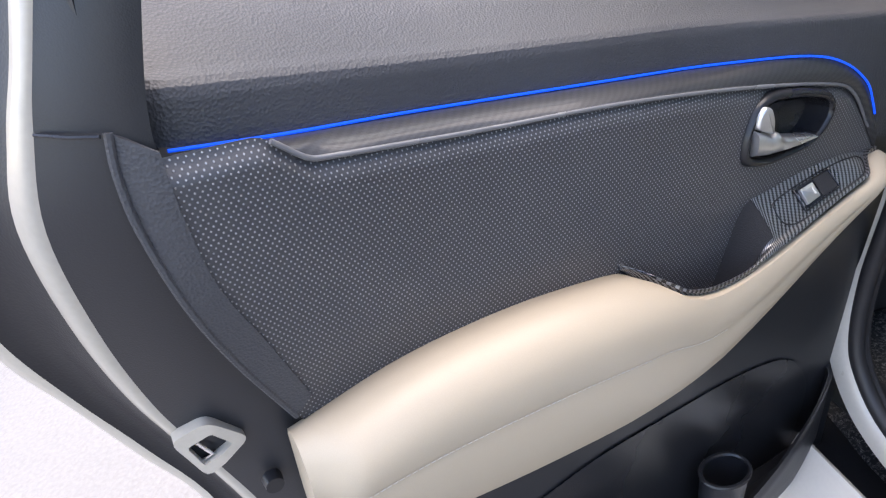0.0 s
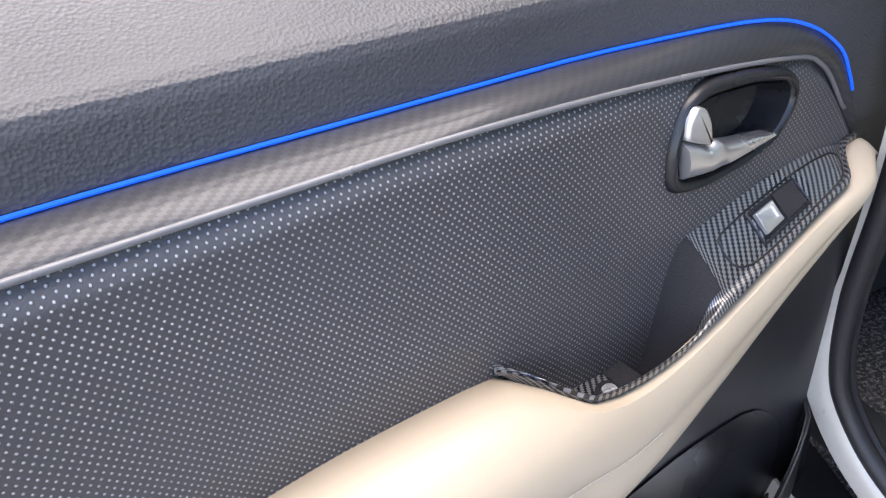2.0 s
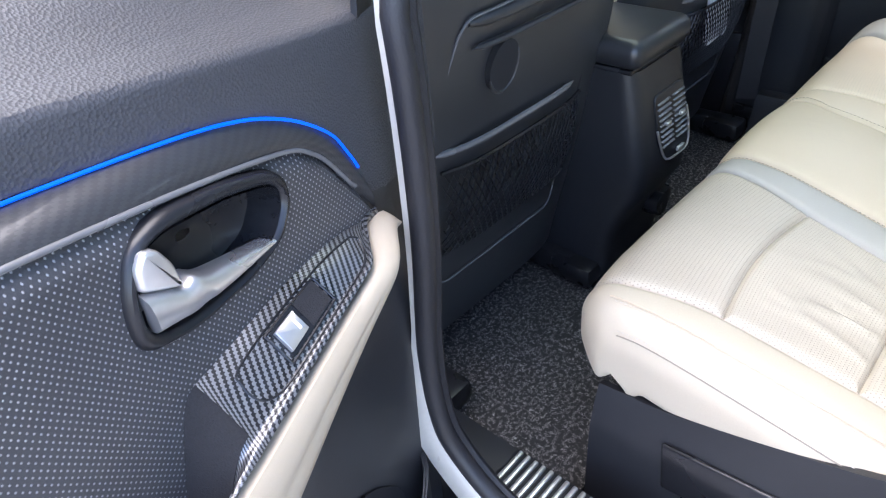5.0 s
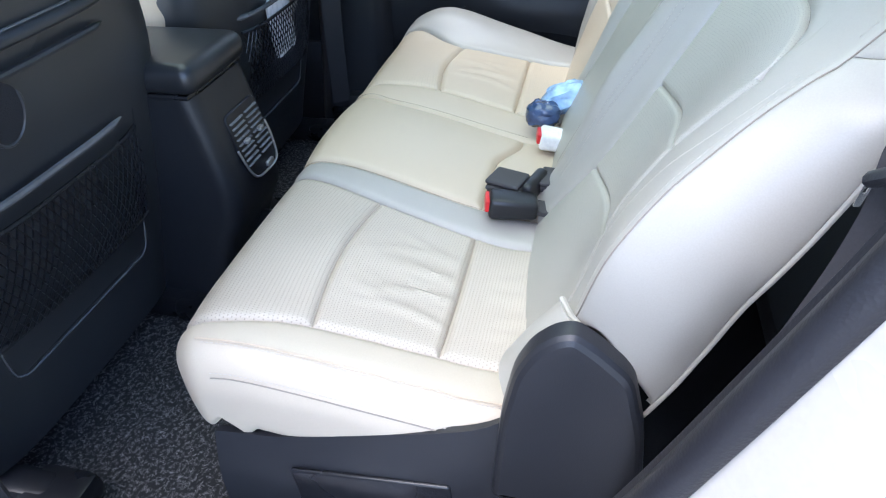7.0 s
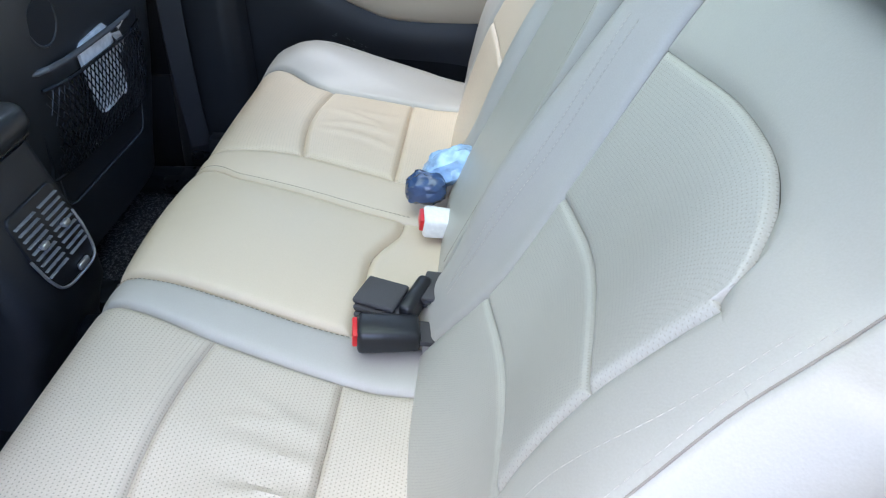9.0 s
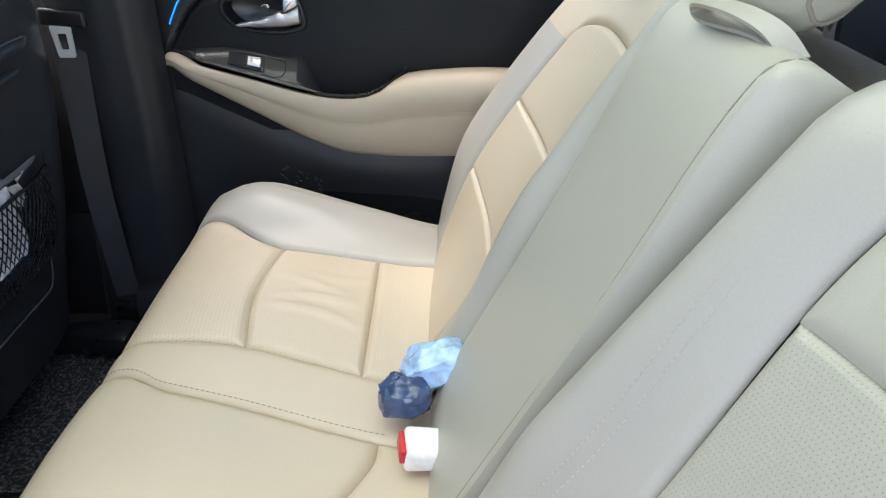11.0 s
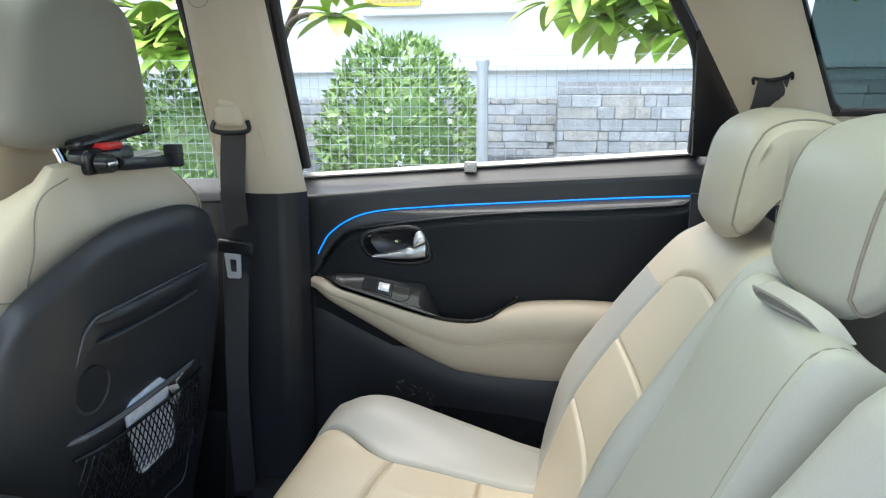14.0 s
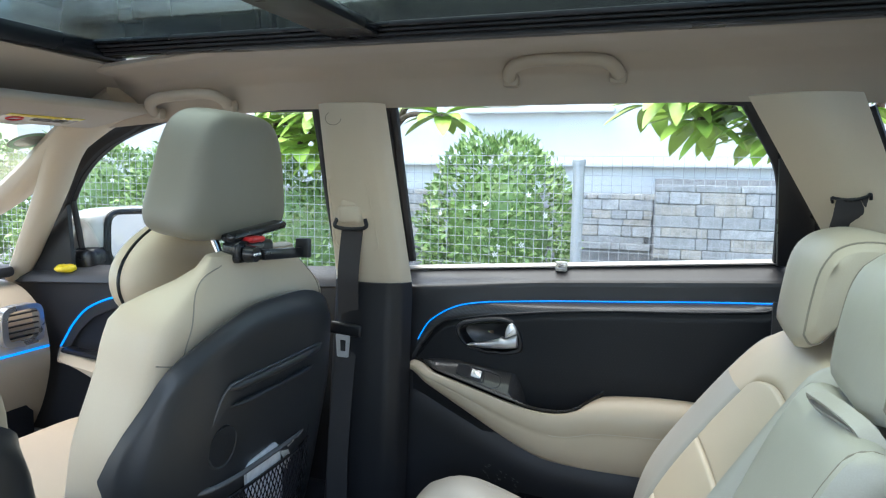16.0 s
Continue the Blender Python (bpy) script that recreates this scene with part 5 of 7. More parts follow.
    # wheel-arch trim behind the door opening
    part("wheel_arch_trim", grid(lambda y, z, s=s: (s * (0.615 + 0.02 * math.sin(z * 6)), y, z), list(np.linspace(-1.1, -0.66, 14)), list(np.linspace(0.28, 0.98, 14)), 0.01), BLACK, body)

# closed right door's window: run channel, sill strip, blind hook, glass
side_win = thing("window_1", (0.66, -0.32, 1.0), "closed rear side window with grey rubber frame", "window", kind="structure")
wp = smooth_path([(0.032, 0.985), (0.034, 1.158), (0.033, 1.294), (0.02, 1.312), (-0.283, 1.321), (-0.566, 1.308), (-0.614, 1.286), (-0.669, 1.202), (-0.683, 1.115), (-0.687, 1.028)], 5)
part("window_frame", tube([(winx(z) + 0.006, y + (0.004 if y > 0 else -0.004), z + 0.004) for y, z in wp], 0.009, 8), RUBBER, side_win)
part("frame_return", tube([(winx(z) + 0.004, y + (0.020 if y > 0.03 else 0.0), z + 0.022 * step(1.25, 1.32, z)) for y, z in wp], 0.011, 8, 0.8), RUBBER, side_win)
part("window_pane", grid(lambda a, t: (winx(0.97 + 0.36 * t) + 0.010, 0.05 - 0.76 * a, 0.97 + 0.36 * t), list(np.linspace(0, 1, 6)), list(np.linspace(0, 1, 5)), 0.004), GLASS, side_win)
part("window_sill", grid(lambda y, q: (0.768 + 0.012 * q, y, SILL(-y) - 0.001 + 0.006 * q ** 0.5), list(np.linspace(0.064, -0.699, 20)), [0, 0.3, 0.7, 1.0], 0.004), mat("pale_sill_strip", (0.48, 0.46, 0.44), 0.4), side_win, "pale grey window sill strip")
hook = thing("blind_hook", (0.765, -0.293, 0.990), "small cream plastic window blind hook", "hook")
part("hook_body", rbox((0.764, -0.293, 0.996), (0.012, 0.024, 0.020), 0.003), PAINT, hook)
for k in range(3):
    part("hook_rib", rbox((0.757, -0.293, 0.992 + 0.004 * k), (0.003, 0.016, 0.0015), 0), SILVER, hook)
for ob in scene.objects:
    if ob.type == "MESH" and ob.data.materials and ob.data.materials[0] in (GLASS, PRIVACY):
        ob.visible_shadow = False

# roof
roof = thing("ceiling", (0, 0, 1.40), "beige woven headliner round a panoramic sunroof", "headliner", kind="structure")
for s in (-1, 1):
    def rail(y, q, s=s):
        prof = ((0.445, 1.392), (0.455, 1.387), (0.50, 1.384), (0.545, 1.373), (0.578, 1.350), (0.590, 1.326), (0.600, 1.300))
        k = q * 6
        i = min(int(k), 5)
        x, z = (prof[i][j] + (prof[i + 1][j] - prof[i][j]) * (k - i) for j in (0, 1))
        return (s * x, y, z - 0.075 * max(0.0, y - 0.25) - 0.03 * max(0.0, -y - 0.6))
    part("headliner_side", grid(rail, list(np.linspace(-1.4, 0.72, 50)), list(np.linspace(0, 1, 31)), 0.008), HEADLINER, roof)
    # sunroof edge: black ribbed frame
    for k in range(3):
        part("sunroof_frame_rib", rbox((s * (0.434 - 0.007 * k), -0.19, 1.391 + 0.006 * k), (0.010, 1.46, 0.005), 0.002), RUBBER, roof)
    part("sunroof_frame_back", rbox((s * 0.447, -0.19, 1.402), (0.030, 1.50, 0.030), 0.003), SMOOTH, roof)
    part("sunroof_frame", rbox((s * 0.430, -0.19, 1.410), (0.045, 1.50, 0.008), 0.003), SMOOTH, roof)
part("headliner_front", grid(lambda x, q: (x, 0.545 + 0.42 * q, 1.380 + 0.010 * (1 - (x / 0.6) ** 2) - 0.065 * min(1.0, q * 2.2) - 0.03 * q), list(np.linspace(-0.6, 0.6, 30)), list(np.linspace(0, 1, 12)), 0.01), HEADLINER, roof)
part("headliner_rear", grid(lambda x, q: (x, -0.92 - 0.7 * q, 1.385 - 0.08 * q), list(np.linspace(-0.6, 0.6, 8)), [0, 0.5, 1], 0.01), HEADLINER, roof)
part("sunroof_front_frame", rbox((0, 0.555, 1.398), (0.98, 0.06, 0.036), 0.008), SMOOTH, roof)
part("sunroof_crossbar", rbox((0, 0.0, 1.404), (0.88, 0.09, 0.020), 0.008), SMOOTH, roof, "black sunroof crossbar")
part("sunroof_pane", rbox((0, -0.18, 1.418), (0.94, 1.50, 0.005), 0.001), ROOFGLASS, roof, "tinted sunroof glass")
part("roof_skin", grid(lambda x, y: (x, y, 1.50 - 0.06 * (x / 0.6) ** 2), [-0.66, -0.55, -0.45], list(np.linspace(-1.6, 1.0, 8)), 0.01), PAINT, roof)
part("roof_skin", grid(lambda x, y: (x, y, 1.50 - 0.06 * (x / 0.6) ** 2), [0.45, 0.55, 0.66], list(np.linspace(-1.6, 1.0, 8)), 0.01), PAINT, roof)


ROOF_TRIM = mat("taupe_roof_plastic", (0.43, 0.37, 0.29), 0.55, grain=0.2, scale=800, vary=0.06)


def grab_handle(y, x, z, slope):
    g = thing("grab_handle", (x, y, z), "beige plastic ceiling grab handle", "grab handle", "grab handles")
    h = 0.090
    dz = lambda k: -slope * k
    pts = [(x + 0.012, y + h, z + dz(h) - 0.020), (x - 0.004, y + h, z + dz(h) - 0.011), (x - 0.022, y + h - 0.012, z + dz(h)), (x - 0.030, y + 0.05, z + 0.006 + dz(0.05)), (x - 0.032, y, z + 0.007), (x - 0.030, y - 0.05, z + 0.006 + dz(-0.05)), (x - 0.022, y - h + 0.012, z + dz(-h)), (x - 0.004, y - h, z + dz(-h) - 0.011), (x + 0.012, y - h, z + dz(-h) - 0.020)]
    part("grip", tube(smooth_path(pts, 6), 0.0118, 12, 0.8), ROOF_TRIM, g)
    for e in (h, -h):
        part("mount", rbox((x + 0.012, y + e, z + dz(e) - 0.018), (0.022, 0.030, 0.026), 0.008), ROOF_TRIM, g)
grab_handle(-0.312, 0.572, 1.360, 0.0)
grab_handle(0.445, 0.565, 1.318, 0.07)
for y, z in ((0.098, 1.276), (-0.700, 1.262)):
    cl = thing("airbag_tag", (0.59, y, z), "small oval embossed mark on beige trim", "trim badge")
    part("oval", tube([(bowx(z) - 0.034 - (0.002 if y > 0 else -0.002), y + 0.016 * math.cos(k), z + 0.012 * math.sin(k)) for k in np.linspace(0, 2 * math.pi, 33)], 0.0006, 5), SEAM, cl)

# ---- seat belts ----
def belt(y_top, y_mid, y_low, x_top, z_top, name):
    b = thing("seat_belt", (0.62, y_low, 0.33), "dark grey seat belt hanging with its chrome tongue", "seat belt")
    top = Vector((x_top, y_top, z_top))
    part("adjuster_panel", ring_plate(rounded([(-0.052, -0.060), (0.046, -0.060), (0.042, 0.082), (-0.042, 0.082)], 0.014), rounded([(-0.048, -0.056), (0.042, -0.056), (0.038, 0.078), (-0.038, 0.078)], 0.012), lambda a, c, h: (bowx(top.z + c) - 0.0325 - h, top.y + a, top.z + c), 0.002), PILLAR, b)
    part("belt_guide", join(rbox(top + Vector((-0.024, 0, 0.012)), (0.030, 0.050, 0.036), 0.010, None, 3), rbox(top + Vector((-0.022, 0, 0.034)), (0.026, 0.036, 0.016), 0.006, None, 3)), PILLAR, b, "beige belt guide cover")
    part("guide_loop", tube(smooth_path([top + Vector((-0.024, 0.030, 0.004)), top + Vector((-0.028, 0.032, -0.012)), top + Vector((-0.03, 0.0, -0.016)), top + Vector((-0.028, -0.032, -0.012)), top + Vector((-0.024, -0.030, 0.004))], 6), 0.004, 8), SMOOTH, b)
    pts = smooth_path([top + Vector((-0.018, 0, -0.014)), Vector((x_top - 0.010, (y_top + y_mid) / 2, (z_top + 0.86) / 2)), Vector((0.628, y_mid, 0.86)), Vector((0.600, (y_mid + y_low) / 2, 0.60)), Vector((0.612, y_low, 0.34))], 8)
    part("webbing", ribbon(pts, (0.05, 1, 0), 0.047, 0.0015), WEBBING, b)
    tz = 0.865
    tp = np.array(min(pts, key=lambda p: abs(p[2] - tz)))
    t0 = Vector(tp) + Vector((-0.006, 0, 0))
    part("tongue_grip", rbox(t0, (0.014, 0.072, 0.026), 0.006, Matrix.Rotation(radians(4), 4, "X"), 3), SMOOTH, b, "dark plastic tongue grip")
    def tg(a, bb, h):
        return (t0.x - 0.002 - h, t0.y + 0.006 + a, t0.z + bb)
    part("tongue", ring_plate(rounded([(-0.016, -0.010), (0.016, -0.010), (0.013, -0.058), (-0.013, -0.058)], 0.003), rounded([(-0.007, -0.022), (0.007, -0.022), (0.006, -0.046), (-0.006, -0.046)], 0.002), tg, 0.003), STEEL, b, "silver tongue with a slot")
    part("anchor", rbox((0.613, y_low, 0.335), (0.03, 0.05, 0.03), 0.006), SMOOTH, b)
    return b
belt(0.090, 0.118, 0.135, 0.612, 1.085, "front")

# rear belt through the rear pillar's slot
rb = thing("seat_belt", (0.58, -0.80, 1.0), "dark grey rear seat belt through a pillar slot", "seat belt")
def on_rear_pillar(y, z, h=0.0):
    t = (z - 0.98) / 0.325
    y0, y1 = -0.80 + 0.199 * t, -0.90 + 0.152 * t
    return (bowx(z) - 0.030 * math.sin(math.pi * min(1, max(0, (y0 - y) / (y0 - y1)))) - 0.005 - h, y, z)
smile = smooth_path([(-0.709, 1.164), (-0.722, 1.160), (-0.748, 1.154), (-0.770, 1.158), (-0.789, 1.162), (-0.786, 1.146), (-0.775, 1.134), (-0.751, 1.127), (-0.729, 1.129), (-0.714, 1.146), (-0.709, 1.164)], 4)
# The slot's inner shade is a thin dark plate on the pillar.
part("belt_slot", prism([tuple(p) for p in smile[:-1]], lambda a, c, h: on_rear_pillar(a, c, h), 0.0015), SEAM, rb, "shadowed belt slot")
part("slot_surround", tube([on_rear_pillar(a, c, 0.001) for a, c in smile], 0.0045, 8), PILLAR, rb, "beige slot surround")
part("slot_bar", tube(smooth_path([on_rear_pillar(-0.728, 1.144, 0.006), on_rear_pillar(-0.726, 1.151, 0.008), on_rear_pillar(-0.733, 1.150, 0.010), on_rear_pillar(-0.751, 1.149, 0.010), on_rear_pillar(-0.768, 1.154, 0.010), on_rear_pillar(-0.774, 1.158, 0.008), on_rear_pillar(-0.776, 1.150, 0.006)], 5), 0.0026, 8), SMOOTH, rb)
part("webbing", ribbon(smooth_path([on_rear_pillar(-0.751, 1.152, 0.007), on_rear_pillar(-0.749, 1.125, 0.013), on_rear_pillar(-0.748, 1.095, 0.020), (0.53, -0.748, 1.03), (0.52, -0.745, 0.95)], 6), (0.1, -1, 0.12), 0.043, 0.0015), WEBBING, rb)
# near belt behind the left backrest
lb = thing("seat_belt", (-0.60, -0.62, 0.36), "dark grey seat belt running down beside the backrest", "seat belt")
part("webbing", ribbon(smooth_path([(-0.575, -0.80, 1.16), (-0.580, -0.70, 1.03), (-0.582, -0.646, 0.93), (-0.582, -0.642, 0.87), (-0.578, -0.634, 0.81), (-0.572, -0.612, 0.71), (-0.562, -0.580, 0.60), (-0.56, -0.56, 0.40)], 8), (-0.45, -0.85, -0.25), 0.045, 0.0015), WEBBING, lb)
part("tongue_grip", tube(smooth_path([(-0.578, -0.618, 0.898), (-0.588, -0.626, 0.908), (-0.592, -0.646, 0.915), (-0.592, -0.676, 0.918)], 5), [0.004] + [0.0075] * 14 + [0.006], 10, 0.6), BLACK, lb, "black plastic tongue grip")
part("tongue", ring_plate(rounded([(-0.006, 0.0), (0.006, 0.0), (0.005, -0.024), (-0.005, -0.024)], 0.002), rounded([(-0.002, -0.008), (0.002, -0.008), (0.002, -0.014), (-0.002, -0.014)], 0.0006), lambda a, b, h: Vector((-0.582, -0.618, 0.904)) + float(a) * Vector((-0.1, -0.3, 0.1)) + float(b) * Vector((-0.02, -0.1, 0.75)) + float(h) * Vector((-0.9, 0.3, 0.1)), 0.0025), CHROME, lb, "silver tongue")


def buckle(at, heading, tilt, shell, label, lname):
    """A belt buckle: case, red press button, stalk."""
    b = thing("belt_buckle", at, label, "belt buckle", "belt buckles")
    m = Matrix.Translation(at) @ Matrix.Rotation(radians(heading), 4, "Z") @ Matrix.Rotation(radians(tilt), 4, "X")
    body_ = rbox((0, -0.030, 0), (0.036, 0.064, 0.024), 0.006, None, 3)
    for v in body_.verts:
        v.co.z *= 1.0 + 0.25 * step(-0.062, -0.01, v.co.y)
    bmesh.ops.transform(body_, matrix=m, verts=body_.verts)
    cs = part("case", body_, shell, b)
    r_ = rbox((0, 0.003, 0.002), (0.028, 0.007, 0.016), 0.002)
    bmesh.ops.transform(r_, matrix=m, verts=r_.verts)
    part("press_button", r_, RED, cs, "red press button")
    st = ribbon([(0, -0.055, 0), (0, -0.08, -0.004), (0, -0.11, -0.015)], (1, 0, 0), 0.030, 0.006)
    bmesh.ops.transform(st, matrix=m, verts=st.verts)
    part("stalk", st, WEBBING, b)
buckle((-0.168, -0.372, 0.600), 11, 6, SMOOTH, "black seat-belt buckle with red button on the cushion", "a")
buckle((0.035, -0.418, 0.596), 8, 10, mat("white_plastic", (0.75, 0.73, 0.68), 0.4), "white-wrapped seat-belt buckle with red button", "b")
fb = thing("folded_belt", (-0.12, -0.40, 0.59), "folded dark lap belt lying on the cushion", "seat belt")
rz = Matrix.Rotation(radians(-18), 4, "Z")
for k in range(3):
    part("belt_fold", rbox((-0.122 + 0.002 * k, -0.394 + 0.003 * k, 0.594 + 0.0075 * k), (0.050 - 0.004 * k, 0.056 - 0.004 * k, 0.0072), 0.0035, rz, 3), WEBBING, fb)
part("strap_keeper", rbox((-0.116, -0.424, 0.600), (0.058, 0.016, 0.030), 0.006, rz, 3), SMOOTH, fb, "dark elastic keeper")
for k in range(3):
    part("belt_fold", rbox((-0.100, -0.452, 0.594 + 0.006 * k), (0.046, 0.045, 0.0056), 0.0026, Matrix.Rotation(radians(-18 + 6 * k), 4, "Z"), 2), WEBBING, fb)
PLASTIC_BAG = mat("blue_white_plastic_wrap", (0.35, 0.52, 0.75), 0.15, grain=0.6, scale=60, vary=0.5, coarse=40, coat=0.6)
NAVY = mat("navy_plastic_wrap", (0.03, 0.06, 0.14), 0.2, grain=0.5, scale=60, vary=0.4, coarse=40, coat=0.6)
bag = thing("wrapped_buckle", (0.12, -0.43, 0.59), "crumpled blue and white plastic wrap over a buckle", "plastic wrap")
def crumple(x, y, z):
    k = 1 + 0.22 * noise.noise((x * 2.3 + 3, y * 2.3, z * 2.3)) + 0.10 * noise.noise((x * 7, y * 7 + 5, z * 7))
    return x * k, y * k, z * k
part("wrap", pillow((0.125, -0.445, 0.622), (0.050, 0.075, 0.045), Matrix.Rotation(radians(-25), 3, "X"), 0.8, 30, 20, crumple), PLASTIC_BAG, bag)
part("wrap_lower", pillow((0.095, -0.415, 0.606), (0.046, 0.055, 0.040), None, 0.8, 26, 18, crumple), NAVY, bag, "navy lower part of the wrap")

# ---- front seats ----
def front_seat(cx, yr, hook_at):
    s = thing("front_seat", (cx, yr + 0.3, 0.28), "front car seat with cream leather and a black backrest shell", "car seat", "front seats")
    up = np.array((0, -0.19, 0.98))
    nn = np.array((0, -0.98, -0.19))
    P = lambda a, c, h: np.array((cx + a, yr, 0.70)) + up * c + nn * h
    half = lambda c: 0.260 - 0.032 * step(0.05, 0.21, c) - 0.036 * step(0.20, 0.33, c) - 0.045 * step(0.27, 0.36, c) - 0.03 * step(-0.1, -0.35, c)
    # cushioned back: loft of slices up the seat
    rings = []
    for c in np.linspace(-0.34, 0.345, 36):
        w = half(c)
        top = step(0.25, 0.345, c)
        th0, th1 = -0.02 - 0.035 * top, -0.125 + 0.045 * top
        ring = []
        for k in range(40):
            ph = 2 * math.pi * k / 40
            sx, sy = math.copysign(abs(math.cos(ph)) ** 0.45, math.cos(ph)), math.copysign(abs(math.sin(ph)) ** 0.55, math.sin(ph))
            a = sx * w * (1 - 0.25 * top)
            h = (th0 + th1) / 2 + sy * (th0 - th1) / 2
            if sy < 0:
                h -= 0.045 * (abs(a) / w) ** 3 * (1 - top)
            ring.append(P(a, c, h))
        rings.append(ring)
    def rear_face(a, c):
        top = step(0.25, 0.345, c)
        th0, th1 = -0.02 - 0.035 * top, -0.125 + 0.045 * top
        cosv = min(1.0, abs(a) / (half(c) * (1 - 0.25 * top))) ** (1 / 0.45)
        return P(a, c, (th0 + th1) / 2 + math.sqrt(max(0.0, 1 - cosv * cosv)) ** 0.55 * (th0 - th1) / 2 + 0.0008)
    for sg in (-1, 1):
        q = smooth_path([(0.190, 0.19), (0.185, 0.235), (0.165, 0.285), (0.130, 0.318), (0.095, 0.332)], 6)
        part("back_seam", tube([rear_face(sg * a, c) for a, c in q], 0.0010, 6), SEAM, s)
        part("back_seam", tube([rear_face(sg * a, 0.205 + 0.10 * (a - 0.185)) for a in np.linspace(0.186, 0.222, 8)], 0.0010, 6), SEAM, s)
    part("back_cushion", loft(rings), LEATHER, s, "cream leather back", smooth=60)
    # shell
    def top_c(a):
        k = abs(a)
        return 0.283 - 0.085 * min(k, 1.0) ** 3.2 - 1.0 * max(0.0, k - 1.0)
    def shell(a, q):
        c = -0.36 + (top_c(a) + 0.36) * q
        w = half(c) + 0.003
        k = abs(a)
        x = math.copysign(min(k, 1.0) * w - 0.006 * step(0.9, 1.0, k) + 0.012 * step(1.0, 1.1, k), a)
        return P(x, c, 0.012 - 0.030 * min(k, 1.0) ** 5 - 0.30 * max(0.0, k - 1.0) - 0.012 * step(0.94, 1.0, q))
    part("back_shell", grid(shell, dense(-1.15, 1.15, 50, 0.3), dense(0, 1, 44, 0.8), 0.005, outer=(0, -1, 0)), SHELL, s, "black plastic backrest shell")
    S = lambda a, c, h: P(a, c, 0.010 + h - 0.055 * abs(a / 0.22) ** 4)
    pan = rounded([(-0.140, -0.235), (-0.170, 0.02), (-0.140, 0.155), (-0.125, 0.172), (0.140, 0.172), (0.158, 0.155), (0.165, 0.02), (0.140, -0.235)], 0.02)
    pn = part("back_panel", prism(pan, S, 0.011, 0.005, 3), SHELL, s, "black moulded back panel")
    part("panel_step", tube([S(a, 0.165, 0.010) for a in np.linspace(-0.128, 0.150, 14)], [0.003] + [0.007] * 12 + [0.003], 10), SHELL, pn)
    part("panel_ridge", tube([S(a, 0.134, 0.011) for a in np.linspace(-0.120, 0.115, 14)], [0.001] + [0.0045] * 12 + [0.001], 8), SHELL, pn)
    part("panel_edge", tube([S(a, c, 0.0105) for a, c in (lambda q: q + q[:1])(list(pan))], 0.0016, 6), EDGE, pn)
    hx, hz = hook_at
    # Flat black disc, painted in place of the hook hole's shade.
    part("coat_hook", prism([(hx + 0.026 * math.cos(k), hz + 0.034 * math.sin(k)) for k in np.linspace(0, 2 * math.pi, 24, endpoint=False)], S, 0.0118), FLOORMAT, pn, "round coat-hook recess")
    part("hook_rim", tube([S(hx + 0.026 * math.cos(k), hz + 0.034 * math.sin(k), 0.0115) for k in np.linspace(-2.8, 0.6, 20)], [0.0008] + [0.0022] * 18 + [0.0008], 8), SHELL, pn)
    # pocket: rim bar, frame and net
    part("pocket_rim", tube([S(a, 0.005, 0.013) for a in np.linspace(-0.168, 0.120, 16)], [0.0015] + [0.0045] * 14 + [0.0015], 8), EDGE, s)
    part("pocket_frame", tube(smooth_path([S(-0.165, -0.01, 0.010), S(-0.158, -0.14, 0.012), S(-0.142, -0.170, 0.013), S(0.120, -0.170, 0.013), S(0.145, -0.14, 0.012), S(0.158, 0.0, 0.010)], 6), 0.0045, 8), BLACK, s)
    cords = []
    for k in range(-20, 21):
        for sg in (1, -1):
            q = []
            for j in range(9):
                f = j / 8
                a = 0.0115 * k + (f - 0.5) * 0.075 * sg
                if -0.155 < a < 0.145:
                    q.append(S(a, -0.165 + 0.145 * f, 0.018 + 0.010 * math.sin(f * math.pi)))
            if len(q) > 2:
                cords.append(tube(q, 0.0011, 4))
    cords.append(tube([S(a, -0.020, 0.019) for a in np.linspace(-0.155, 0.145, 12)], 0.003, 6))
    part("pocket_net", join(*cords), SMOOTH, s, "black elastic net pocket")
    # headrest
    hc = P(0, 0.452, -0.145)
    rot = Matrix.Rotation(radians(8), 3, "X")
    def sh(x, y, z):
        return x * (0.91 - 0.19 * z) - 0.03 * (z > 0) * z, y * (1 - 0.1 * z), z + 0.05 * (1 - x * x) * (z > 0)
    h = part("headrest", pillow(hc, (0.262, 0.115, 0.200), rot, 0.42, 40, 26, sh), LEATHER_SHADED, s, "leather headrest with shade in its colour")
    part("piping", tube([Vector(hc) + rot @ Vector((0.124 * math.copysign(abs(math.cos(k)) ** 0.36, math.cos(k)), -0.030 + 0.0 * k, -0.088 + 0.012 * abs(math.cos(k)))) for k in np.linspace(math.pi, 2 * math.pi, 30)], 0.0012, 6), LEATHER_SHADED, h)
    for sx in (-0.06, 0.06):
        part("post", tube([Vector(P(sx, 0.33, -0.08)), Vector(P(sx, 0.40, -0.13))], 0.0065, 10), CHROME, h)
    # seat cushion
    part("seat_cushion", pillow((cx, yr + 0.36, 0.55), (0.50, 0.52, 0.13), Matrix.Rotation(radians(5), 3, "X"), 0.35, 40, 18), LEATHER, s, "cream leather front cushion")
    part("seat_frame", rbox((cx, yr + 0.32, 0.42), (0.42, 0.46, 0.15), 0.03), BLACK, s)
    for sx in (-0.19, 0.19):
        part("seat_rail", rbox((cx + sx, yr + 0.28, 0.315), (0.045, 0.56, 0.05), 0.012), SMOOTH, s)
        part("rail_cap", rbox((cx + sx, yr + 0.0, 0.315), (0.065, 0.09, 0.045), 0.014), SMOOTH, s)
    return S
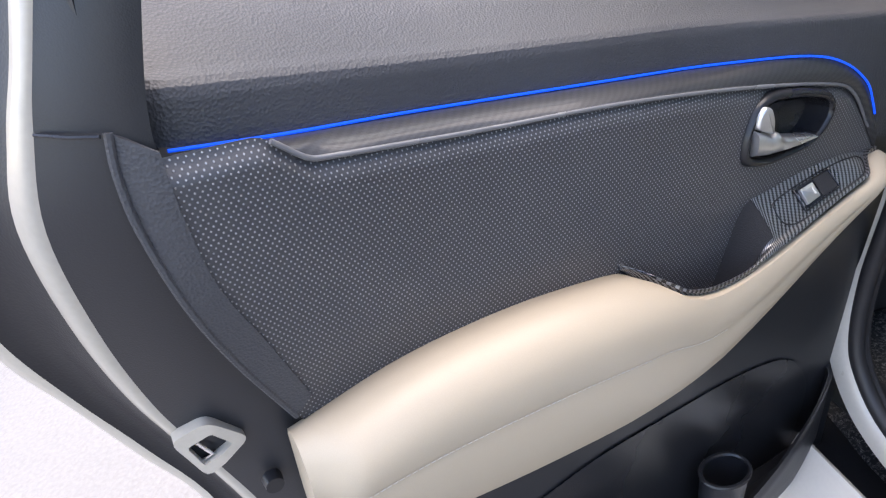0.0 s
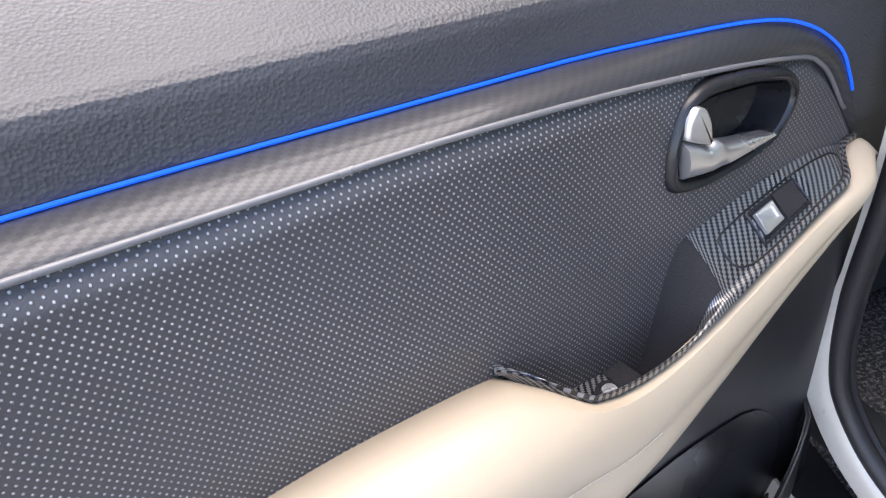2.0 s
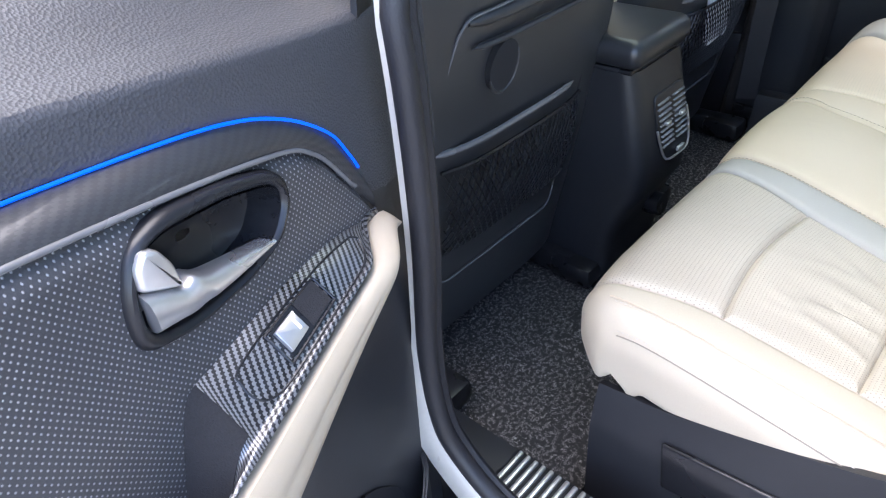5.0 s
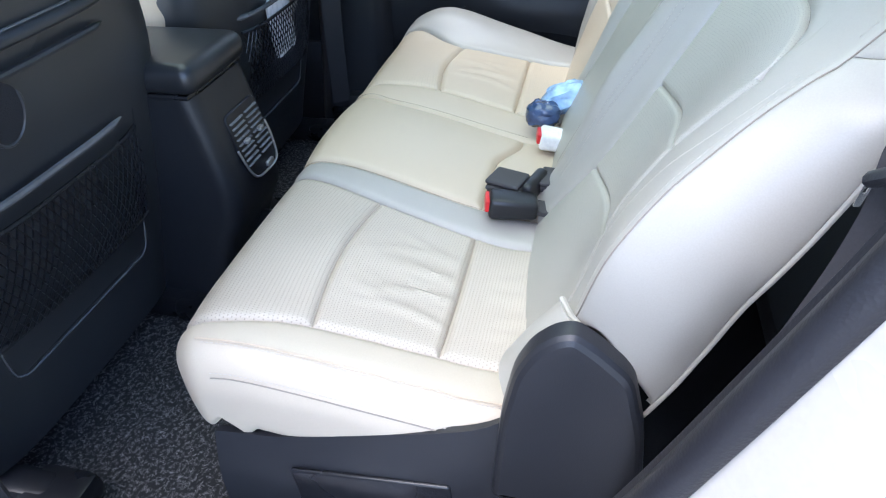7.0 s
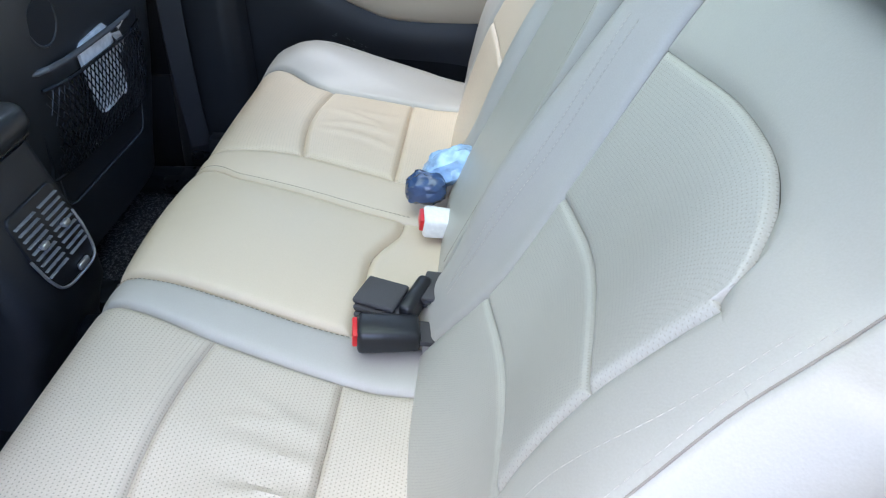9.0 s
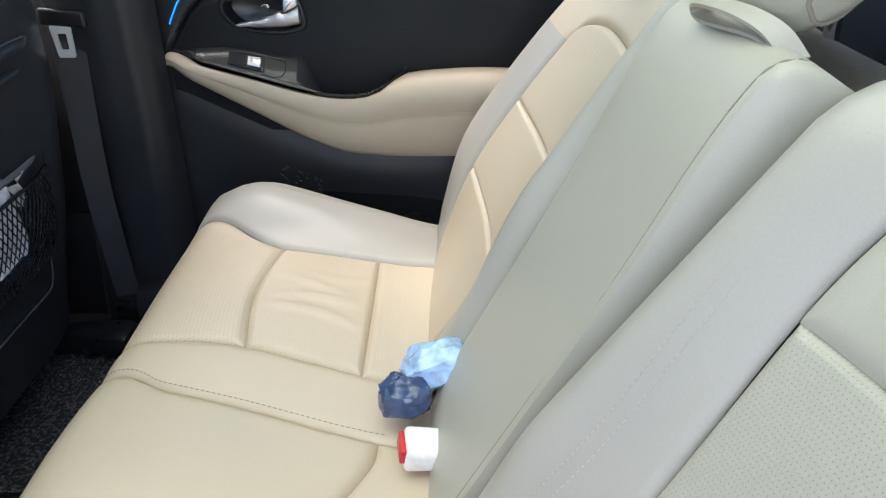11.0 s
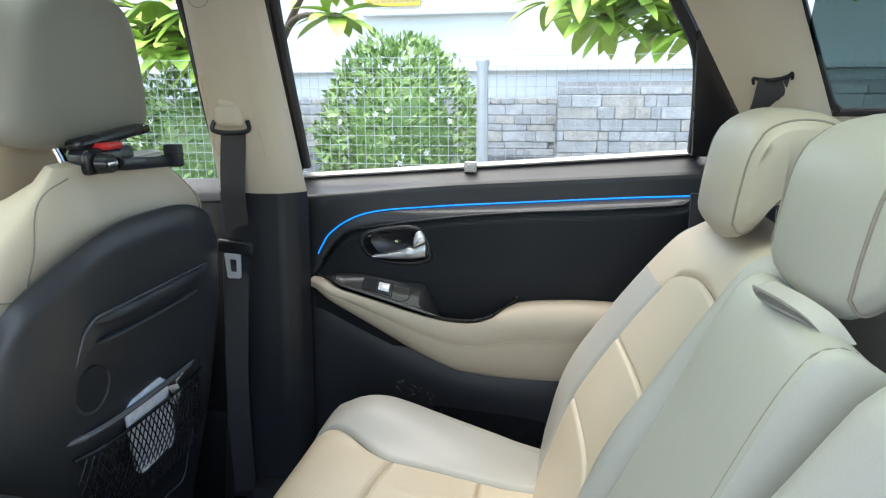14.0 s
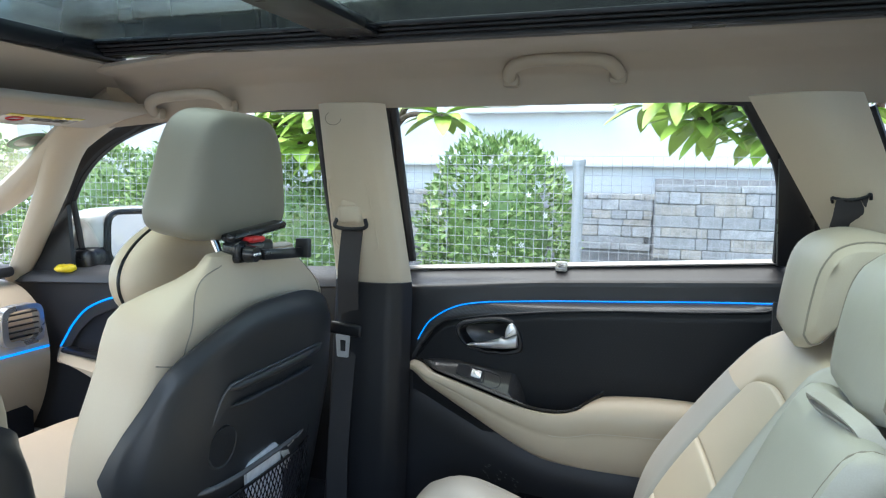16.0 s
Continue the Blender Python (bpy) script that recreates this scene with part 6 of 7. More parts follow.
SR = front_seat(0.352, 0.150, (-0.125, 0.070))
front_seat(-0.320, 0.130, (-0.060, 0.095))

# things on the far front seat
tp = thing("tissue_pack", tuple(SR(0.08, -0.06, 0.01)), "white plastic packet tucked in the seat-back net", "packet")
WRAP = mat("white_plastic_packet", (0.82, 0.82, 0.83), 0.2, grain=0.5, scale=80, vary=0.1, coat=0.5)
part("packet", pillow(SR(0.0, -0.048, 0.014), (0.100, 0.009, 0.120), Matrix.Rotation(radians(-4), 3, "Y"), 0.3, 26, 18, lambda x, y, z: (x, y * (1 + 0.5 * noise.noise((x * 3, z * 3, 2))), z * (1 + 0.10 * noise.noise((x * 4, 1, z * 2))))), WRAP, tp)
part("packet_tail", loft([[SR(0.045 + 0.009 * k, -0.022 + a * (0.6 + 0.25 * k), 0.014 + 0.006 * (-1) ** (k + j)) for j, a in enumerate((-0.022, -0.008, 0.006, 0.022))] for k in range(4)], closed=False, caps=False), WRAP, tp)
ph = thing("phone_holder", (0.36, 0.125, 1.02), "black plastic phone clamp on the headrest posts", "phone holder")
part("clamp", rbox((0.325, 0.140, 1.052), (0.085, 0.036, 0.034), 0.008, Matrix.Rotation(radians(-8), 4, "Z"), 3), SMOOTH, ph)
part("red_pad", rbox((0.325, 0.132, 1.070), (0.034, 0.026, 0.009), 0.003), RED, ph, "red clamp pad")
part("arm", rbox((0.385, 0.112, 1.042), (0.125, 0.012, 0.018), 0.004, Matrix.Rotation(radians(4), 4, "Y"), 2), SMOOTH, ph)
part("jaw", rbox((0.440, 0.108, 1.046), (0.014, 0.026, 0.034), 0.003), BLACK, ph)
part("top_strap", rbox((0.36, 0.150, 1.080), (0.15, 0.028, 0.014), 0.006, Matrix.Rotation(radians(-5), 4, "Y"), 2), SMOOTH, ph)
part("knob", tube([(0.298, 0.122, 1.050), (0.298, 0.106, 1.050)], [0.014, 0.012], 18), SMOOTH, ph)
part("knob_slot", rbox((0.298, 0.105, 1.050), (0.018, 0.004, 0.005), 0.001), SILVER, ph)
nk = thing("neck_pillow", (0.325, 0.30, 0.95), "cream leather neck cushion with dark piping strapped to the headrest", "cushion")
nrot = Matrix.Rotation(radians(-24), 3, "Y")
nc = Vector((0.328, 0.305, 1.022))
part("cushion", pillow(nc, (0.225, 0.10, 0.138), nrot, 0.85, 32, 20), LEATHER, nk)
part("piping", tube([nc + nrot @ Vector((0.1125 * math.copysign(abs(math.cos(k)) ** 0.85, math.cos(k)), -0.004, 0.069 * math.copysign(abs(math.sin(k)) ** 0.85, math.sin(k)))) for k in np.linspace(0, 2 * math.pi, 50)], 0.0028, 6), SMOOTH, nk, "dark piping")
part("strap", ribbon([nc + Vector((0.08, -0.035, 0.03)), (0.40, 0.255, 1.068), (0.44, 0.225, 1.070)], (0, 0, 1), 0.026, 0.004), SMOOTH, nk)

# ---- console ----
con = thing("centre_console", (-0.01, 0.3, 0.28), "black plastic centre console with a padded armrest", "centre console")
CX = -0.032
rings = []
for z, y0, w in ((0.27, 0.075, 0.098), (0.40, 0.070, 0.094), (0.45, 0.050, 0.092), (0.48, 0.034, 0.088), (0.54, 0.030, 0.086), (0.63, 0.048, 0.085), (0.690, 0.062, 0.085)):
    poly = rounded([(CX - w, y0), (CX + w, y0), (CX + w, 0.75), (CX - w, 0.75)], 0.03, 5)
    rings.append([(x, y, z) for x, y in poly])
part("console_body", loft(rings), BLACK, con, smooth=50)
part("armrest_pad", join(rbox((CX, 0.237, 0.716), (0.176, 0.37, 0.046), 0.021, None, 5)), PADLEATHER, con, "padded black armrest lid")
part("lid_seam", rbox((CX, 0.24, 0.692), (0.168, 0.35, 0.008), 0.003), SMOOTH, con)
vf = lambda a, b, h: (CX + 0.012 + 0.70 * a, 0.029 + (max(0.0, 0.014 + 0.74 * b) / 0.1) * 0.022 - h, 0.553 + 0.69 * b)
vent = part("air_vent", prism(rounded([(-0.068, 0.02), (-0.050, -0.022), (0.0, -0.034), (0.060, -0.028), (0.072, 0.02), (0.070, 0.128), (-0.066, 0.128)], 0.016), vf, 0.006, 0.002), SMOOTH, con, "black rear air vent")
part("vent_rim", tube(smooth_path([vf(-0.070, 0.05, 0.005), vf(-0.062, 0.0, 0.006), vf(-0.045, -0.026, 0.007), vf(0.0, -0.036, 0.007), vf(0.058, -0.030, 0.007), vf(0.073, 0.02, 0.006), vf(0.074, 0.06, 0.005)], 6), 0.002, 6), SILVER, vent)
for sx in (-0.032, 0.036):
    for k in range(9):
        part("vent_slat", rbox(vf(sx, 0.008 + 0.0125 * k, 0.0070), (0.040, 0.005, 0.0010), 0.0004, Matrix.Rotation(radians(20), 4, "X")), EDGE, vent)
    part("vent_tab", rbox(vf(sx, 0.058, 0.010), (0.013, 0.008, 0.007), 0.002), SILVER, vent)
part("vent_wheel", rbox(vf(0.02, -0.022, 0.008), (0.022, 0.006, 0.009), 0.002), SILVER, vent)
part("power_socket", tube([(CX + 0.025, 0.066, 0.415), (CX + 0.025, 0.038, 0.418)], [0.022, 0.020], 20), SMOOTH, con, "round black power socket cap")

# ---- front doors and dash ----
fd = thing("car_door", (0.69, 0.7, 0.30), "closed front car door with dark trim and a cream armrest", "car door")
FSILL = lambda y: 0.968 - 0.055 * y
part("door_panel", grid(lambda y, q: (0.700 + 0.012 * q, y, 0.30 + (FSILL(y) - 0.32) * q), list(np.linspace(0.14, 1.25, 20)), list(np.linspace(0, 1, 16)), 0.01), BLACK, fd)
part("upper_trim", grid(lambda y, q: (0.696 + 0.070 * q - 0.010 * math.sin(q * math.pi), y, FSILL(y) - 0.030 + 0.028 * q ** 0.5), list(np.linspace(0.14, 1.25, 10)), list(np.linspace(0, 1, 8)), 0.012), PAD, fd)
fl = [(0.963, 0.725), (0.945, 0.750), (0.915, 0.790), (0.870, 0.830), (0.80, 0.860), (0.74, 0.870), (0.55, 0.878), (0.30, 0.885)]
part("light_line", tube([(0.686, y, z) for y, z in smooth_path(fl, 6)], 0.0025, 8), BLUE_FAR, fd, "glowing blue light line")
part("carbon_strip", grid(lambda t, q: (0.690, *(np.array([np.interp(t, np.linspace(0, 1, 8), [p[i] for p in fl]) for i in (0, 1)]) + np.array((-0.012 * q, -0.024 * q)))), list(np.linspace(0, 1, 40)), [0, 0.5, 1], 0.003), STRIP, fd)
secs = []
for y in np.linspace(0.975, 0.25, 24):
    t = 0.720 - 0.035 * step(0.95, 0.6, y)
    lo = t - 0.012 - 0.13 * step(0.97, 0.55, y)
    o = 0.07 * step(0.99, 0.90, y) + 0.004
    secs.append([(0.70, y, t), (0.70 - o * 0.6, y, t + 0.003), (0.70 - o, y, t - 0.015), (0.70 - o, y, (t + lo) / 2), (0.70 - o * 0.6, y, lo), (0.70, y, lo)])
part("armrest", loft(secs), ARM_LEATHER, fd, "cream padded armrest")
part("switch_plate", prism(rounded([(0.93, 0.655), (0.93, 0.69), (0.62, 0.69), (0.62, 0.65)], 0.015), lambda a, b, h: (b - 0.005, a, 0.722 - 0.06 * (0.93 - a) + h), 0.008, 0.003), SMOOTH, fd)
part("window_switch", rbox((0.668, 0.775, 0.722), (0.020, 0.030, 0.010), 0.003), SILVER, fd)
hb2 = part("handle_bezel", prism(rounded([(0.80, 0.815), (0.78, 0.835), (0.66, 0.835), (0.66, 0.775), (0.76, 0.775)], 0.02), lambda a, b, h: (0.700 - h, a, b), 0.010, 0.004), SMOOTH, fd)
part("door_lever", rbox((0.682, 0.72, 0.790), (0.012, 0.11, 0.012), 0.005), SILVER, hb2, "silver door lever")
part("window_pane", grid(lambda y, t: (winx(0.9 + 0.4 * t) + 0.010, y, 0.90 + 0.40 * t), list(np.linspace(0.18, 0.96, 5)), [0, 0.5, 1.0], 0.004), GLASS, fd).visible_shadow = False
wf = smooth_path([(0.217, 0.93), (0.219, 1.093), (0.216, 1.294), (0.237, 1.308), (0.53, 1.302), (0.74, 1.251), (0.88, 1.175), (0.968, 1.090), (1.05, 0.985), (1.125, 0.88)], 5)
part("window_frame", tube([(winx(z) + 0.004, y - (0.006 if y < 0.23 else 0.0), z + 0.006) for y, z in wf], 0.013, 8), RUBBER, fd)
part("frame_return", tube([(winx(z) - 0.012, y - (0.030 if y < 0.23 else 0.0), z + 0.026 * step(1.25, 1.30, z) + 0.012 * step(0.6, 0.8, y)) for y, z in wf], 0.016, 8, 0.7), RUBBER, fd)
part("window_divider", tube([(0.742, 0.962, 1.095), (0.765, 0.950, 0.90)], 0.008, 8), RUBBER, fd)
mir = thing("wing_mirror", (0.83, 0.93, 0.92), "white door mirror with black inner edge", "car mirror")
mrot = Matrix.Rotation(radians(-8), 3, "Z")
part("mirror_housing", pillow((0.905, 0.965, 0.990), (0.30, 0.13, 0.165), mrot, 0.55, 30, 18), PAINT, mir)
MIRROR = mat("mirror_silver", (0.85, 0.86, 0.87), 0.03, metal=1.0, vary=0.01)
mc = Vector((0.915, 0.897, 0.990))
part("mirror_glass", prism(rounded([(-0.110, -0.055), (0.115, -0.060), (0.12, 0.060), (-0.105, 0.066)], 0.03), lambda a, b, h: mc + mrot @ Vector((a, -h, b)), 0.004), MIRROR, mir)
part("mirror_rim", tube([mc + mrot @ Vector((a, 0.002, b)) for a, b in (lambda q: q + q[:1])(rounded([(-0.118, -0.063), (0.123, -0.068), (0.128, 0.068), (-0.113, 0.074)], 0.035))], 0.008, 8), SMOOTH, mir)
part("mirror_foot", rbox((0.790, 0.945, 0.935), (0.10, 0.07, 0.075), 0.02, None, 3), SMOOTH, mir)
tag = thing("yellow_tag", (0.705, 0.955, 0.912), "small yellow wrapper on the door ledge", "wrapper")
YEL = mat("yellow_film", (0.8, 0.62, 0.02), 0.3, vary=0.2)
part("wrapper", pillow((0.705, 0.955, 0.924), (0.03, 0.05, 0.020), Matrix.Rotation(radians(30), 3, "Z"), 0.7, 18, 12, crumple), YEL, tag)

dash = thing("dashboard", (0, 1.25, 0.60), "cream and black dashboard with a round side vent", "dashboard")
rings = []
for x in np.linspace(-0.66, 0.66, 20):
    rings.append([(x, y, z) for y, z in rounded([(1.00, 0.58), (0.965, 0.70), (0.985, 0.82), (1.06, 0.885), (1.5, 0.92), (1.5, 0.50), (1.08, 0.45)], 0.05, 5)])
part("dash_body", loft(rings), LEATHER, dash, "cream dashboard face")
part("dash_top", rbox((0, 1.32, 0.915), (1.32, 0.50, 0.03), 0.012), PAD, dash)
part("dash_lower", rbox((0, 1.20, 0.52), (1.30, 0.40, 0.24), 0.04), BLACK, dash)
part("side_vent", ring_plate(rounded([(0.53, 0.75), (0.64, 0.75), (0.64, 0.85), (0.53, 0.85)], 0.03), rounded([(0.545, 0.762), (0.628, 0.762), (0.628, 0.838), (0.545, 0.838)], 0.022), lambda a, b, h: (a, 0.985 - h, b), 0.025), SILVER, dash)
for k in range(5):
    part("vent_slat", rbox((0.587, 0.970, 0.772 + 0.014 * k), (0.086, 0.012, 0.003), 0.001), SMOOTH, dash)
part("light_line", tube([(x, 0.962, 0.735) for x in (0.40, 0.5, 0.6, 0.65)], 0.003, 6), BLUE_FAR, dash)
wsh = thing("windscreen", (0, 1.2, 1.1), "sloping glass windscreen", "windscreen", kind="structure")
part("windscreen_glass", grid(lambda x, q: (x, 0.78 + 0.85 * q, 1.293 - 0.36 * q), list(np.linspace(-0.70, 0.70, 8)), [0, 0.5, 1], 0.005), GLASS, wsh).visible_shadow = False
vis = thing("sun_visor", (0.32, 0.82, 1.31), "folded beige sun visor with a warning label", "sun visor")
part("visor_flap", rbox((0.375, 0.660, 1.288), (0.40, 0.19, 0.020), 0.009, Matrix.Rotation(radians(-8), 4, "Z") @ Matrix.Rotation(radians(-9), 4, "X"), 3), HEADLINER, vis)
vm = Matrix.Translation((0.40, 0.660, 1.288)) @ Matrix.Rotation(radians(-8), 4, "Z") @ Matrix.Rotation(radians(-9), 4, "X")
lab = part("warning_label", rbox(vm @ Vector((0.02, 0.03, -0.0108)), (0.15, 0.06, 0.0012), 0, vm.to_3x3().to_4x4()), PAINT, vis, "white and yellow warning label")
part("label_band", rbox(vm @ Vector((0.02, 0.008, -0.0116)), (0.148, 0.016, 0.0012), 0, vm.to_3x3().to_4x4()), YEL, lab)
part("label_mark", tube([vm @ Vector((-0.025 + 0.014 * math.cos(k), 0.036 + 0.014 * math.sin(k), -0.0118)) for k in np.linspace(0, 2 * math.pi, 20)], 0.002, 5), RED, lab)
for k in range(3):
    part("text_bar", rbox(vm @ Vector((0.040, 0.026 + 0.009 * k, -0.0116)), (0.07, 0.0028, 0.001), 0, vm.to_3x3().to_4x4()), SMOOTH, lab)
st = thing("windscreen_sticker", (0.575, 0.90, 1.24), "round green and white sticker on the windscreen", "sticker")
GRN = mat("pale_green_print", (0.35, 0.60, 0.42), 0.5)
W = lambda a, b, h: (0.575 + a, 0.90 + 0.92 * b, 1.242 - 0.39 * b - 0.004 - h)
part("disc", prism([(0.045 * math.cos(k), 0.045 * math.sin(k)) for k in np.linspace(0, 2 * math.pi, 32, endpoint=False)], W, 0.0008), PAINT, st)
part("disc_ring", ring_plate([(0.042 * math.cos(k), 0.042 * math.sin(k)) for k in np.linspace(0, 2 * math.pi, 32, endpoint=False)], [(0.032 * math.cos(k), 0.032 * math.sin(k)) for k in np.linspace(0, 2 * math.pi, 32, endpoint=False)], lambda a, b, h: W(a, b, h + 0.001), 0.0006), GRN, st)
rear_wall = thing("wall_rear", (0, -1.5, 0.7), "dark luggage space behind the bench", "luggage space", kind="structure")
part("tailgate", rbox((0, -1.62, 0.70), (1.36, 0.06, 0.90), 0.02), BLACK, rear_wall)
part("load_floor", rbox((0, -1.15, 0.55), (1.24, 0.90, 0.04), 0.01), FLOORMAT, rear_wall)

# ---- outside ----
PAVE = mat("pale_concrete", (0.20, 0.196, 0.192), 0.85, grain=0.5, scale=90, vary=0.12, coarse=1.5)
ground = thing("ground", (0, 0, 0), "pale concrete paving round the car", "ground", kind="structure")
part("paving", grid(lambda x, y: (x, y, 0.0), [-400, -30, -6, -3, 0, 2.6, 6, 30, 400], [-400, -30, -6, -3, 0, 3, 6, 30, 400]), PAVE, ground, flip=False)
GALV = mat("galvanised_wire", (0.42, 0.43, 0.44), 0.45, metal=0.3, vary=0.1)
fence = thing("wire_fence", (3.0, 0, 0), "welded galvanised wire-mesh fence with round posts", "fence")
def wire(name, a, b, r):
    bm = tube([a, b], r, 5)
    return bm
proto = bpy.data.meshes.new("wire_upright")
bm = wire("w", (0, 0, 0), (0, 0, 1.28), 0.0016)
bm.to_mesh(proto), bm.free()
proto.materials.append(GALV)
for k in range(150):
    w = new("wire", proto)
    w.parent = fence
    w.location = (0.0, -2.3 + 0.05 * k, 0.0)
proto2 = bpy.data.meshes.new("wire_level")
bm = wire("w", (0, -2.3, 0), (0, 5.2, 0), 0.0016)
bm.to_mesh(proto2), bm.free()
proto2.materials.append(GALV)
for k in range(26):
    w = new("wire", proto2)
    w.parent = fence
    w.location = (0.004, 0.0, 0.03 + 0.05 * k)
for y in (-2.2, -0.025, 2.2, 4.4):
    part("post", join(tube([(3.03, y, 0.0), (3.03, y, 1.245)], 0.030, 16), tube([(3.03, y, 1.235), (3.03, y, 1.262), (3.03, y, 1.27)], [0.036, 0.036, 0.026], 16)), GALV, fence, "grey round fence post")
WALLP = mat("white_house_plaster", (0.70, 0.71, 0.73), 0.8, vary=0.04, coarse=2)
STONE = mat("grey_split_stone", (0.34, 0.345, 0.36), 0.85, grain=0.5, scale=60, vary=0.35, coarse=9)
GOLD = mat("gold_painted_iron", (0.72, 0.50, 0.05), 0.4, vary=0.15)
house = thing("house", (6.6, 0.5, 0), "white plastered house with a grey stone plinth", "house")
part("house_wall", rbox((6.9, 1.5, 3.0), (0.5, 14.0, 6.0), 0.01), WALLP, house)
part("wall_ledge", rbox((6.60, 0.9, 1.86), (0.14, 1.6, 0.05), 0.01), WALLP, house)
part("wall_ledge", rbox((6.60, 1.0, 1.30), (0.10, 14.0, 0.06), 0.01), WALLP, house)
MORTAR = mat("grey_mortar", (0.24, 0.24, 0.25), 0.9, grain=0.5, scale=50, vary=0.3, coarse=6)
STONE_WARM = mat("rusty_split_stone", (0.40, 0.375, 0.35), 0.85, grain=0.5, scale=60, vary=0.45, coarse=11)
STONE_PALE = mat("pale_split_stone", (0.42, 0.425, 0.44), 0.85, grain=0.5, scale=60, vary=0.4, coarse=10)
part("plinth_backing", rbox((6.56, 0.5, 0.50), (0.10, 13.5, 1.0), 0.005), MORTAR, house)
part("plinth_backing", rbox((6.26, -3.45, 0.58), (0.60, 6.2, 1.16), 0.005), MORTAR, house)
rng = random.Random(4)
stones = []
for x0, ya, yb, zt in ((6.505, -0.35, 3.6, 1.0), (5.955, -3.4, -0.36, 1.155)):
    z = 0.42
    while z < zt - 0.05:
        h = rng.choice((0.07, 0.09, 0.11))
        h = min(h, zt - z)
        y = ya + rng.uniform(0, 0.1)
        while y < yb - 0.05:
            wd = min(rng.choice((0.10, 0.16, 0.22, 0.30, 0.42)) * rng.uniform(0.85, 1.15), yb - y)
            stones.append((x0, y + wd / 2, z + h / 2, wd - 0.004, h - 0.004))
            y += wd
        z += h
for k, (x0, y, z, wd, h) in enumerate(stones[:300]):
    part("stone", rbox((x0 - rng.uniform(0.0, 0.012), y, z), (0.05, wd, h), 0.006, None, 1), rng.choice((STONE, STONE, STONE_WARM, STONE_PALE)), house)
pan = part("gold_screen", ring_plate([(1.08, 1.93), (1.66, 1.93), (1.66, 2.20), (1.08, 2.20)], [(1.11, 1.96), (1.63, 1.96), (1.63, 2.17), (1.11, 2.17)], lambda a, b, h: (6.62 - h, a, b), 0.04), GOLD, house, "gold ornamental window screen")
for k in range(8):
    yy = 1.145 + 0.065 * k
    part("scroll", tube([(6.59, yy + 0.030 * math.cos(a), 2.065 + 0.095 * math.sin(a)) for a in np.linspace(0, 2 * math.pi, 17)], 0.008, 5), GOLD, pan)
    part("scroll", tube([(6.59, yy + 0.034 + 0.018 * math.cos(a), 2.065 + 0.045 * math.sin(a)) for a in np.linspace(0, 2 * math.pi, 13)], 0.007, 5), GOLD, pan)

LEAF = mat("hedge_leaf", (0.16, 0.27, 0.08), 0.45, vary=0.5, coarse=25)
LEAF2 = mat("young_hedge_leaf", (0.33, 0.45, 0.16), 0.45, vary=0.4, coarse=25)
PETAL = mat("white_petal", (0.80, 0.80, 0.76), 0.6)
TWIG = mat("brown_twig", (0.10, 0.07, 0.045), 0.8, vary=0.3)
BIGLEAF = mat("broad_green_leaf", (0.34, 0.50, 0.08), 0.4, vary=0.35, coarse=8)


def leaves(points, size, rnd, droop=0.3):
    """Many small folded leaves, as one mesh."""
    V, F = [], []
    for p, n in points:
        p, n = Vector(p), Vector(n).normalized()
        d = (n + Vector((rnd.uniform(-1, 1), rnd.uniform(-1, 1), rnd.uniform(-0.7, 0.9)))).normalized()
        s = d.cross(Vector((rnd.uniform(-1, 1), rnd.uniform(-1, 1), rnd.uniform(-1, 1)))).normalized()
        u = d.cross(s)
        L = size * rnd.uniform(0.6, 1.3)
        w = L * 0.22
        q = len(V)
        V += [p, p + d * L * 0.5 + s * w + u * w * 0.3, p + d * L * 0.55, p + d * L * 0.5 - s * w + u * w * 0.3, p + d * L - u * L * droop * 0.4]
        F += [(q, q + 1, q + 2), (q, q + 2, q + 3), (q + 1, q + 4, q + 2), (q + 2, q + 4, q + 3)]
    me = bpy.data.meshes.new("leaf_mass")
    me.from_pydata([tuple(v) for v in V], [], F)
    bm = bmesh.new()
    bm.from_mesh(me)
    bpy.data.meshes.remove(me)
    return bm


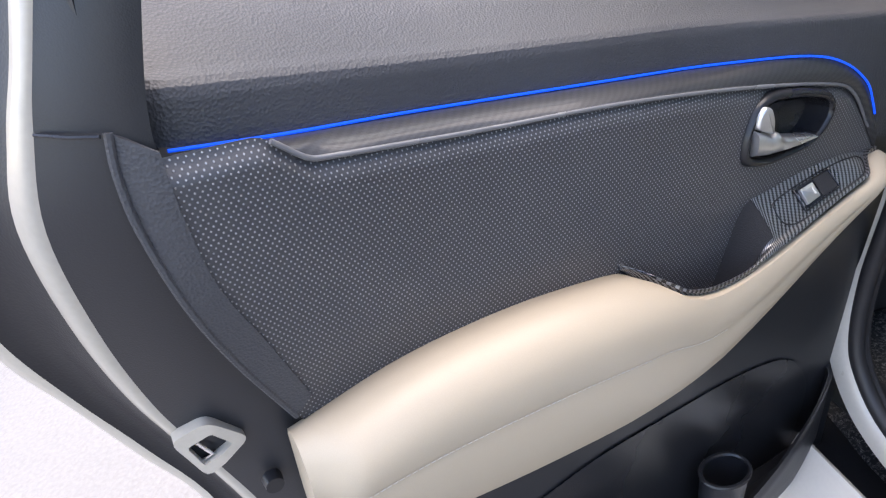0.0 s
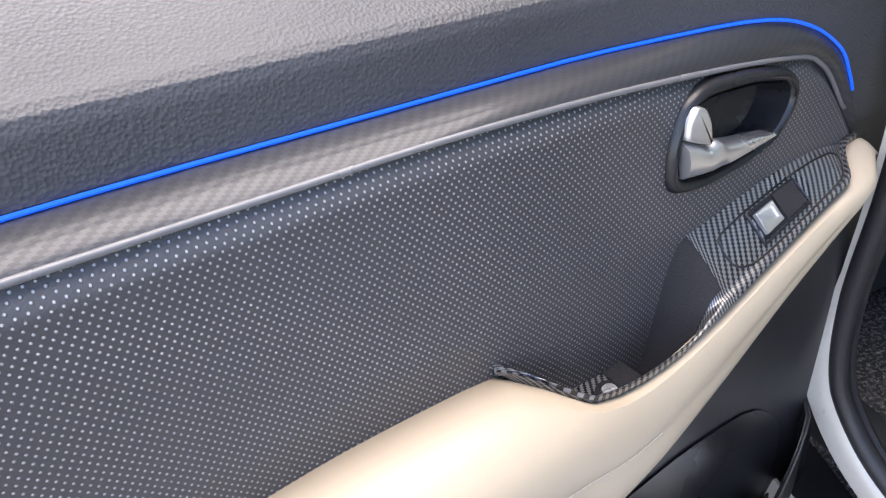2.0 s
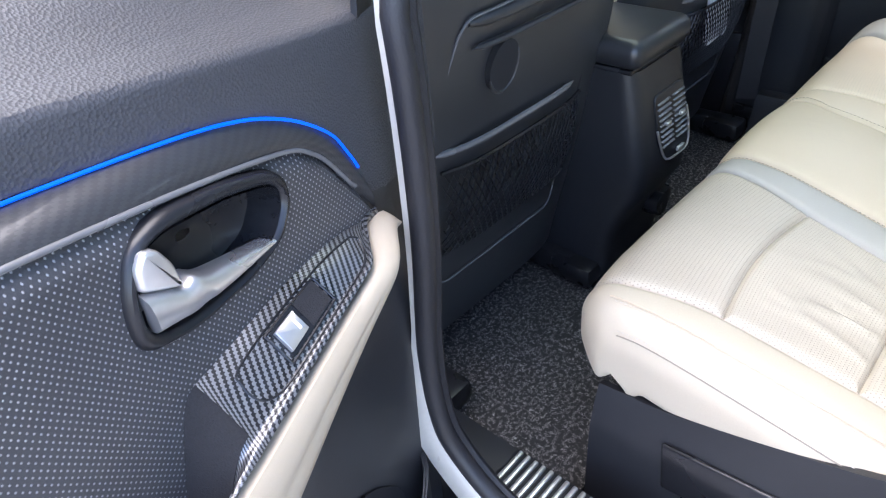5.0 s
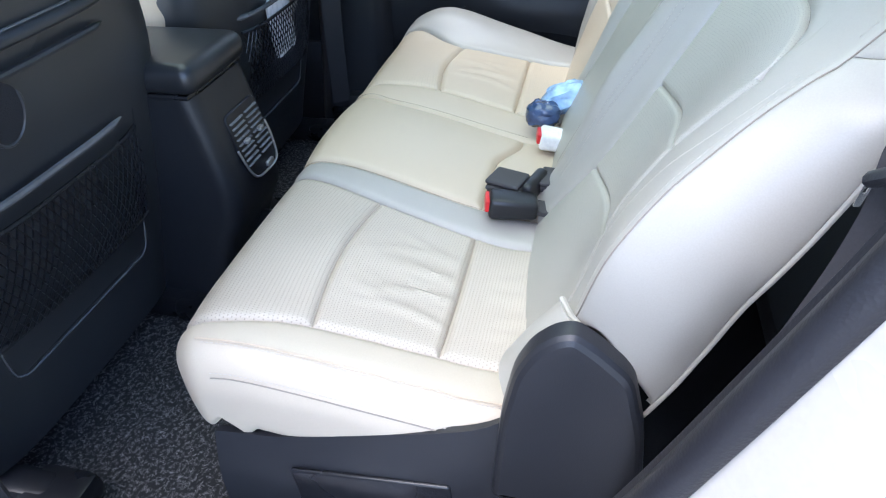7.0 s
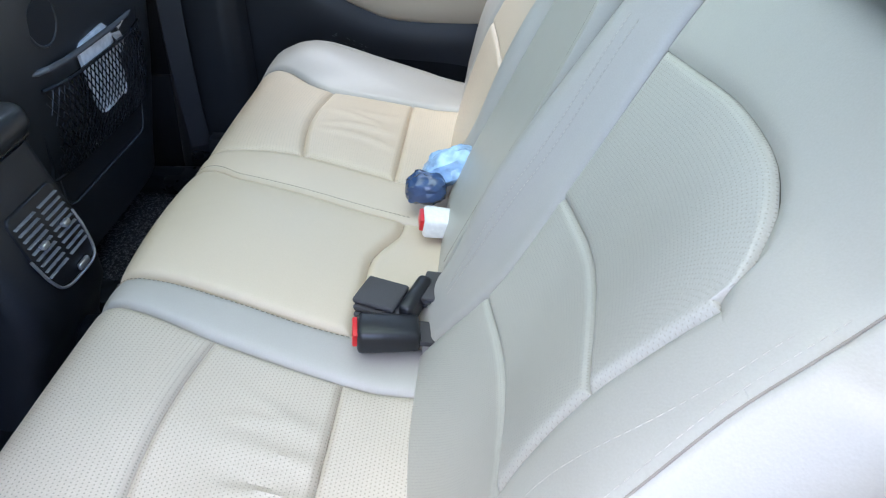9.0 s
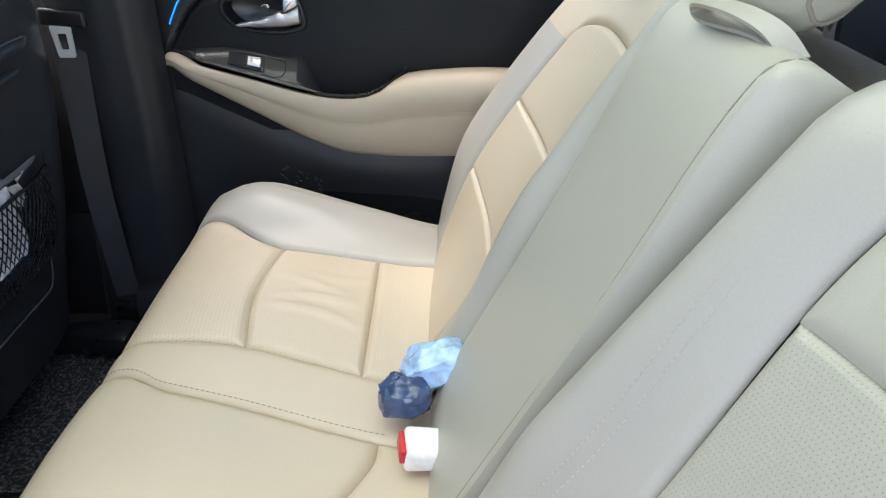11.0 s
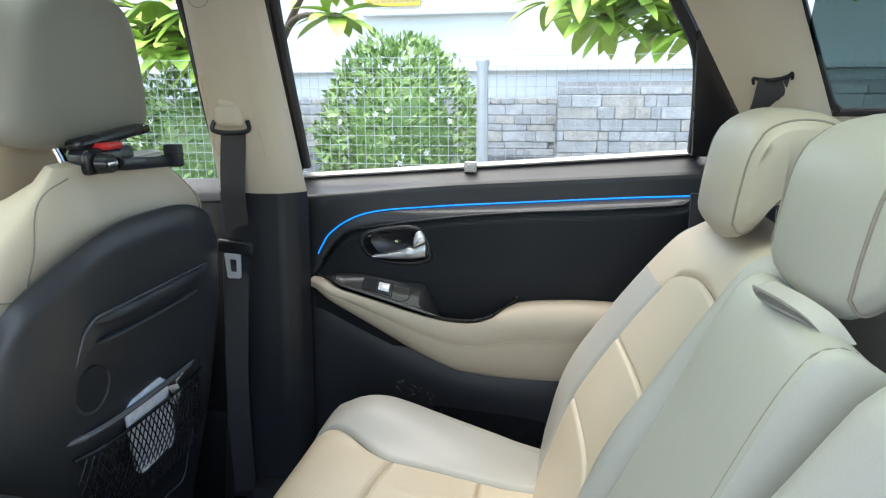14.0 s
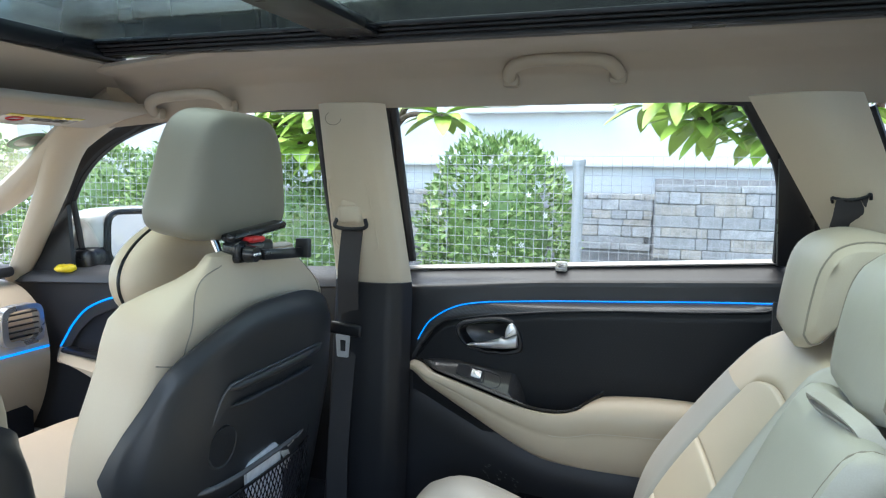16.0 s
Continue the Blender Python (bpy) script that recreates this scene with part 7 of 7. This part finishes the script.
def bush(c, r, count, seed, name="flowering_bush", label="dense green bush with small white flowers", flowers=70):
    rnd = random.Random(seed)
    b = thing(name, (c[0], c[1], 0), label, "bush", "garden bushes")
    pts, fl = [], []
    for k in range(count):
        th, z = rnd.uniform(0, 2 * math.pi), rnd.uniform(-0.9, 1)
        q = math.sqrt(1 - z * z)
        n = Vector((q * math.cos(th), q * math.sin(th), z))
        lump = 1 + 0.16 * noise.noise(n * 3 + Vector((seed, 0, 0))) + 0.08 * noise.noise(n * 8)
        f = lump * rnd.uniform(0.72, 1.0) ** 0.5
        pts.append(((c[0] + r[0] * n.x * f, c[1] + r[1] * n.y * f, max(0.03, c[2] + r[2] * n.z * f)), n))
    part("twigs", join(*[tube([(c[0], c[1], 0.0), (c[0] + rnd.uniform(-0.4, 0.4) * r[0], c[1] + rnd.uniform(-0.5, 0.5) * r[1], c[2] + rnd.uniform(-0.2, 0.5) * r[2])], [0.014, 0.004], 5) for _ in range(14)]), TWIG, b)
    part("inner_foliage", pillow(c, (r[0] * 1.3, r[1] * 1.3, r[2] * 1.35), None, 0.95, 24, 16), LEAF, b)
    part("leaves", leaves(pts[: count // 2], 0.065, rnd), LEAF, b, flip=False)
    part("young_leaves", leaves(pts[count // 2:], 0.06, rnd), LEAF2, b, flip=False)
    bms = []
    for p, n in pts[:: max(1, count // flowers)]:
        p = Vector(p) + n * 0.035
        a = n.orthogonal().normalized()
        bb = n.cross(a)
        for k in range(5):
            an = k * 2 * math.pi / 5
            d = a * math.cos(an) + bb * math.sin(an)
            e = n.cross(d)
            f = bmesh.new()
            vs = [f.verts.new(p), f.verts.new(p + d * 0.012 + e * 0.006), f.verts.new(p + d * 0.021 + n * 0.003), f.verts.new(p + d * 0.012 - e * 0.006)]
            f.faces.new(vs)
            bms.append(f)
    part("blossoms", join(*bms), PETAL, b, "small white blossoms", flip=False)
    return b
bush((3.78, 0.60, 0.78), (0.50, 0.52, 0.64), 5200, 3, flowers=110)
bush((3.85, 1.95, 0.72), (0.50, 0.60, 0.60), 3800, 5, flowers=60)
bush((3.9, 3.1, 0.80), (0.50, 0.66, 0.66), 5200, 7, flowers=110)
bush((3.9, 4.3, 0.80), (0.50, 0.70, 0.68), 5200, 9, flowers=130)
bush((3.9, 5.6, 0.80), (0.50, 0.72, 0.70), 4200, 13, flowers=90)
bush((3.35, -1.35, 0.42), (0.22, 0.36, 0.28), 900, 11, "low_shrub", "low green shrub at the fence", 5)


def broad_tree(foot, tips, seed, label):
    """A thick-twigged tree whose branch ends carry rosettes of long broad leaves."""
    rnd = random.Random(seed)
    t = thing("broadleaf_tree", foot, label, "tree", "broadleaf trees")
    head = Vector(foot) + Vector((0, 0, 1.4))
    part("trunk", tube(smooth_path([foot, Vector(foot) + Vector((0.05, 0.03, 0.7)), head], 5), [0.07, 0.068, 0.065, 0.06, 0.06, 0.055, 0.055, 0.05, 0.05, 0.05, 0.045], 10), TWIG, t)
    for tip in tips:
        tip = Vector(tip)
        mid = head.lerp(tip, 0.5) + Vector((rnd.uniform(-0.1, 0.1), rnd.uniform(-0.1, 0.1), 0.12))
        part("limb", tube(smooth_path([head - Vector((0, 0, 0.1)), mid, tip], 6), list(np.linspace(0.035, 0.012, 13)), 8), TWIG, t)
        for k in range(13):
            a = k * 2.4 + rnd.uniform(-0.3, 0.3)
            el = rnd.uniform(-0.5, 0.55)
            d = Vector((math.cos(a) * math.cos(el), math.sin(a) * math.cos(el), math.sin(el)))
            L, w = rnd.uniform(0.24, 0.36), rnd.uniform(0.045, 0.064)
            s = d.cross(Vector((0, 0, 1))).normalized()
            u = s.cross(d)
            def lf(q, e, d=d, s=s, u=u, L=L, w=w, tip=tip):
                wd = w * math.sin(math.pi * min(1, q ** 0.8)) ** 0.7 + 0.002
                return tip + d * (0.03 + q * L) + s * e * wd + u * (0.25 * abs(e) * wd - 0.25 * L * q * q)
            part("leaf", grid(lf, list(np.linspace(0, 1, 8)), [-1, 0, 1]), BIGLEAF, t, flip=False)
    return t
broad_tree((4.35, -1.7, 0), [(3.45, -0.62, 1.50), (3.4, -0.85, 1.58), (3.65, -0.75, 1.52), (3.5, -1.0, 1.40), (3.8, -0.35, 1.62), (3.75, -1.15, 1.62), (3.9, -0.8, 1.80), (3.4, -1.35, 1.55), (3.6, -1.7, 1.7), (3.3, -0.72, 1.62), (3.35, -0.98, 1.50), (3.3, -1.18, 1.44), (3.6, -0.9, 1.66), (3.45, -0.5, 1.66)], 2, "tree with clusters of long broad green leaves")
broad_tree((4.75, 1.9, 0), [(3.9, 1.05, 1.58), (4.1, 1.2, 1.85), (3.8, 2.05, 1.45), (3.7, 2.3, 1.62), (3.9, 1.75, 1.6), (3.7, 2.7, 1.55), (4.0, 3.2, 1.75), (4.0, 2.5, 1.9), (3.4, 1.90, 1.48), (3.35, 1.72, 1.58), (3.5, 2.15, 1.50), (3.4, 2.0, 1.66), (3.5, 1.60, 1.70), (3.3, 1.84, 1.36), (3.35, 1.66, 1.40), (3.3, 2.02, 1.40), (3.45, 1.75, 1.30)], 6, "tree with clusters of long broad green leaves")


def crown_tree(foot, height, r, seed):
    rnd = random.Random(seed)
    t = thing("shade_tree", foot, "tall leafy shade tree with spreading limbs", "tree", "shade trees")
    f = Vector(foot)
    part("trunk", tube(smooth_path([f, f + Vector((0.1, 0.1, height * 0.4)), f + Vector((0.0, 0.2, height * 0.75))], 5), list(np.linspace(0.22, 0.09, 11)), 10), TWIG, t)
    pts = []
    for k in range(11):
        tip = f + Vector((rnd.uniform(-r, r), rnd.uniform(-r, r), height * rnd.uniform(0.7, 1.1)))
        part("limb", tube([f + Vector((0, 0.1, height * 0.55)), (f + Vector((0, 0, height * 0.75))).lerp(tip, 0.5), tip], [0.07, 0.045, 0.015], 7), TWIG, t)
        for j in range(170):
            n = Vector((rnd.gauss(0, 1), rnd.gauss(0, 1), rnd.gauss(0, 0.7))).normalized()
            pts.append((tip + n * rnd.uniform(0.2, 1.0) * r * 0.42, n))
    part("crown", leaves(pts, 0.24, rnd), LEAF, t, flip=False)
crown_tree((2.6, 9.5, 0), 4.6, 2.3, 21)
crown_tree((-5.0, 6.0, 0), 5.5, 2.4, 22)
crown_tree((4.9, -3.6, 0), 3.6, 1.6, 23)
